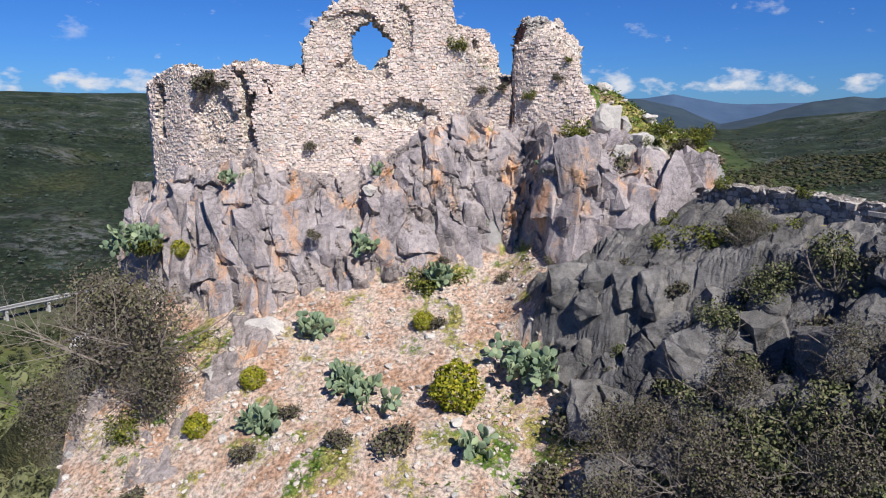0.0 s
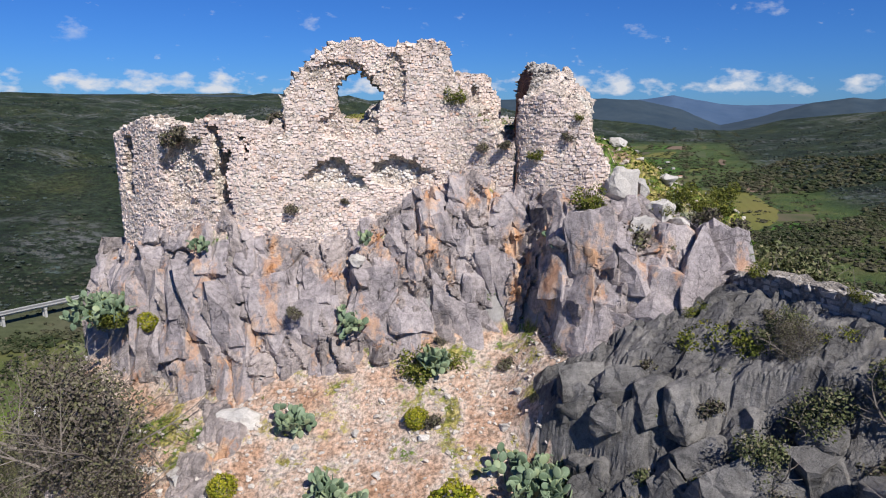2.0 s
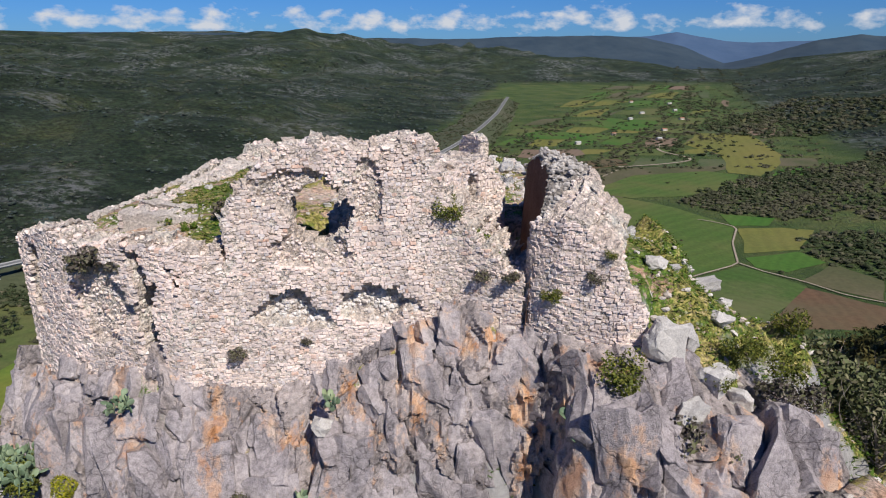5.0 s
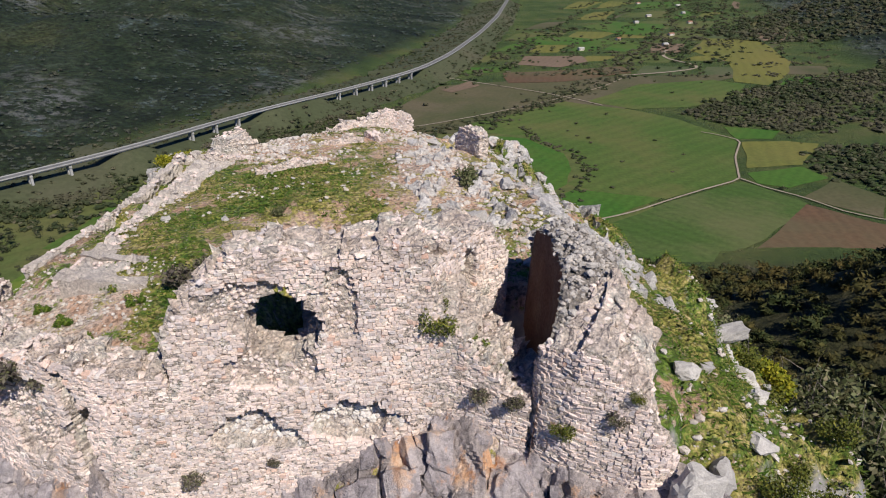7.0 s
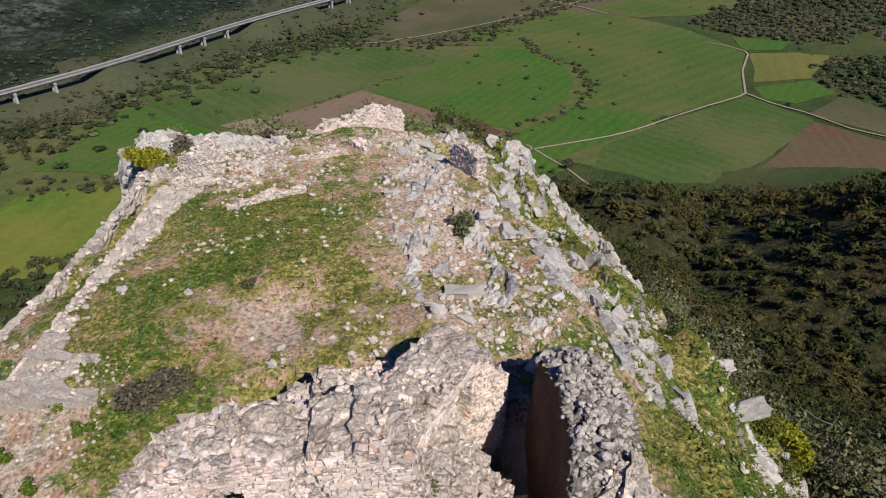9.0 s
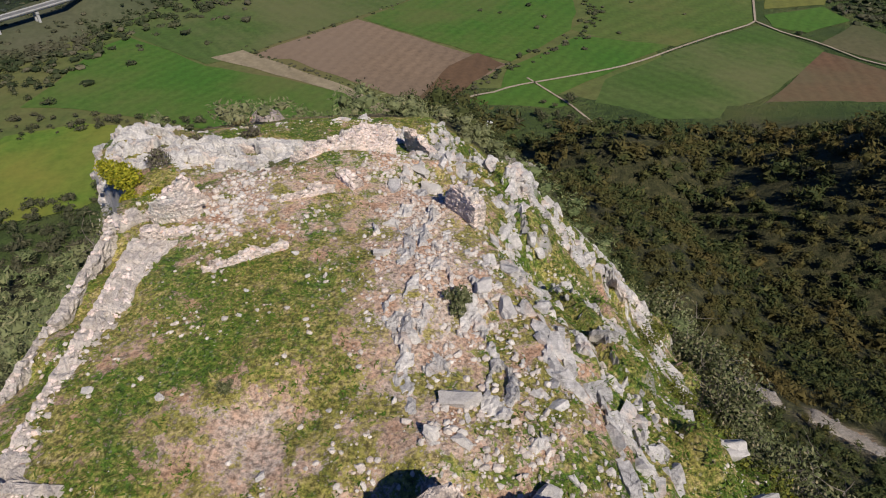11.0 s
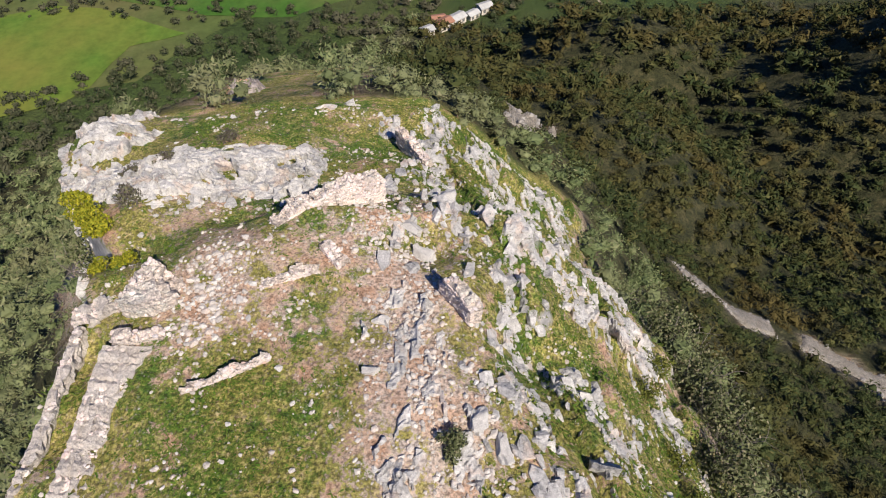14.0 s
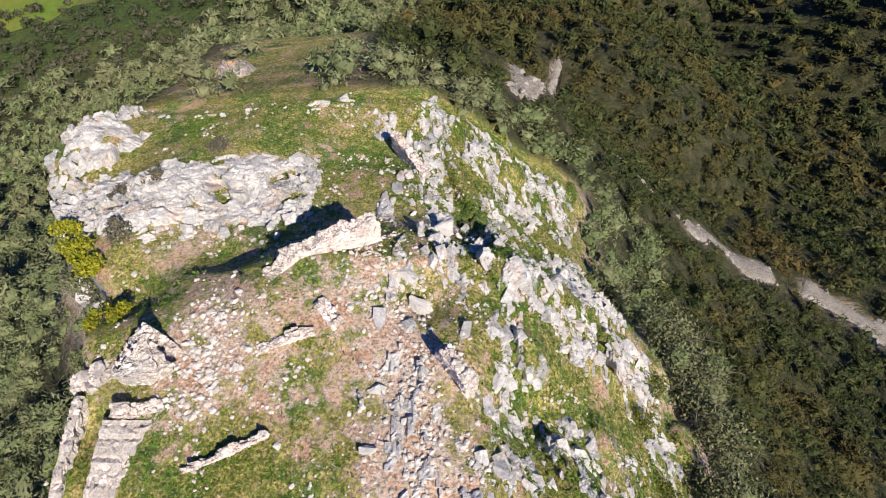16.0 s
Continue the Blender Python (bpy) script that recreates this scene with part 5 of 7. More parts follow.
def rock_blocks(name, label, n, box, keep, size, seed, stretch=1.5, turn=0.15):
    """Broken blocks of bedrock bedded in the turf."""
    gen = np.random.default_rng(seed)
    x, y = gen.uniform(box[0], box[1], n), gen.uniform(box[2], box[3], n)
    ok = gen.random(n) < keep(x, y)
    x, y = x[ok], y[ok]
    z = height(x, y)
    VV, FF, base = [], [], 0
    for i in range(len(x)):
        v, f = BLOCKS[gen.integers(0, 14)]
        s = size[0] + (size[1] - size[0]) * gen.random() ** 3.2
        a = turn + gen.normal(0, 0.35)
        w = v * (s * gen.uniform(0.7, 1.1), s * stretch * gen.uniform(0.7, 1.2), s * gen.uniform(0.55, 0.95))
        w[:, 2] += w[:, 0] * gen.normal(0, 0.25) + w[:, 1] * gen.normal(0, 0.15)
        c, q = math.cos(a), math.sin(a)
        VV.append(np.stack([w[:, 0] * c - w[:, 1] * q + x[i], w[:, 0] * q + w[:, 1] * c + y[i], w[:, 2] + z[i] - 0.2 * s], -1))
        FF.append(f + base)
        base += len(v)
    thing(name, label, "rocks", mesh_of(name, np.concatenate(VV), np.concatenate(FF), PALE_ROCK), kind="stuff")


def spine_keep(x, y):
    d = x - np.interp(y, *EDGE_R)
    edge = np.exp(-((d - 0.6) / 1.0) ** 2) * step(fbm(x / 1.3, y / 2.2, 90, 3), -0.4, 0.1)
    inner = np.exp(-((d + 2.7) / 0.9) ** 2) * step(fbm(x / 1.0, y / 1.6, 93, 3), -0.1, 0.3) * step(y, 29, 30)
    fall = step(d, 0.5, 2) * (1 - step(d, 8.0, 10)) * step(fbm(x / 1.3 + 3, y / 2.1, 91, 4) + 0.16 * step(y, 38, 42), 0.06, 0.3)
    return np.clip(np.maximum(np.maximum(edge, inner * 0.12), fall), 0, 1) * step(y, 27.5, 29) * (1 - step(y, 56, 58))


def knoll_keep(x, y):
    face = np.exp(-((y - 49.2 - 0.10 * (x + 8)) / 2.4) ** 4) * step(x, -17.5, -15) * (1 - step(x, -5, -2.5)) * step(y + 0.5 * x, 39.6, 41.2) * step(fbm(x / 1.5, y / 1.2, 95, 3), -0.5, 0.1)
    left = (1 - step(x - np.interp(y, *EDGE_L), 1.0, 3.6)) * step(y, 46, 47.5) * (x > np.interp(y, *EDGE_L) - 1.5)
    rim = np.exp(-((y - 56.5 - 0.06 * (x + 8)) / 0.35) ** 2)
    return np.clip(np.maximum(np.maximum(face, left), 0.12 * rim), 0, 1)


rock_blocks("rock_ribs", "broken pale limestone ribs along the ridge edge", 7500, (-3, 13, 27, 58), spine_keep, (0.045, 0.26), 21, 1.6)
rock_blocks("crag_blocks", "weathered grey limestone crags on the steep flank below the walls", 420, (-18, -10.5, 27, 50), lambda x, y: step(np.interp(y, *EDGE_L) - x, 0.6, 1.2) * (1 - step(np.interp(y, *EDGE_L) - x, 4.0, 6.5)) * step(fbm(x / 2.0, y / 2.6, 98, 3), -0.05, 0.2), (0.18, 0.85), 23, 1.2, 0.2)
rock_blocks("bluff_blocks", "broken pale limestone bluff on the far knoll", 2000, (-19, -2, 45.5, 58), knoll_keep, (0.06, 0.42), 22, 1.1, 0.4)


# gravel run in the gully
def scree_sheet():
    X, Y = np.meshgrid(np.arange(1.5, 80, 0.5), np.arange(44, 116, 0.5))
    m = scree_at(X, Y)
    Z = height(X, Y) + 0.9 * step(m, 0.1, 0.6) - 0.55 + 0.12 * fbm(X, Y, 4, 3)
    q = grid_faces(*X.shape)
    q = q[(m > 0.12).reshape(-1)[q].any(1)]
    used = np.unique(q)
    remap = np.zeros(X.size, int)
    remap[used] = np.arange(len(used))
    thing("scree", "pale gravel run between dark scrub", "scree", mesh_of("scree", np.stack([X, Y, Z], -1).reshape(-1, 3)[used], remap[q], mortar_material("gravel", (0.30, 0.26, 0.22), (0.40, 0.36, 0.31), (0.47, 0.43, 0.38)), True), kind="structure")


scree_sheet()
scatter(30000, 2, 76, 46, 116, lambda x, y: step(scree_at(x, y), 0.12, 0.5), (0.08, 0.42), "scree_stones", "grey-brown stones of the gravel run",
        stone_material("scree_stone", [(0, (0.22, 0.20, 0.18)), (0.5, (0.32, 0.29, 0.26)), (1, (0.42, 0.385, 0.345))], island=True))


# ---------------------------------------------------------------- plants
def leaf_material(name, stops, patch=None):
    m, nt, b = material(name, 0.7)
    r = nt.nodes.new("ShaderNodeNewGeometry").outputs["Random Per Island"]
    c = ramp_of(nt, r, stops)
    if patch:
        c = mix_of(nt, ramp_of(nt, noise_of(nt, patch[0], 5, 0.6), [(0.45, (0,) * 3), (0.62, (1,) * 3)]), c, mix_of(nt, 0.75, c, patch[1]))
    nt.links.new(c, b.inputs["Base Color"])
    b.inputs["Specular IOR Level"].default_value = 0.07
    return m


SPURGE = leaf_material("spurge_leaf", [(0, (0.10, 0.13, 0.012)), (0.5, (0.22, 0.22, 0.02)), (1, (0.36, 0.32, 0.03))])
SPURGE_GREEN = leaf_material("green_spurge_leaf", [(0, (0.055, 0.072, 0.014)), (0.6, (0.115, 0.13, 0.026)), (1, (0.21, 0.20, 0.04))])
OLIVE = leaf_material("olive_leaf", [(0, (0.05, 0.06, 0.025)), (0.5, (0.10, 0.115, 0.05)), (0.85, (0.16, 0.16, 0.085)), (1, (0.22, 0.19, 0.12))])
DRYLEAF = leaf_material("dry_leaf", [(0, (0.065, 0.055, 0.045)), (0.45, (0.125, 0.105, 0.09)), (0.7, (0.10, 0.105, 0.045)), (1, (0.18, 0.16, 0.12))])
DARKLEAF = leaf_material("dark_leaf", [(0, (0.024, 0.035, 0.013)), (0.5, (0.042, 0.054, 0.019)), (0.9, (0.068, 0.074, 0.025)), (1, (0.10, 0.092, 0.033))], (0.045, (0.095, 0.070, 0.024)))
BARK, bark_nt, bark_b = material("grey_bark", 0.9)
bark_nt.links.new(ramp_of(bark_nt, noise_of(bark_nt, 20.0), [(0.3, (0.12, 0.10, 0.085)), (0.7, (0.25, 0.22, 0.19))]), bark_b.inputs["Base Color"])
GRASS = leaf_material("grass_blade", [(0, (0.05, 0.10, 0.013)), (0.5, (0.09, 0.145, 0.022)), (0.85, (0.15, 0.175, 0.036)), (1, (0.25, 0.22, 0.07))])


def foliage(n, lobes, leaf, gen, shell=0.55, up=0.0):
    """n leaf quads in and on a crown of lobes (x, y, z, rx, rz)."""
    lobes = np.asarray(lobes, float)
    w = lobes[:, 3] ** 2
    k = gen.choice(len(lobes), n, p=w / w.sum())
    d = gen.normal(size=(n, 3))
    d[:, 2] += up
    d /= np.linalg.norm(d, axis=1)[:, None]
    r = shell + (1.05 - shell) * gen.random(n) ** 0.6
    r = r * (1 + 0.16 * np.sin(d[:, 0] * 5 + k) * np.cos(d[:, 1] * 5 + d[:, 2] * 4))
    c = lobes[k, :3] + d * r[:, None] * np.stack([lobes[k, 3], lobes[k, 3], lobes[k, 4]], -1)
    a = gen.normal(size=(n, 3)) + d * 0.3
    a /= np.linalg.norm(a, axis=1)[:, None]
    b = np.cross(a, d + 0.4 * gen.normal(size=(n, 3)))
    b /= np.linalg.norm(b, axis=1)[:, None] + 1e-9
    s = leaf * gen.uniform(0.6, 1.35, n)[:, None]
    v = np.stack([c - a * s, c + b * s * 0.55, c + a * s, c - b * s * 0.55], 1)
    return v.reshape(-1, 3), np.arange(n * 4).reshape(-1, 4)


def limbs(h, spread, count, gen, thick=0.06, levels=2, wander=0.35):
    """Tapered branching limbs as arrays."""
    V, F = [], []

    def tube(p, q, r0, r1):
        ax = (q - p) / (np.linalg.norm(q - p) + 1e-9)
        u = np.cross(ax, (0.3, 0.9, 0.2))
        u /= np.linalg.norm(u)
        w = np.cross(ax, u)
        base = sum(len(x) for x in V)
        ring = [(math.cos(t), math.sin(t)) for t in (0, 2.1, 4.2)]
        V.append(np.array([p + r0 * (u * c + w * s) for c, s in ring] + [q + r1 * (u * c + w * s) for c, s in ring]))
        F.extend([(base + i, base + (i + 1) % 3, base + 3 + (i + 1) % 3, base + 3 + i) for i in range(3)])

    def grow(p, d, length, r, level):
        steps = 4
        for _ in range(steps):
            d = d + gen.normal(size=3) * wander * 0.5
            d = d / np.linalg.norm(d)
            q = p + d * length / steps
            tube(p, q, r, r * 0.78)
            r *= 0.78
            if level:
                for _ in range(2):
                    e = d + gen.normal(size=3) * 0.8
                    e[2] += 0.25
                    grow(q, e / np.linalg.norm(e), length * gen.uniform(0.35, 0.6), r * 0.6, level - 1)
            p = q

    for i in range(count):
        a = 6.28 * i / count + gen.uniform(-0.4, 0.4)
        d = np.array([math.cos(a) * spread / h, math.sin(a) * spread / h, 1.0])
        grow(np.array([0.0, 0.0, -0.1]), d / np.linalg.norm(d), h * gen.uniform(0.75, 1.0), thick, levels)
    return np.concatenate(V), np.array(F)


def bush(name, label, category, lobes, n, leaf, mat, seed, h=1.0, spread=0.6, stems=4, thick=0.03, levels=1, shell=0.55, group=""):
    gen = np.random.default_rng(seed)
    ob = thing(name, label, category, group=group)
    v, f = limbs(h, spread, stems, gen, thick, levels)
    part("woody_frame", mesh_of("woody_frame", v, f, BARK), ob, "grey-brown woody stems")
    v, f = foliage(n, lobes, leaf, gen, shell)
    part("crown", mesh_of("crown", v, f, mat), ob)
    return ob


def lobes_of(r, h, count, seed, low=0.25):
    gen = np.random.default_rng(seed)
    out = []
    for _ in range(count):
        a, q = gen.uniform(0, 6.28), gen.uniform(0.1, 0.62) ** 0.5 * r * 0.85
        k = gen.uniform(0.34, 0.55) * r
        out.append((q * math.cos(a), q * math.sin(a), gen.uniform(low, 0.82) * h, k, k * 0.8 * min(h / r, 1.3)))
    return out


def at_ground(x, y, turn=0.0, size=1.0, sink=0.05, z=None, tall=1.0):
    zz = float(height(x, y)) - sink if z is None else z
    return Matrix.Translation((x, y, zz)) @ Matrix.Rotation(turn, 4, "Z") @ Matrix.Diagonal((size, size, size * tall, 1))


def plant(proto, spots, label="", sink=0.05):
    """Copies of a plant at (x, y, size) or (x, y, size, z)."""
    for i, (x, y, s, *z) in enumerate(spots):
        m = at_ground(x, y, 1.3 * i + x, s, sink, z[0] if z else None)
        ob = copy_thing(proto, m)
        ob.matrix_basis = m
        if label:
            ob["label"] = label
    for o in (*proto.children_recursive, proto):
        bpy.data.objects.remove(o)


# round spurge bushes
plant(bush("spurge_bush", "rounded yellow-green spurge bush on stony earth", "bush", [(0, 0, 0.52, 0.56, 0.56)], 1900, 0.054, SPURGE, 11, 0.6, 0.4, 4, 0.02, 1, 0.8, "spurge bushes"),
      [(0.4, 15.9, 1.15), (-6.9, 16.7, 0.62), (-5.6, 17.9, 0.62), (-0.55, 18.9, 0.55), (-9.5, 22.9, 0.55, -5.3)])
plant(bush("spurge_bush", "spreading yellow-green spurge bush on the rock", "bush", lobes_of(0.75, 0.9, 8, 5), 1250, 0.056, SPURGE_GREEN, 12, 0.7, 0.6, 3, 0.02, 1, 0.6, "spurge bushes"),
      [(4.35, 21.1, 0.75, -1.05), (7.4, 22.2, 0.6, -0.9), (8.4, 22.0, 0.7, -1.3), (6.6, 21.4, 0.5, -1.2), (-0.55, 20.5, 0.85, -5.9), (0.35, 20.7, 0.8, -5.8), (-2.6, 20.6, 0.45, -6.6), (-10.5, 23.0, 0.85, -5.1), (-11.0, 23.2, 0.7, -5.3), (-12.8, 20.6, 1.0), (-12.2, 18.8, 0.9),
       (-9.2, 17.2, 0.8), (6.3, 17.3, 0.75), (7.1, 16.4, 0.7), (8.9, 14.2, 0.5), (8.4, 15.5, 0.5), (7.9, 18.2, 0.35, -2.2), (9.0, 15.9, 0.3, -2.15), (0.55, 23.95, 0.6, 2.0), (3.0, 22.75, 0.35, 0.3), (4.2, 22.3, 0.22, 1.5),
       (10.9, 31.0, 0.9), (11.2, 29.7, 0.8), (10.8, 28.2, 0.6), (11.6, 27.0, 0.9), (10.4, 33.0, 0.9), (11.7, 25.3, 0.8), (5.6, 14.9, 0.5), (7.0, 13.5, 0.45), (5.0, 16.0, 0.4), (8.6, 17.0, 0.4), (6.6, 18.4, 0.45), (9.9, 13.8, 0.5), (10.0, 34.6, 0.8), (9.6, 39.4, 0.8), (11.0, 41.5, 0.9), (12.0, 32.8, 1.3), (8.8, 47.6, 0.8),
       (9.6, 24.2, 0.6), (10.4, 22.3, 0.9), (10.2, 36.5, 0.8), (7.4, 22.6, 0.4), (8.3, 23.4, 0.5), (10.0, 26.2, 0.6)])
plant(bush("broom_bush", "bright yellow flowering broom below the wall", "bush", lobes_of(0.95, 1.1, 6, 8), 1300, 0.08, SPURGE, 13, 0.8, 0.6, 6, 0.02, 1, 0.6, "broom bushes"),
      [(-10.2, 42.4, 0.6), (-11.0, 42.1, 0.6), (-11.0, 43.0, 0.75), (-12.7, 45.3, 0.9), (-13.7, 46.3, 0.9), (-12.3, 43.8, 0.8), (-14.2, 45.2, 1.0), (-14.4, 47.2, 0.8), (12.6, 29.0, 1.0), (12.6, 27.2, 0.9), (11.9, 30.6, 0.9)])
# small grey-green herbs and dry tufts
plant(bush("dry_tuft", "small grey-brown tuft of dry herbs", "plant", lobes_of(0.5, 0.55, 6, 21), 700, 0.05, DRYLEAF, 21, 0.5, 0.5, 5, 0.012, 1, 0.2, "dry tufts"),
      [(-4.72, 23.22, 0.55, -1.45), (-8.5, 24.1, 1.25, 0.6), (-7.7, 23.9, 0.7, 0.7), (-5.9, 27.5, 1.3), (-0.1, 18.8, 0.7), (-2.6, 15.3, 0.9), (-1.2, 14.9, 1.2), (-4.2, 16.6, 0.8), (-5.2, 15.6, 0.9), (3.4, 19.4, 0.6), (-4.3, 21.2, 0.6, -4.3),
       (5.3, 20.3, 1.3, -2.0), (7.9, 21.4, 1.0, -1.5), (8.8, 21.6, 1.0, -1.9), (8.0, 20.4, 1.0, -2.2), (6.3, 20.2, 1.2, -2.1), (7.2, 19.7, 1.0, -2.4), (2.1, 23.2, 0.5, 0.6), (3.9, 22.4, 0.5, 0.9), (1.4, 23.6, 0.5, 0.5), (-3.0, 23.5, 0.35, -1.2), (-9.3, 52.9, 1.3), (-7.7, 50.1, 0.8), (-11.5, 50.3, 1.3), (-13.0, 49.6, 1.2),
       (-11.8, 46.6, 1.3), (-5.3, 27.9, 1.1), (0.1, 21.2, 0.5), (2.0, 20.3, 0.6), (6.0, 18.2, 0.6), (7.4, 14.6, 0.9), (4.6, 17.6, 0.5), (3.2, 14.6, 1.2), (2.4, 13.4, 1.3), (1.6, 12.6, 1.2), (9.2, 13.2, 0.8), (-8.1, 15.0, 0.9), (5.2, 17.2, 0.7), (5.9, 15.6, 0.8), (7.9, 17.2, 0.6), (4.4, 15.4, 0.7), (8.2, 13.4, 0.9), (6.9, 17.6, 0.6)])
plant(bush("lentisk_bush", "dense dark green lentisk bush in the turf", "bush", lobes_of(0.55, 0.6, 7, 31), 1300, 0.05, OLIVE, 31, 0.5, 0.5, 6, 0.015, 1, 0.5, "lentisk bushes"),
      [(4.6, 15.6, 0.7), (5.3, 14.4, 0.9), (6.2, 14.9, 0.8), (6.9, 13.6, 0.9), (4.1, 14.2, 0.8), (7.6, 13.0, 0.9), (8.4, 12.4, 0.8), (5.8, 13.2, 0.9), (9.2, 12.0, 0.9), (7.0, 12.0, 0.8), (4.9, 12.6, 0.9), (8.8, 13.6, 0.6), (6.4, 16.0, 0.5), (7.6, 16.6, 0.8), (1.45, 34.55, 0.95), (2.6, 48.0, 0.6), (-5.6, 43.2, 0.4), (-4.4, 31.6, 0.5), (7.0, 19.9, 0.8, -2.3)])


plant(bush("grass_tuft", "thick tuft of yellow-green grass on the wall ledge", "grass", lobes_of(0.3, 0.3, 6, 23), 420, 0.04, GRASS, 23, 0.25, 0.3, 5, 0.006, 0, 0.2, "grass tufts"),
      [(1.2, 24.4, 0.8, 1.5), (1.4, 24.35, 0.8, 1.25), (1.55, 24.2, 0.8, 1.05), (1.75, 24.1, 0.7, 0.9), (1.9, 23.9, 0.7, 0.75), (-7.6, 25.6, 0.8), (-8.6, 26.4, 0.9), (-9.6, 27.2, 0.8), (-8.0, 27.6, 1.0), (-10.2, 26.6, 0.7), (-7.0, 26.9, 0.9), (-9.0, 25.4, 0.7)])


# prickly pears
PAD, pad_nt, pad_b = material("cactus_pad", 0.55)
pad_c = ramp_of(pad_nt, pad_nt.nodes.new("ShaderNodeObjectInfo").outputs["Random"], [(0, (0.10, 0.15, 0.085)), (0.6, (0.165, 0.225, 0.14)), (1, (0.24, 0.29, 0.16))])
pad_c = mix_of(pad_nt, ramp_of(pad_nt, noise_of(pad_nt, 60.0, 2), [(0.6, (0,) * 3), (0.68, (0.7,) * 3)]), pad_c, (0.34, 0.36, 0.25))
pad_nt.links.new(pad_c, pad_b.inputs["Base Color"])


def pad_mesh():
    bm = bmesh.new()
    bmesh.ops.create_uvsphere(bm, u_segments=10, v_segments=6, radius=1)
    for v in bm.verts:
        w = 0.7 + 0.3 * step(v.co.z, -1.0, 0.1)
        v.co = Vector((v.co.x * 0.165 * float(w), v.co.y * 0.026, (v.co.z + 0.94) * 0.19))
    me = bpy.data.meshes.new("pad")
    bm.to_mesh(me)
    bm.free()
    for p in me.polygons:
        p.use_smooth = True
    me.materials.append(PAD)
    return me


pad_shape = pad_mesh()


def prickly_pear(x, y, z, pads, spread, seed, label, size=1.0):
    gen = np.random.default_rng(seed)
    ob = thing("prickly_pear", label, "cactus", at=at_ground(x, y, 0, 1, 0.05, z), group="prickly pears")
    tips = [(Matrix.Translation((gen.normal() * spread * 0.36, gen.normal() * spread * 0.28, 0)) @ Euler((gen.normal() * 0.3, gen.normal() * 0.35, gen.uniform(0, 6.28))).to_matrix().to_4x4(), 0) for _ in range(max(5, pads // 4))]
    made = 0
    while made < pads * 2.3 and tips:
        m, level = tips.pop(0)
        s = 0.62 * size * gen.uniform(0.75, 1.25) * (1.15 if level == 0 else 1)
        part("pad", pad_shape, ob, at=m @ Matrix.Diagonal((s, s, s, 1)))
        made += 1
        if level < 4:
            for _ in range(gen.choice([1, 2, 3], p=[0.25, 0.5, 0.25])):
                a = gen.uniform(-0.9, 0.9)
                joint = Matrix.Translation((math.sin(a) * 0.13 * s, 0, 0.19 * s + math.cos(a) * 0.16 * s))
                turn = Euler((gen.normal() * 0.45, a * 0.8 + gen.normal() * 0.3, gen.uniform(-1.6, 1.6))).to_matrix().to_4x4()
                tips.append((m @ joint @ turn, level + 1))
    return ob


prickly_pear(-4.0, 19.3, None, 55, 0.7, 1, "grey-green prickly pear beside the cliff foot")
prickly_pear(-2.9, 17.2, None, 46, 0.7, 2, "grey-green prickly pear on the stony slope")
prickly_pear(-2.1, 16.6, None, 50, 0.8, 3, "grey-green prickly pear among dry herbs")
prickly_pear(2.7, 16.8, None, 130, 1.5, 4, "large sprawling prickly pear at the rock edge", 1.08)
prickly_pear(3.1, 16.2, None, 70, 1.2, 10, "sprawling green prickly pear at the rock edge")
prickly_pear(-5.1, 16.4, None, 48, 0.6, 5, "tall grey-green prickly pear on bare earth", 1.05)
prickly_pear(0.7, 14.4, None, 20, 0.3, 6, "small prickly pear beside a spurge bush")
prickly_pear(-10.7, 23.25, -4.9, 90, 1.5, 7, "prickly pear thicket on the cliff side")
prickly_pear(-11.7, 23.7, -5.4, 70, 1.3, 11, "prickly pear thicket on the cliff side")
prickly_pear(-2.6, 21.3, -4.75, 36, 0.6, 8, "prickly pear rooted in a cliff joint")
prickly_pear(-0.1, 20.3, -5.7, 40, 0.5, 9, "tall prickly pear at the cliff foot", 1.1)
prickly_pear(3.5, 20.6, -2.3, 20, 0.4, 12, "small prickly pear on the cliff shoulder")
prickly_pear(-2.4, 22.4, -2.3, 10, 0.3, 13, "small prickly pear below the wall", 0.8)
prickly_pear(-7.7, 22.7, -2.6, 14, 0.5, 14, "small prickly pear below the wall", 0.8)

# twiggy shrubs and trees
dry = bush("twiggy_shrub", "large bare grey-brown twiggy shrub", "shrub", lobes_of(1.5, 2.9, 20, 41, 0.15), 6800, 0.044, DRYLEAF, 41, 2.9, 1.4, 5, 0.045, 2, 0.15, "twiggy shrubs")
plant(dry, [(-9.2, 18.9, 1.3), (-10.6, 19.8, 1.25), (-8.7, 17.7, 0.85), (-11.6, 18.6, 1.0), (3.5, 11.2, 0.8), (5.2, 11.6, 0.85), (4.5, 9.6, 0.85), (2.9, 9.4, 0.65), (6.0, 10.0, 0.85), (6.4, 13.2, 0.6), (-11.2, 16.2, 0.6), (7.6, 15.6, 0.35), (4.2, 13.2, 0.7), (7.2, 10.6, 0.7), (8.4, 12.2, 0.55), (5.0, 8.2, 0.9), (6.8, 8.4, 0.8), (9.6, 11.0, 0.6)])
olive = bush("wild_olive", "grey-green wild olive on the hillside", "tree", lobes_of(1.6, 2.7, 14, 43, 0.3), 1900, 0.082, OLIVE, 43, 2.4, 1.2, 6, 0.07, 1, 0.35, "wild olives")
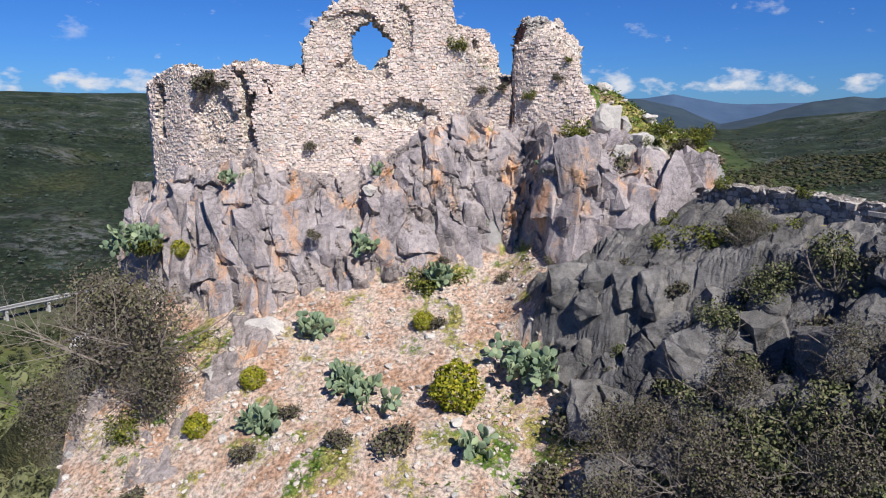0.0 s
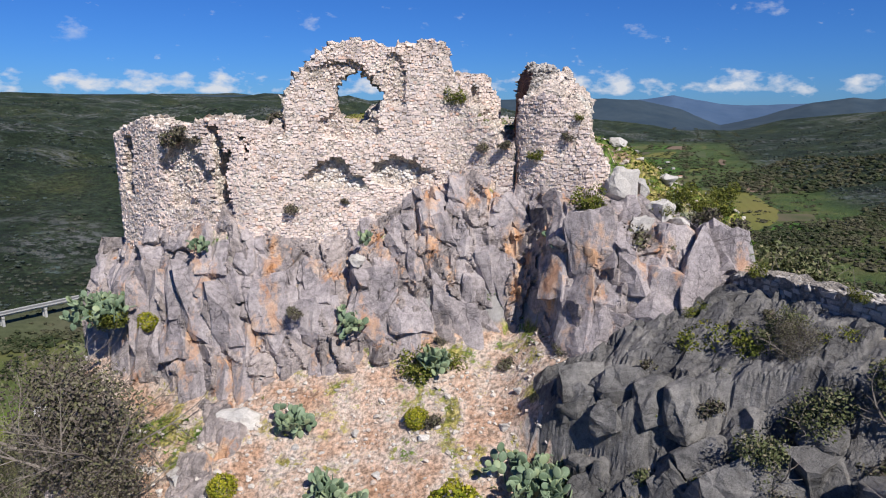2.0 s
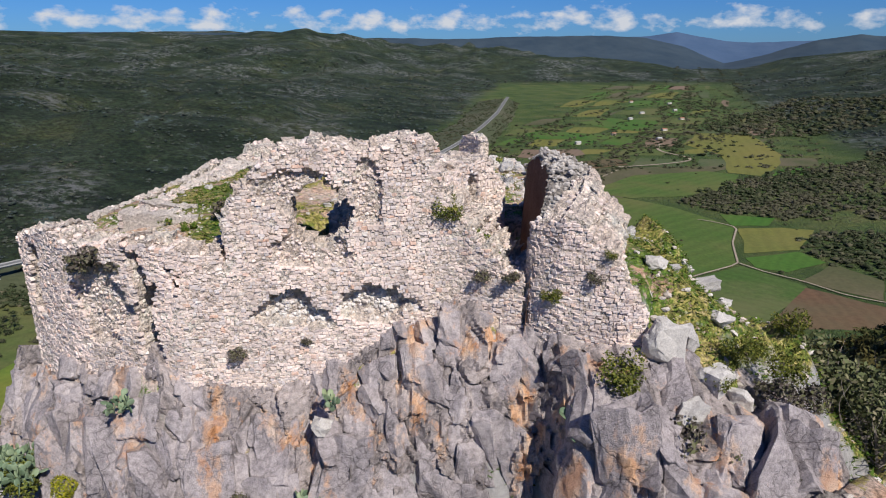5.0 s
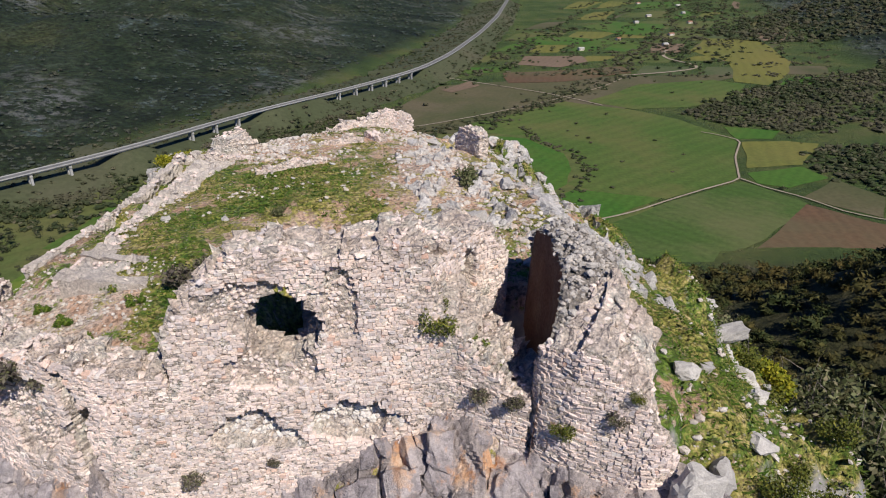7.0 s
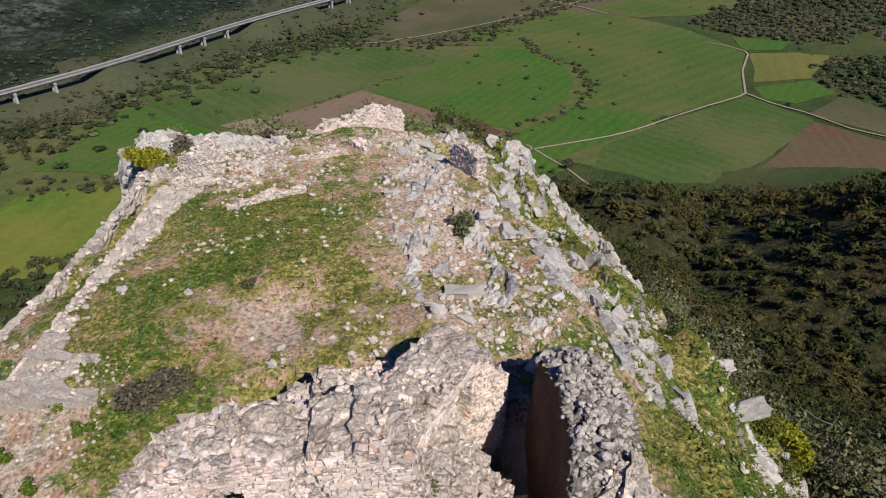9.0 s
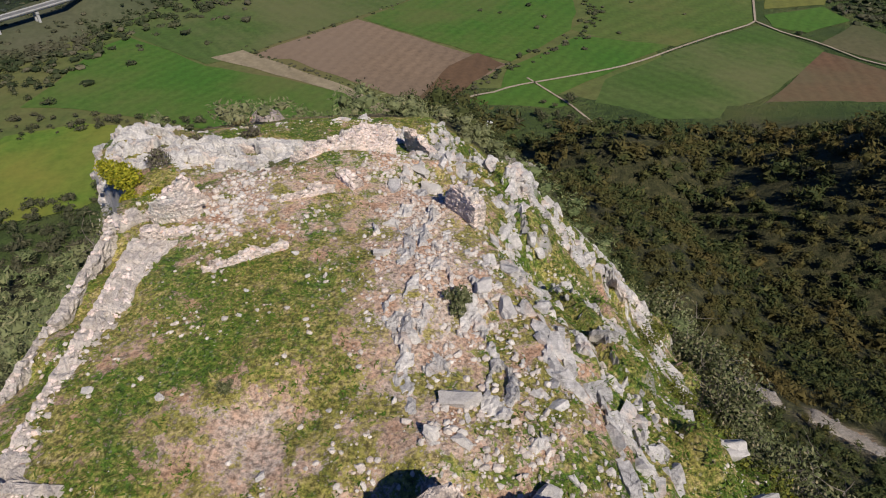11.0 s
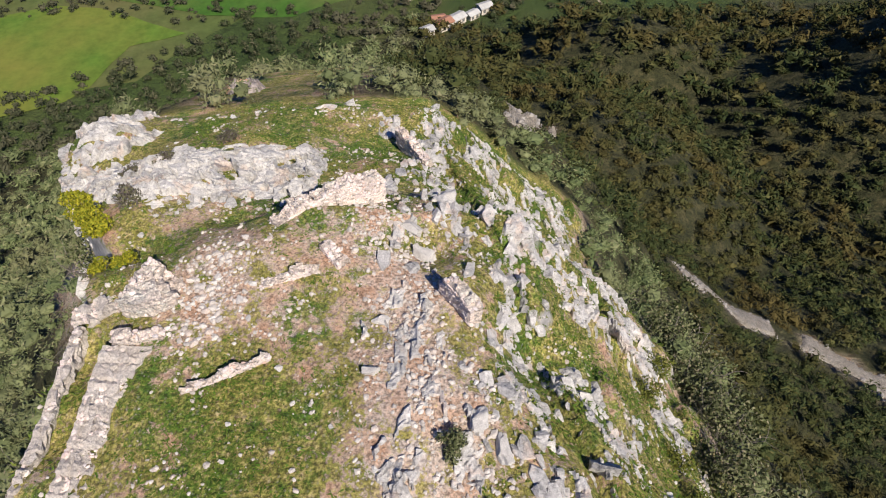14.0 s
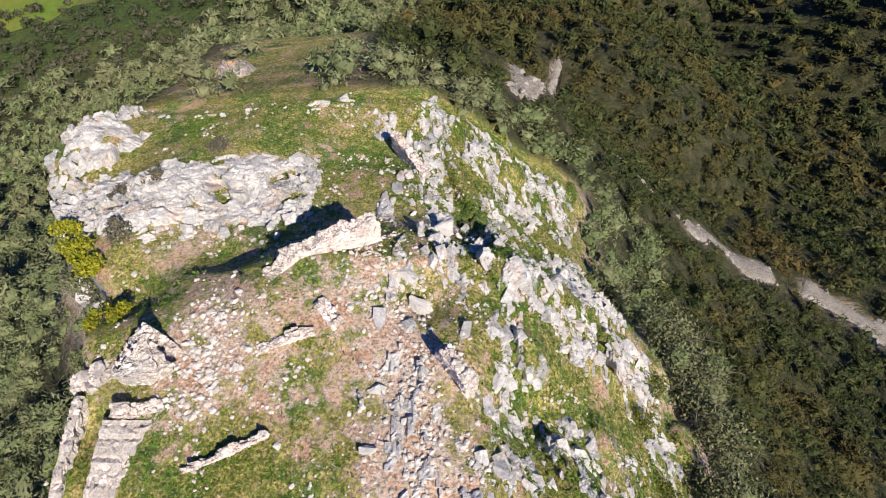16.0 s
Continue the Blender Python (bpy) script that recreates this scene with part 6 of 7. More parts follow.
plant(olive, [(6.6, 14.2, 0.45), (7.5, 14.5, 0.45), (8.6, 13.6, 0.5), (7.9, 16.2, 0.29), (5.6, 13.4, 0.5), (10.0, 12.4, 0.5), (7.3, 11.9, 0.55), (6.2, 12.2, 0.55), (5.2, 10.6, 0.6), (6.6, 10.8, 0.6), (8.3, 10.8, 0.6), (4.0, 11.8, 0.45), (7.4, 9.2, 0.7), (12.8, 24.2, 0.9), (13.6, 26.4, 1.2), (13.8, 28.8, 1.3), (13.4, 31.0, 1.2), (14.8, 27.6, 1.3),
              (15.0, 30.4, 1.3), (14.4, 33.4, 1.1), (13.2, 34.8, 1.0), (12.6, 37.2, 1.0), (13.8, 39.0, 1.1), (13.0, 44.6, 1.1), (13.6, 41.8, 1.1), (12.0, 49.4, 0.9), (14.6, 46.8, 1.1), (15.4, 43.6, 1.2), (15.8, 36.6, 1.3), (12.0, 20.4, 0.9), (13.2, 22.2, 1.0),
              (-12.9, 41.4, 1.0), (-13.2, 44.2, 1.0), (-12.6, 38.6, 0.9), (-14.4, 42.6, 1.1), (-15.2, 46.6, 1.0), (-13.6, 36.8, 1.0)])

# ---------------------------------------------------------------- woods, grass
wood_kinds = []


def crown_of(leaves, leaf, count, seed, wide=1.0, low=0.55, core=0.6):
    """A lumpy crown: rough inner lobes with leaf tufts all over."""
    gen = np.random.default_rng(seed)
    lobes = lobes_of(wide, 1.1, count, seed, 0.3)
    v, f = foliage(leaves, lobes, leaf, gen, 0.55, 0.5)
    v = v.reshape(-1, 4, 3)[:, :3].reshape(-1, 3)
    VV, tri, base = [v], [np.arange(len(v)).reshape(-1, 3)], len(v)
    for x, y, z, rx, rz in lobes:
        k = gen.uniform(low, 1.1, (12, 1))
        VV.append(ICO * k * (rx * core, rx * core, rz * core) + (x, y, z))
        tri.append(ICO_F + base)
        base += 12
    return np.concatenate(VV), np.concatenate(tri)


for k in range(6):
    wood_kinds.append((crown_of(330, 0.08, 4, 60 + k), crown_of(140, 0.125, 2, 70 + k, 1.1), crown_of(62, 0.2, 1, 80 + k, 1.2, 0.75), crown_of(14, 0.3, 1, 90 + k, 1.6, 0.7, 0.85)))


def wood(name, label, pts, sizes, far, mat=None):
    """Many crowns joined, each turned and sized; far: 0 near, 1 farther, 2 far off, 3 clumps on the hills."""
    VV, FF, base = [], [], 0
    for i, ((x, y), s) in enumerate(zip(pts, sizes)):
        v, f = wood_kinds[i % 6][int(far[i])]
        a = rng.uniform(0, 6.28)
        r = np.array([[math.cos(a), -math.sin(a), 0], [math.sin(a), math.cos(a), 0], [0, 0, 1]])
        z = float(zz_of[i])
        VV.append(v @ r.T * (s * rng.uniform(0.85, 1.25), s, s * rng.uniform(0.6, 1.05)) + (x, y, z - 0.16 * s))
        FF.append(f + base)
        base += len(v)
    thing(name, label, "woods", mesh_of(name, np.concatenate(VV), np.concatenate(FF), mat or DARKLEAF), kind="stuff")


def wood_points():
    """Places for crowns, evenly jittered, wider apart the farther they stand."""
    out = []
    for lo, hi, gap in ((10, 34, 1.8), (34, 62, 2.1), (62, 105, 2.5), (105, 165, 3.5), (165, 245, 5.2)):
        X, Y = np.meshgrid(np.arange(-120, 190, gap), np.arange(-45, 262, gap))
        x, y = (X + rng.uniform(-0.5, 0.5, X.shape) * gap).ravel(), (Y + rng.uniform(-0.5, 0.5, X.shape) * gap).ravel()
        d = np.hypot(x, y - 30)
        ok = (d >= lo) & (d < hi) & (np.abs(x - 8) < 62 + 0.75 * np.maximum(y - 60, 0)) & ((y > 22) | (d < 74)) & (x > -45 - 0.85 * np.maximum(y - 20, 0))
        out.append(np.stack([x[ok], y[ok], np.full(ok.sum(), gap), d[ok]], -1))
    return np.concatenate(out)


wx, wy, gaps, dist = wood_points().T
wz = height(wx, wy)
_, wc, _ = cover(wx, wy, wz)
bare = np.max([scree_at(wx + a, wy + b) for a, b in ((0, 0), (1.3, 0), (-1.3, 0), (0, 1.5), (0, -1.5))], axis=0)
thin = step(fbm(wx / 9, wy / 9, 83, 3), -0.62, -0.3)
ok = (rng.random(len(wx)) < wc * (0.86 + 0.14 * thin) * (1 - step(bare, 0.15, 0.4))) & (wz > FLOOR + 1.5)
wx, wy, zz_of, dist, gaps = wx[ok], wy[ok], wz[ok], dist[ok], gaps[ok]
size = gaps * (0.62 + 0.62 * rng.random(len(wx)) ** 1.5)
level = np.where(wy < 20, 2, np.where(dist < 36, 0, np.where(dist < 80, 1, 2)))
# lighter scrub leaf: the sunlit look of these slopes lies in its colour
MAQUIS_SUNLIT = leaf_material("sunlit_maquis_leaf", [(0, (0.072, 0.094, 0.038)), (0.5, (0.125, 0.155, 0.066)), (0.9, (0.178, 0.198, 0.09)), (1, (0.24, 0.225, 0.125))], (0.06, (0.165, 0.16, 0.085)))
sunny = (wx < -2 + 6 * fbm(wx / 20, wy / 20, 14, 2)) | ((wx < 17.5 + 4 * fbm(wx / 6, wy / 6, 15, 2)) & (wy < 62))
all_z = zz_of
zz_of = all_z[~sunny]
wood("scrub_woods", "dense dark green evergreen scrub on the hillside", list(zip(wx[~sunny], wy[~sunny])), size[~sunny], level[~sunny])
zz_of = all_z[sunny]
wood("maquis", "olive-green scrub below the ridge, sunlit tone put into its colour", list(zip(wx[sunny], wy[sunny])), size[sunny], level[sunny], MAQUIS_SUNLIT)


def grass_blades():
    n = 56000
    x, y = rng.uniform(-12, 13, n), rng.uniform(20, 58, n)
    g, _, _ = cover(x, y, height(x, y))
    ok = rng.random(n) < 1.1 * (g - 0.15) * step(fbm(x / 0.45, y / 0.45, 64, 3) + 0.8 * (g - 0.45), -0.1, 0.25)
    fx, fy = rng.uniform(-12, 4, 2600), rng.uniform(11, 20.8, 2600)
    okf = fbm(fx / 1.5, fy / 1.5, 79, 3) > 0.3
    x, y = np.concatenate([x[ok], fx[okf]]), np.concatenate([y[ok], fy[okf]])
    z = height(x, y)
    V, k = [], len(x)
    for _ in range(4):
        a, s, h = rng.uniform(0, 6.28, k), rng.uniform(0.02, 0.05, k), rng.uniform(0.02, 0.08, k)
        ox, oy = rng.normal(0, 0.06, k), rng.normal(0, 0.06, k)
        bx, by = x + ox, y + oy
        V.append(np.stack([np.stack([bx + s * np.cos(a), by + s * np.sin(a), z - 0.01], -1), np.stack([bx - s * np.cos(a), by - s * np.sin(a), z - 0.01], -1),
                           np.stack([bx + rng.normal(0, 0.09, k), by - 0.05 + rng.normal(0, 0.09, k), z + h], -1)], 1))
    V = np.concatenate(V).reshape(-1, 3)
    thing("turf_grass", "short spring grass in patches between stones", "grass", mesh_of("turf_grass", V, np.arange(len(V)).reshape(-1, 3), GRASS), kind="stuff")


grass_blades()


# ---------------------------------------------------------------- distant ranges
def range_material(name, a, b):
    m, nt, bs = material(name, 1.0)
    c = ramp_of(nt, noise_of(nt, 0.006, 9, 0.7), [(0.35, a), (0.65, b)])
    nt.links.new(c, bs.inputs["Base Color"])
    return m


def distant_range(name, label, dist, base, profile, seed, mat, rough):
    """A chain of hills far behind the rest, as a sloping sheet with gullies; profile: crest height over the bearing x/y."""
    bear, v = np.linspace(-0.95, 0.95, 420), np.linspace(0, 1, 26)
    B, T = np.meshgrid(bear, v)
    crest = np.interp(B, *profile) + rough * fbm(B * 16, B * 0 + seed, seed, 5)
    depth = dist - 700 * (1 - T)
    X, Y = B * depth, depth + 0 * B
    Z = base + (crest - base) * T ** 1.15 * (1 + 0.12 * fbm(B * 30, T * 3, seed + 3, 4) * (1 - T))
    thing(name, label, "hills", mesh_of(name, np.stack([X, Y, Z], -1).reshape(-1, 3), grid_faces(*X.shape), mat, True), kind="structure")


# aerial haze is painted into both ranges, bluer and paler with distance
distant_range("backdrop", "far wooded hill range with blue-green haze in its colour", 3700, -125, ([-0.95, -0.45, -0.22, -0.15, 0.0, 0.16, 0.24, 0.30, 0.36, 0.42, 0.45, 0.51, 0.557, 0.62, 0.654, 0.70, 0.95], [78, 66, 62, 40, 34, 42, 54, 40, -10, -95, -80, -15, 34, 62, 46, 60, 80]), 3, range_material("far_woods_hazed", (0.022, 0.040, 0.060), (0.040, 0.060, 0.078)), 10)
distant_range("backdrop", "farthest mountain range with blue haze in its colour", 4650, -125, ([-0.95, -0.2, 0.1, 0.26, 0.30, 0.347, 0.38, 0.42, 0.46, 0.52, 0.60, 0.68, 0.95], [40, 40, 36, 46, 56, 84, 52, 26, 18, 24, 40, 60, 90]), 8, range_material("farthest_woods_hazed", (0.044, 0.080, 0.145), (0.058, 0.096, 0.165)), 12)


# ---------------------------------------------------------------- the valley
def crop_material(name, a, b, rows=0.0, turn=0.0, patch=None):
    m, nt, bs = material(name, 0.95)
    n1, n2 = noise_of(nt, 0.018, 6, 0.6), noise_of(nt, 0.35, 6, 0.7)
    c = mix_of(nt, ramp_of(nt, n1, [(0.35, (0,) * 3), (0.65, (1,) * 3)]), a, b)
    c = mix_of(nt, 1.0, c, ramp_of(nt, n2, [(0.3, (0.78,) * 3), (0.7, (1.2,) * 3)]), "MULTIPLY")
    if rows:
        mp = node(nt, "Mapping", Rotation=(0, 0, turn))
        nt.links.new(nt.nodes.new("ShaderNodeNewGeometry").outputs["Position"], mp.inputs["Vector"])
        wv = node(nt, "TexWave", Scale=rows, Distortion=2.5, Detail=2)
        nt.links.new(mp.outputs[0], wv.inputs["Vector"])
        c = mix_of(nt, 1.0, c, ramp_of(nt, wv.outputs[1], [(0, (0.93,) * 3), (1, (1.06,) * 3)]), "MULTIPLY")
    if patch:
        n3 = math_of(nt, "ADD", noise_of(nt, 0.009, 5, 0.6), math_of(nt, "MULTIPLY", math_of(nt, "SUBTRACT", n2, 0.5), 0.15))
        c = mix_of(nt, ramp_of(nt, n3, [(0.48, (0,) * 3), (0.66, (0.6,) * 3)]), c, patch)
    nt.links.new(c, bs.inputs["Base Color"])
    return m


CROPS = {
    "green": crop_material("young_wheat", (0.042, 0.112, 0.013), (0.066, 0.118, 0.019), 0.05, 0.6, (0.103, 0.103, 0.036)),
    "olive": crop_material("pasture", (0.073, 0.101, 0.026), (0.107, 0.110, 0.036), 0.03, 1.0, (0.129, 0.107, 0.047)),
    "pale": crop_material("thin_pasture", (0.057, 0.084, 0.029), (0.077, 0.093, 0.039), 0.04, -0.7, (0.112, 0.107, 0.056)),
    "brown": crop_material("ploughed_field", (0.181, 0.129, 0.086), (0.142, 0.103, 0.069), 0.05, 0.4, (0.198, 0.146, 0.103)),
    "red": crop_material("red_field", (0.120, 0.071, 0.039), (0.090, 0.057, 0.033), 0.05, 0.2, (0.112, 0.103, 0.052)),
    "yellow": crop_material("flowering_field", (0.146, 0.142, 0.031), (0.103, 0.120, 0.028), 0.03, 0.3, (0.189, 0.155, 0.043)),
    "dull": crop_material("rough_meadow", (0.065, 0.073, 0.029), (0.103, 0.090, 0.047), 0, 0, (0.120, 0.099, 0.065)),
    "striped": crop_material("striped_pasture", (0.048, 0.092, 0.017), (0.075, 0.103, 0.03), 0.045, -0.75, (0.118, 0.118, 0.05)),
    "stubble": crop_material("stubble", (0.26, 0.22, 0.145), (0.20, 0.165, 0.105), 0.05, -0.7),
    "spring": crop_material("spring_meadow", (0.075, 0.145, 0.017), (0.115, 0.155, 0.022), 0.03, 0.3, (0.19, 0.17, 0.035)),
    "meadow": crop_material("wide_meadow", (0.057, 0.103, 0.018), (0.086, 0.112, 0.028), 0.03, 0.9, (0.125, 0.112, 0.039)),
}
lift = [0.12]


def field(kind, pts, label, raised=0.012):
    """A field as a sheet a little above the valley floor, with a slightly wavering edge."""
    lift[0] += raised
    out = []
    for i in range(len(pts)):
        p, q = np.array(pts[i], float), np.array(pts[(i + 1) % len(pts)], float)
        for t in np.linspace(0, 1, 9)[:-1]:
            e = p + (q - p) * t
            w = 0.02 * np.linalg.norm(q - p) * math.sin(t * math.pi)
            out.append((e[0] + w * math.sin(3 * i + 5 * t), e[1] + w * math.cos(2 * i + 4 * t), FLOOR + lift[0]))
    me = bpy.data.meshes.new("field")
    bm = bmesh.new()
    f = bm.faces.new([bm.verts.new(p) for p in out])
    if f.normal.z < 0:
        f.normal_flip()
    bmesh.ops.triangulate(bm, faces=bm.faces[:])
    bm.to_mesh(me)
    bm.free()
    me.materials.append(CROPS[kind])
    return thing("field", label, "field", me, kind="structure")


# patchwork of the farther valley
pg = np.random.default_rng(5)
borders = []
names = ["green", "olive", "pale", "brown", "yellow", "dull", "olive", "green", "dull", "olive"]
for j, y0 in enumerate((690, 760, 840, 940, 1060, 1200, 1380, 1600, 1900, 2300)):
    y1 = (690, 760, 840, 940, 1060, 1200, 1380, 1600, 1900, 2300, 2800)[j + 1]
    ax = np.interp((y0 + y1) / 2, [0, 300, 600, 1000, 1700, 4800], [50, 60, 120, 330, 600, 1750])
    lo, hi = ax - np.interp(y0, [600, 1000, 2000], [190, 240, 330]), ax + np.interp(y0, [600, 1000, 1700, 2800], [260, 170, 120, 180])
    xs = np.linspace(lo, hi, 7 + j % 3) + pg.uniform(-14, 14, 7 + j % 3)
    for a, b in zip(xs[:-1], xs[1:]):
        k = 0.32 * (y1 - y0)
        gap = 3 + pg.uniform(0.02, 0.14) * (b - a)
        borders.append([(a, y0), (b + pg.uniform(-8, 8), y0 + pg.uniform(0, k)), (b + k, y1)])
        if pg.random() < 0.22:
            continue
        field(names[pg.integers(0, 10)], [(a + gap, y0 + pg.uniform(0, k)), (b - gap, y0 + pg.uniform(0, k)), (b - gap + k, y1 - pg.uniform(k * 0.3, k)), (a + gap + k, y1 - pg.uniform(k * 0.3, k))], "distant farmland strip on the valley floor", 0.0)
field("olive", [(-260, 215), (-120, 212), (60, 262), (120, 300), (90, 480), (-60, 470), (-180, 400), (-330, 260)], "rough pasture on the valley floor")
field("dull", [(-60, 470), (90, 480), (240, 640), (330, 700), (120, 690), (0, 640)], "rough meadow along the stream")
field("meadow", [(23, 501), (110, 577), (162, 546), (189, 515), (203, 482), (211, 455), (191, 410), (179, 377), (125, 343), (90, 354), (74, 367), (92, 388), (90, 425), (71, 449), (62, 470), (30, 475)], "wide green pasture with worn yellowish patches")
field("striped", [(81, 305), (125, 339), (178, 371), (183, 366), (200, 337), (158, 293), (115, 258), (89, 253), (66, 270)], "dark green field with pale stripes")
field("red", [(198, 335), (223, 308), (262, 300), (262, 262), (195, 258), (149, 250), (118, 255), (158, 291)], "reddish bare earth field with lone bushes")
field("dull", [(201, 345), (236, 375), (247, 345), (228, 316)], "brownish fallow beside the track")
field("green", [(188, 386), (228, 399), (233, 377), (201, 360), (186, 368)], "green field beside the track")
field("yellow", [(213, 453), (245, 455), (265, 448), (230, 402), (192, 396)], "yellow flowering meadow beside the track")
field("green", [(216, 493), (254, 482), (238, 460), (212, 460)], "dark green field below the wood")
field("yellow", [(319, 860), (382, 973), (450, 962), (408, 778), (371, 709), (320, 645), (295, 664), (335, 778)], "yellow flowering field")
field("meadow", [(130, 577), (195, 650), (276, 672), (300, 650), (269, 588), (212, 556), (162, 548)], "yellowish pasture crossed by a hedge")
field("green", [(334, 655), (362, 684), (396, 693), (367, 650), (327, 624)], "bright green field beside the wood")
field("brown", [(-95, 330), (-82, 346), (-43, 383), (-23, 367), (36, 322), (7, 292), (-8, 280), (-43, 308), (-72, 330)], "bare brown ploughed field")
field("green", [(-40, 384), (-18, 409), (35, 468), (62, 461), (83, 425), (82, 393), (74, 365), (38, 325), (3, 349), (-23, 369)], "bright green field of young wheat")
field("striped", [(-169, 367), (-177, 395), (-138, 438), (-68, 469), (23, 464), (-22, 405), (-44, 386), (-84, 348), (-97, 332), (-112, 324), (-131, 338)], "pale striped pasture")
field("green", [(-182, 280), (-172, 346), (-163, 359), (-112, 322), (-72, 308), (-41, 292), (-18, 262), (-46, 256), (-64, 255), (-87, 257), (-107, 264), (-133, 272), (-160, 279)], "bright green wheat field")
field("stubble", [(-112, 332), (-98, 341), (-72, 322), (-10, 271), (-17, 262), (-41, 292), (-75, 311)], "pale stubble strip beside the hedge")
field("spring", [(-176, 255), (-149, 266), (-129, 263), (-105, 251), (-92, 245), (-111, 237), (-118, 213), (-124, 205), (-150, 195), (-185, 200)], "yellow-green meadow")
field("green", [(25, 277), (36, 318), (56, 336), (78, 358), (89, 354), (123, 344), (81, 309), (42, 280)], "green field beside the track")
field("green", [(8, 263), (6, 277), (42, 305), (60, 279), (32, 267)], "bright green field by the farm")
field("red", [(-8, 285), (7, 320), (22, 336), (34, 322), (20, 305), (7, 286)], "reddish rough ground along the ditch")
field("brown", [(88, 758), (104, 816), (173, 816), (172, 777), (133, 741)], "orange-brown ploughed field")
field("red", [(67, 707), (136, 724), (203, 748), (205, 708), (126, 663), (68, 655)], "mauve-brown bare field")
field("brown", [(2, 623), (30, 663), (40, 644), (12, 611)], "brown field by the road")
field("green", [(122, 960), (152, 1007), (274, 934), (259, 908), (130, 907)], "long green field")
field("green", [(230, 1102), (294, 1180), (374, 1125), (306, 990), (264, 1021)], "green field by the river")

TRACK = crop_material("dirt_track", (0.33, 0.28, 0.21), (0.27, 0.225, 0.165))
ASPHALT = crop_material("asphalt", (0.14, 0.14, 0.14), (0.17, 0.17, 0.165))
CONCRETE = crop_material("concrete", (0.38, 0.38, 0.37), (0.32, 0.32, 0.31))
EARTH = crop_material("bare_bank", (0.07, 0.078, 0.04), (0.045, 0.058, 0.026), 0, 0, (0.12, 0.105, 0.07))


def ribbon(pts, width, z, mat, name, label, category="road", thick=0.0):
    p = Path(pts)
    s = np.linspace(0, p.length, max(8, int(p.length / 8)))
    k = np.ones(9) / 9
    x, y = p.at(s)
    if len(s) > 20:
        x[4:-4], y[4:-4] = np.convolve(x, k, "valid"), np.convolve(y, k, "valid")
    tx, ty = np.gradient(x), np.gradient(y)
    d = np.hypot(tx, ty)
    nx, ny = -ty / d * width / 2, tx / d * width / 2
    zz = np.interp(s, np.linspace(0, p.length, len(z)), z) if isinstance(z, (list, tuple)) else np.full(len(s), z)
    rows = [np.stack([x + nx, y + ny, zz], -1), np.stack([x - nx, y - ny, zz], -1)]
    if thick:
        rows += [np.stack([x - nx, y - ny, zz - thick], -1), np.stack([x + nx, y + ny, zz - thick], -1)]
    n, m = len(s), len(rows)
    F = []
    i = np.arange(n - 1)
    for r in range(m if thick else 1):
        a, b = r, (r + 1) % m
        F.append(np.stack([a * n + i, b * n + i, b * n + i + 1, a * n + i + 1], -1))
    return mesh_of(name, np.concatenate(rows), [np.concatenate(F)], mat), x, y, zz


def road(pts, width, mat, label, z=FLOOR + 0.7):
    me, *_ = ribbon(pts, width * 0.4, z, mat, "road", label)
    thing("road", label, "road", me, kind="structure")


road([(6, 268), (9, 282), (44, 306), (80, 307), (125, 341), (174, 371), (179, 376)], 3.2, TRACK, "pale dirt track between fields")
road([(179, 376), (193, 416), (213, 455), (203, 470), (193, 477)], 3.0, TRACK, "pale dirt track between fields")
road([(179, 376), (188, 359), (201, 345), (213, 323), (228, 312), (300, 290)], 3.0, TRACK, "pale dirt track between fields")
road([(44, 306), (60, 279), (70, 255)], 2.4, TRACK, "pale dirt track beside the farm")
road([(6, 268), (-6, 268), (-15, 259), (-28, 250), (-45, 246)], 2.6, TRACK, "pale dirt track to the farm")
road([(-57, 477), (-32, 482), (19, 515), (84, 566), (152, 629), (186, 678)], 3.5, TRACK, "pale lane along the stream")
road([(289, 860), (262, 800), (300, 745), (250, 712), (190, 694)], 9.0, TRACK, "pale gravel bed of the river")
road([(-330, 300), (-230, 420), (-120, 560), (-40, 690), (30, 800)], 4.0, TRACK, "pale service road", FLOOR + 0.7)
road([(-20, 700), (60, 640), (110, 600), (140, 560)], 4.0, TRACK, "pale lane")

# viaduct and its road
via = [(-300, 250), (-262, 305), (-235, 341), (-202, 380), (-174, 426), (-140, 487), (-112, 525), (-80, 566), (-50, 612), (-17, 666), (14, 760), (55, 930), (95, 1133), (150, 1500)]
viaduct = thing("viaduct", "long pale concrete road viaduct on paired piers", "viaduct")
me, vx, vy, _ = ribbon(via, 5.6, -107.6, ASPHALT, "deck", "", thick=0.5)
part("deck", me, viaduct, "grey asphalt carriageway")
me, *_ = ribbon(via, 3.4, -108.1, CONCRETE, "girder", "", thick=0.8)
part("girder", me, viaduct, "pale concrete girder")
for side in (-2.9, 2.9):
    dx, dy = np.gradient(vx), np.gradient(vy)
    dd = np.hypot(dx, dy)
    me, *_ = ribbon(list(zip(vx - dy / dd * side, vy + dx / dd * side)), 0.3, -107.15, CONCRETE, "parapet", "", thick=0.6)
    part("parapet", me, viaduct, "pale concrete parapet")
vp = Path(list(zip(vx, vy)))


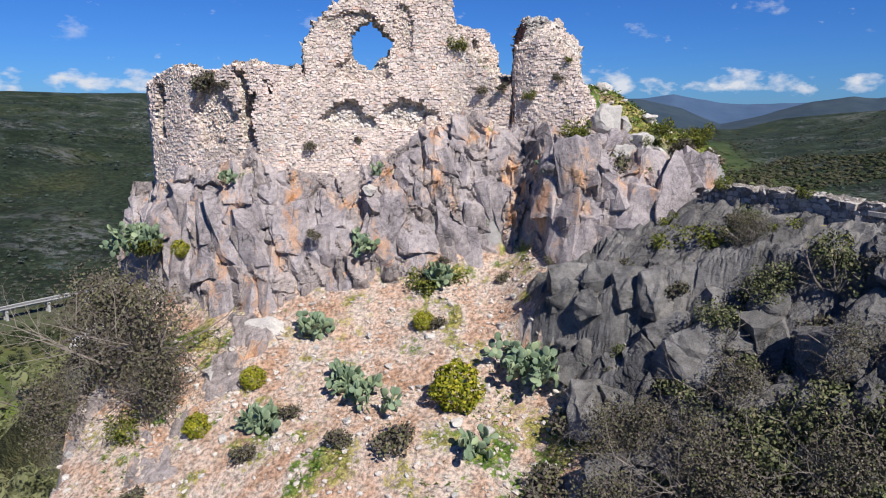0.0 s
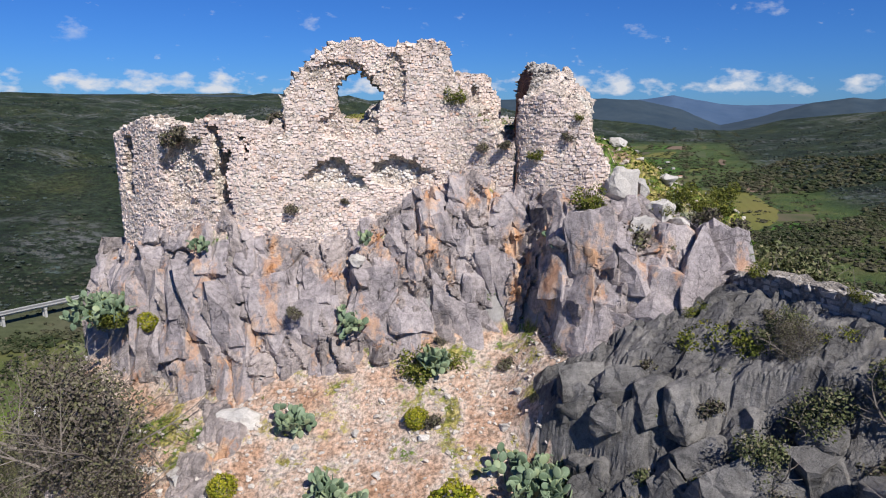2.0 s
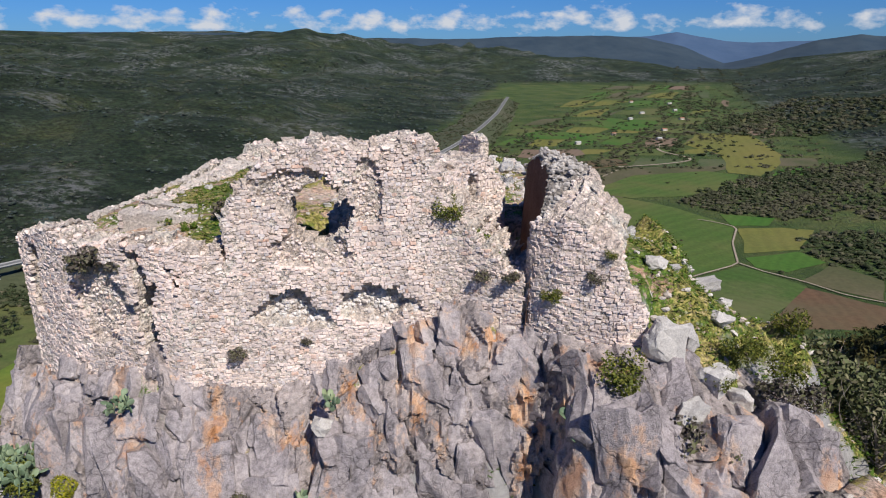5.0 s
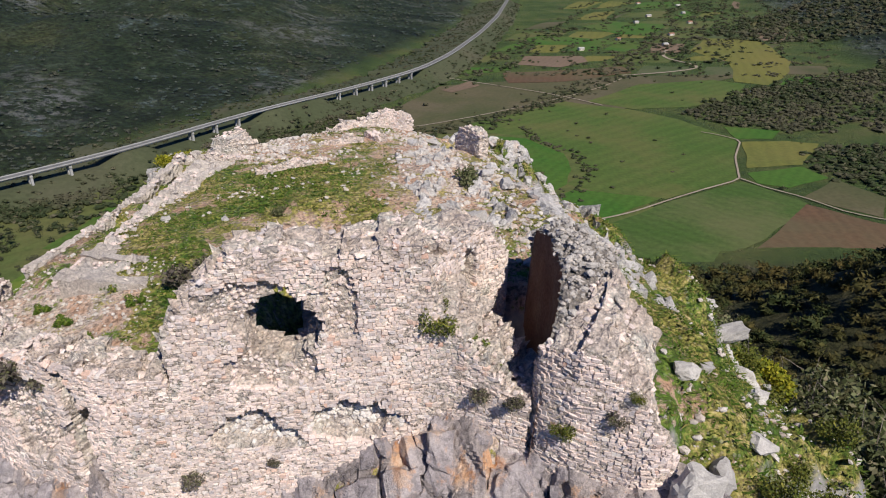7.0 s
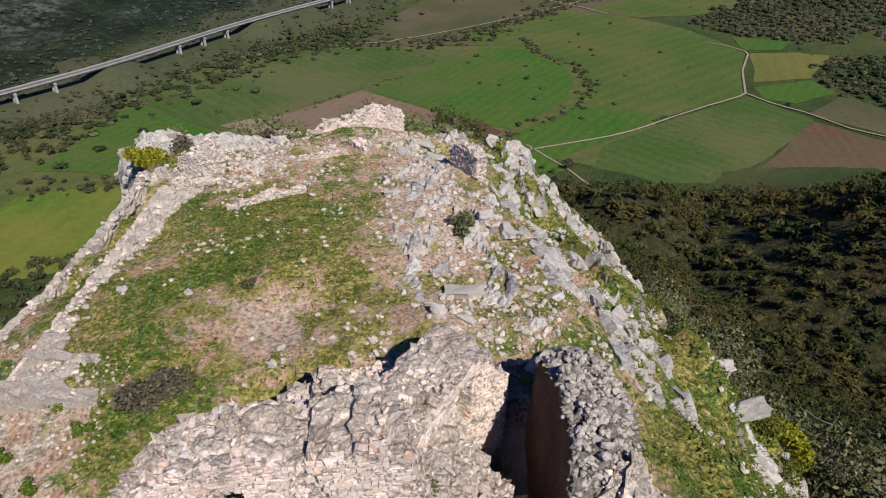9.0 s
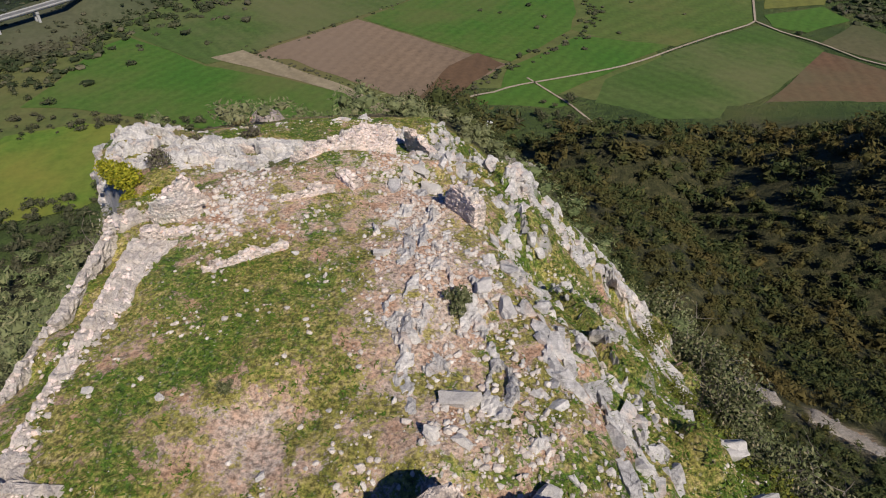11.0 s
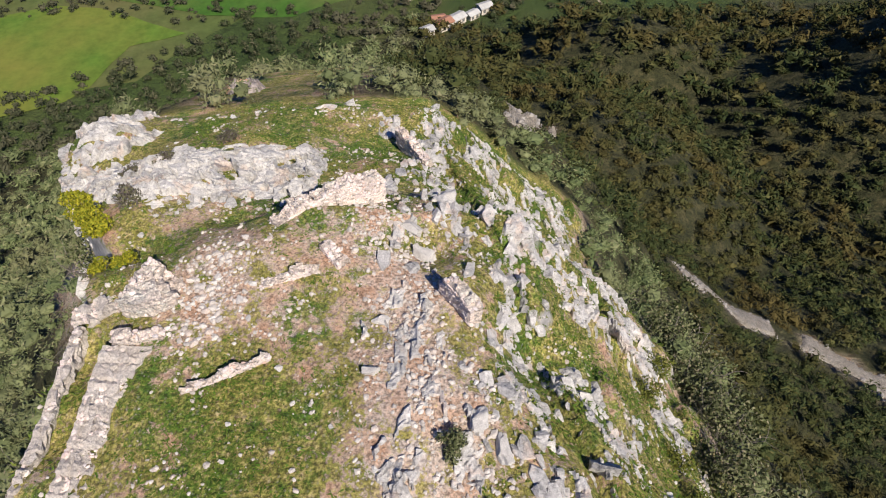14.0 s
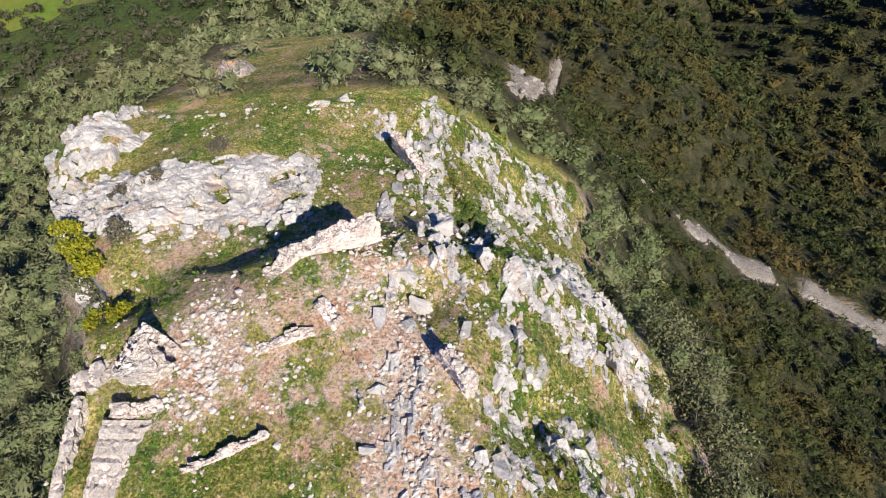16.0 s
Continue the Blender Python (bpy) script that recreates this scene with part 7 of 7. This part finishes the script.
def pier_mesh():
    bm = bmesh.new()
    for dx in (-1.6, 1.6):
        bmesh.ops.create_cube(bm, size=1, matrix=Matrix.Translation((dx, 0, 5.2)) @ Matrix.Diagonal((1.5, 1.3, 10.6, 1)))
    bmesh.ops.create_cube(bm, size=1, matrix=Matrix.Translation((0, 0, 10.2)) @ Matrix.Diagonal((5.4, 1.5, 1.2, 1)))
    bmesh.ops.bevel(bm, geom=bm.edges[:], offset=0.12, segments=1, affect="EDGES")
    me = bpy.data.meshes.new("pier")
    bm.to_mesh(me)
    bm.free()
    me.materials.append(CONCRETE)
    return me


pier = pier_mesh()
SPANS = ((-400, 380), (424, 484), (557, 655))           # stretches of y that stand on piers
s = 0.0
while s < vp.length - 420:
    x, y = vp.at(s)
    if any(lo < y < hi for lo, hi in SPANS):
        nx, ny = vp.normal(s)
        part("pier", pier, viaduct, at=Matrix.Translation((x, y, FLOOR + 0.2)) @ Matrix.Rotation(math.atan2(ny, nx), 4, "Z"))
    s += 21.0


bank_trees = []


def bank(y0, y1, label, high=11.4):
    """An earth bank that carries the road, with scrubby sloping sides."""
    m = (vy > y0) & (vy < y1)
    x, y = vx[m], vy[m]
    dx, dy = np.gradient(x), np.gradient(y)
    d = np.hypot(dx, dy)
    nx, ny = dy / d, -dx / d
    end = np.minimum(np.arange(len(x)), np.arange(len(x))[::-1]) / 3.0
    h = high * np.clip(end, 0.2, 1)
    rows = []
    for off, k in ((-60, 0.35), (-26, 0.85), (-7, 0.98), (-3.2, 1.0), (3.2, 1.0), (6, 0.9), (16, 0.45), (27, -0.05)):
        wob = 1.0 + 0.25 * fbm(x / 15, y / 15 + off, 8, 3) * (abs(off) > 8)
        rows.append(np.stack([x + nx * off * wob, y + ny * off * wob, FLOOR + h * k * (0.75 + 0.25 * wob) - 0.2], -1))
    P = np.array(rows)
    for _ in range(int(len(x) * 18)):
        i, j, q = rng.integers(0, len(x)), rng.choice([0, 1, 5, 6], p=[.35, .25, .15, .25]), rng.random()
        p = P[j, i] * (1 - q) + P[j + 1, i] * q
        if p[2] > FLOOR + 0.6:
            bank_trees.append(p + np.array([rng.normal(0, 2), rng.normal(0, 2), -0.3]))
    thing("embankment", label, "embankment", mesh_of("embankment", P.reshape(-1, 3), grid_faces(*P.shape[:2])[:, ::-1], EARTH, True), kind="structure")


bank(250, 700, "scrubby hill foot below the viaduct", 5.6)
bank(372, 432, "scrubby earth bank under the road")
bank(476, 565, "scrubby earth bank under the road")
bank(648, 1500, "scrubby earth bank under the far road")

# farm buildings below the ridge
ROOF = crop_material("tile_roof", (0.34, 0.17, 0.11), (0.27, 0.14, 0.10))
METAL = crop_material("pale_sheet_roof", (0.46, 0.45, 0.43), (0.36, 0.36, 0.35))
WALLS = crop_material("plastered_wall", (0.62, 0.56, 0.48), (0.55, 0.49, 0.42))


def farm(x, y, w, d, h, turn, roof, label):
    ob = thing("farm_building", label, "building", at=Matrix.Translation((x, y, float(height(x, y)) + 0.3)) @ Matrix.Rotation(turn, 4, "Z"), group="farm buildings")
    bm = bmesh.new()
    bmesh.ops.create_cube(bm, size=1, matrix=Matrix.Translation((0, 0, h / 2)) @ Matrix.Diagonal((w, d, h, 1)))
    me = bpy.data.meshes.new("wall")
    bm.to_mesh(me)
    bm.free()
    me.materials.append(WALLS)
    part("wall", me, ob)
    e, r = 0.4, 0.22 * d
    v = [(-w / 2 - e, -d / 2 - e, h), (w / 2 + e, -d / 2 - e, h), (w / 2 + e, 0, h + r), (-w / 2 - e, 0, h + r), (w / 2 + e, d / 2 + e, h), (-w / 2 - e, d / 2 + e, h)]
    v += [(a, b, c - 0.25) for a, b, c in v]
    part("roof", mesh_of("roof", v, [np.array([(0, 1, 2, 3), (3, 2, 4, 5), (6, 9, 8, 7), (9, 11, 10, 8), (0, 6, 7, 1), (5, 4, 10, 11)]), np.array([(0, 3, 9), (0, 9, 6), (3, 5, 11), (3, 11, 9)])], roof), ob)
    for sx in (-0.25, 0.25):
        bm = bmesh.new()
        bmesh.ops.create_cube(bm, size=1, matrix=Matrix.Translation((sx * w, -d / 2 - 0.03, h * 0.5)) @ Matrix.Diagonal((1.1, 0.1, 1.2, 1)))
        me = bpy.data.meshes.new("window")
        bm.to_mesh(me)
        bm.free()
        me.materials.append(ASPHALT)
        part("window", me, ob, "dark window opening")


farm(-1, 236, 4, 3.4, 2.4, 0.6, METAL, "small farm shed with a pale sheet roof")
farm(5, 241, 6, 4.4, 2.8, 0.7, ROOF, "farmhouse with a red tiled roof")
farm(10, 246, 6, 4, 2.6, 0.7, METAL, "long farm shed with a pale sheet roof")
farm(16, 250, 4.5, 3.2, 2.2, 0.7, METAL, "farm shed with a pale sheet roof")
farm(3, 245, 5, 4, 2.6, 0.2, ROOF, "small farm outbuilding with a red roof")
farm(21, 255, 5, 4, 2.6, 0.5, METAL, "small white shed beside the wood")
for x, y, w in ((300, 900, 12), (340, 1000, 14), (250, 950, 10), (420, 1150, 14), (380, 1250, 16), (460, 1300, 12), (330, 1150, 12), (180, 860, 12), (500, 1450, 16), (430, 1500, 14)):
    farm(x, y, w * 0.6, 5, 3, 0.4, ROOF if w % 4 else METAL, "distant farmhouse among fields")

# hedges, stream woods and lone trees
tx, ty, ts = [], [], []


def hedge(pts, step_m, spread, lo, hi):
    p = Path(pts)
    n = int(p.length / step_m)
    s = rng.uniform(0, p.length, n)
    x, y = p.at(s)
    tx.extend(x + rng.normal(0, spread, n))
    ty.extend(y + rng.normal(0, spread, n))
    ts.extend(rng.uniform(lo, hi, n))


hedge([(-190, 262), (-150, 266), (-105, 263), (-60, 255), (-30, 257), (0, 265)], 1.35, 4.5, 1.4, 3.4)
hedge([(-5, 262), (0, 275), (-5, 282)], 1.35, 5, 2, 4)
hedge([(-60, 470), (20, 482), (80, 560), (130, 640), (190, 690)], 2.025, 7, 1.8, 3.6)
hedge([(-300, 240), (-200, 330), (-150, 400), (-95, 470), (-60, 520)], 0.7, 16, 2.0, 4.4)
hedge([(-240, 300), (-170, 400), (-120, 460), (-30, 560)], 1.0, 12, 2.0, 4.0)
hedge([(-330, 200), (-230, 260), (-195, 290), (-190, 370)], 1.62, 12, 2.2, 4.6)
hedge([(10, 250), (30, 262), (60, 262), (100, 240), (150, 232), (240, 240)], 1.35, 8, 2.0, 4.0)
hedge([(330, 600), (440, 640), (520, 720)], 1.35, 16, 3, 5)
hedge([(120, 690), (200, 740), (280, 860), (330, 1000)], 3.375, 14, 2.5, 5)
hedge([(-20, 640), (60, 740), (120, 900), (200, 1100)], 3.375, 22, 2.5, 5)
hedge([(260, 760), (350, 990), (480, 1300), (640, 1800)], 5.4, 40, 3, 6)
hedge([(400, 900), (470, 1100), (600, 1500)], 5.4, 40, 3, 6)
for line in borders:
    hedge(line, 7.0, 3.5, 2.0, 4.2)


def grove(pts, gap, lo, hi):
    """A close wood over a plan polygon."""
    P = np.array(pts, float)
    X, Y = np.meshgrid(np.arange(P[:, 0].min(), P[:, 0].max(), gap), np.arange(P[:, 1].min(), P[:, 1].max(), gap))
    X, Y = (X + rng.uniform(-0.5, 0.5, X.shape) * gap).ravel(), (Y + rng.uniform(-0.5, 0.5, X.shape) * gap).ravel()
    inside = np.zeros(len(X), bool)
    for (x0, y0), (x1, y1) in zip(P, np.roll(P, -1, axis=0)):
        inside ^= ((y0 > Y) != (y1 > Y)) & (X < (x1 - x0) * (Y - y0) / (y1 - y0 + 1e-9) + x0)
    tx.extend(X[inside])
    ty.extend(Y[inside])
    ts.extend(rng.uniform(lo, hi, inside.sum()))


grove([(196, 537), (289, 624), (345, 650), (312, 519), (293, 477), (256, 479), (214, 500)], 5.0, 3.0, 4.6)
grove([(245, 429), (275, 444), (310, 440), (305, 380), (250, 350), (239, 368), (232, 399)], 4.6, 2.8, 4.4)
grove([(397, 992), (543, 1203), (777, 1448), (899, 1315), (659, 958), (542, 927), (437, 927)], 13, 5.5, 9.0)
grove([(290, 610), (358, 678), (428, 695), (550, 795), (430, 617), (362, 566), (330, 545)], 6.5, 3.4, 5.4)
grove([(300, 530), (420, 600), (520, 640), (540, 560), (400, 480), (330, 470)], 7.0, 3.4, 5.4)
grove([(-246, 318), (-205, 345), (-192, 330), (-235, 300)], 4.2, 3.0, 4.6)
hedge([(-177, 395), (-139, 446), (-68, 478), (12, 489), (56, 527), (110, 593), (160, 640)], 1.5, 5, 1.6, 3.4)
hedge([(65, 489), (71, 449), (90, 425), (92, 388), (78, 356), (56, 337), (36, 320), (12, 292), (0, 272)], 1.6, 2.4, 1.2, 2.6)
hedge([(-97, 330), (-82, 347), (-43, 385), (-20, 408)], 4.0, 1.5, 0.9, 1.8)
hedge([(-98, 343), (-72, 324), (-43, 303), (-10, 276)], 1.6, 1.2, 0.8, 1.5)
# scrub between the foot of the ridge and the first fields
SX, SY = np.meshgrid(np.arange(-210, 0, 4.6), np.arange(70, 262, 4.6))
SX, SY = SX + rng.uniform(-2, 2, SX.shape), SY + rng.uniform(-2, 2, SX.shape)
ok = (height(SX, SY) < FLOOR + 6) & (SY < np.interp(SX, [-146, -87, -60, 0], [203, 238, 250, 258]))
tx.extend(SX[ok])
ty.extend(SY[ok])
ts.extend(rng.uniform(2.0, 4.2, ok.sum()))
for _ in range(60):
    tx.append(rng.uniform(-40, 260))
    ty.append(rng.uniform(300, 700))
    ts.append(rng.uniform(1.2, 2.8))
tx, ty, ts = np.array(tx), np.array(ty), np.array(ts)
zz_of = height(tx, ty)
ok = zz_of < FLOOR + 40
tx, ty, ts, zz_of = tx[ok], ty[ok], ts[ok], zz_of[ok]
TREELEAF = leaf_material("valley_tree_leaf", [(0, (0.022, 0.032, 0.014)), (0.5, (0.040, 0.052, 0.023)), (0.85, (0.07, 0.076, 0.038)), (1, (0.12, 0.108, 0.07))], (0.02, (0.09, 0.082, 0.054)))
wood("valley_trees", "hedges, stream woods and lone trees in the valley", list(zip(tx, ty)), ts * 1.1, np.where(ty < 300, 2, 3), TREELEAF)


# leaf greens shifted towards blue, standing in for the haze over the valley
HAZED_HILL_LEAF = leaf_material("hazed_hill_scrub_leaf", [(0, (0.034, 0.050, 0.046)), (0.5, (0.053, 0.072, 0.064)), (1, (0.088, 0.10, 0.076))], (0.01, (0.066, 0.066, 0.045)))


def hill_scrub():
    """Clumps of evergreen scrub on the hillsides across the valley."""
    global zz_of
    gen = np.random.default_rng(91)
    n = 19000
    b, d = gen.uniform(-0.95, 0.95, n), 330 + 2000 * gen.random(n) ** 1.5
    x, y = b * d, d
    z = height(x, y)
    ok = (z > FLOOR + 3) & (fbm(x / 90, y / 90, 35, 3) + 0.5 * gen.random(n) > 0.12)
    x, y, zz_of, d = x[ok], y[ok], z[ok], d[ok]
    wood("hill_scrub", "dark evergreen scrub on the hills across the valley, haze tint in its colour", list(zip(x, y)), gen.uniform(0.5, 1.0, len(x)) * np.interp(d, [300, 800, 2300], [2.7, 4.8, 9]), np.full(len(x), 3), HAZED_HILL_LEAF)


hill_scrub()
bank_trees = np.array(bank_trees)
zz_of = bank_trees[:, 2]
wood("bank_scrub", "grey-green scrub on the banks beside the viaduct", list(bank_trees[:, :2]), rng.uniform(1.2, 3.2, len(bank_trees)), np.full(len(bank_trees), 3), TREELEAF)
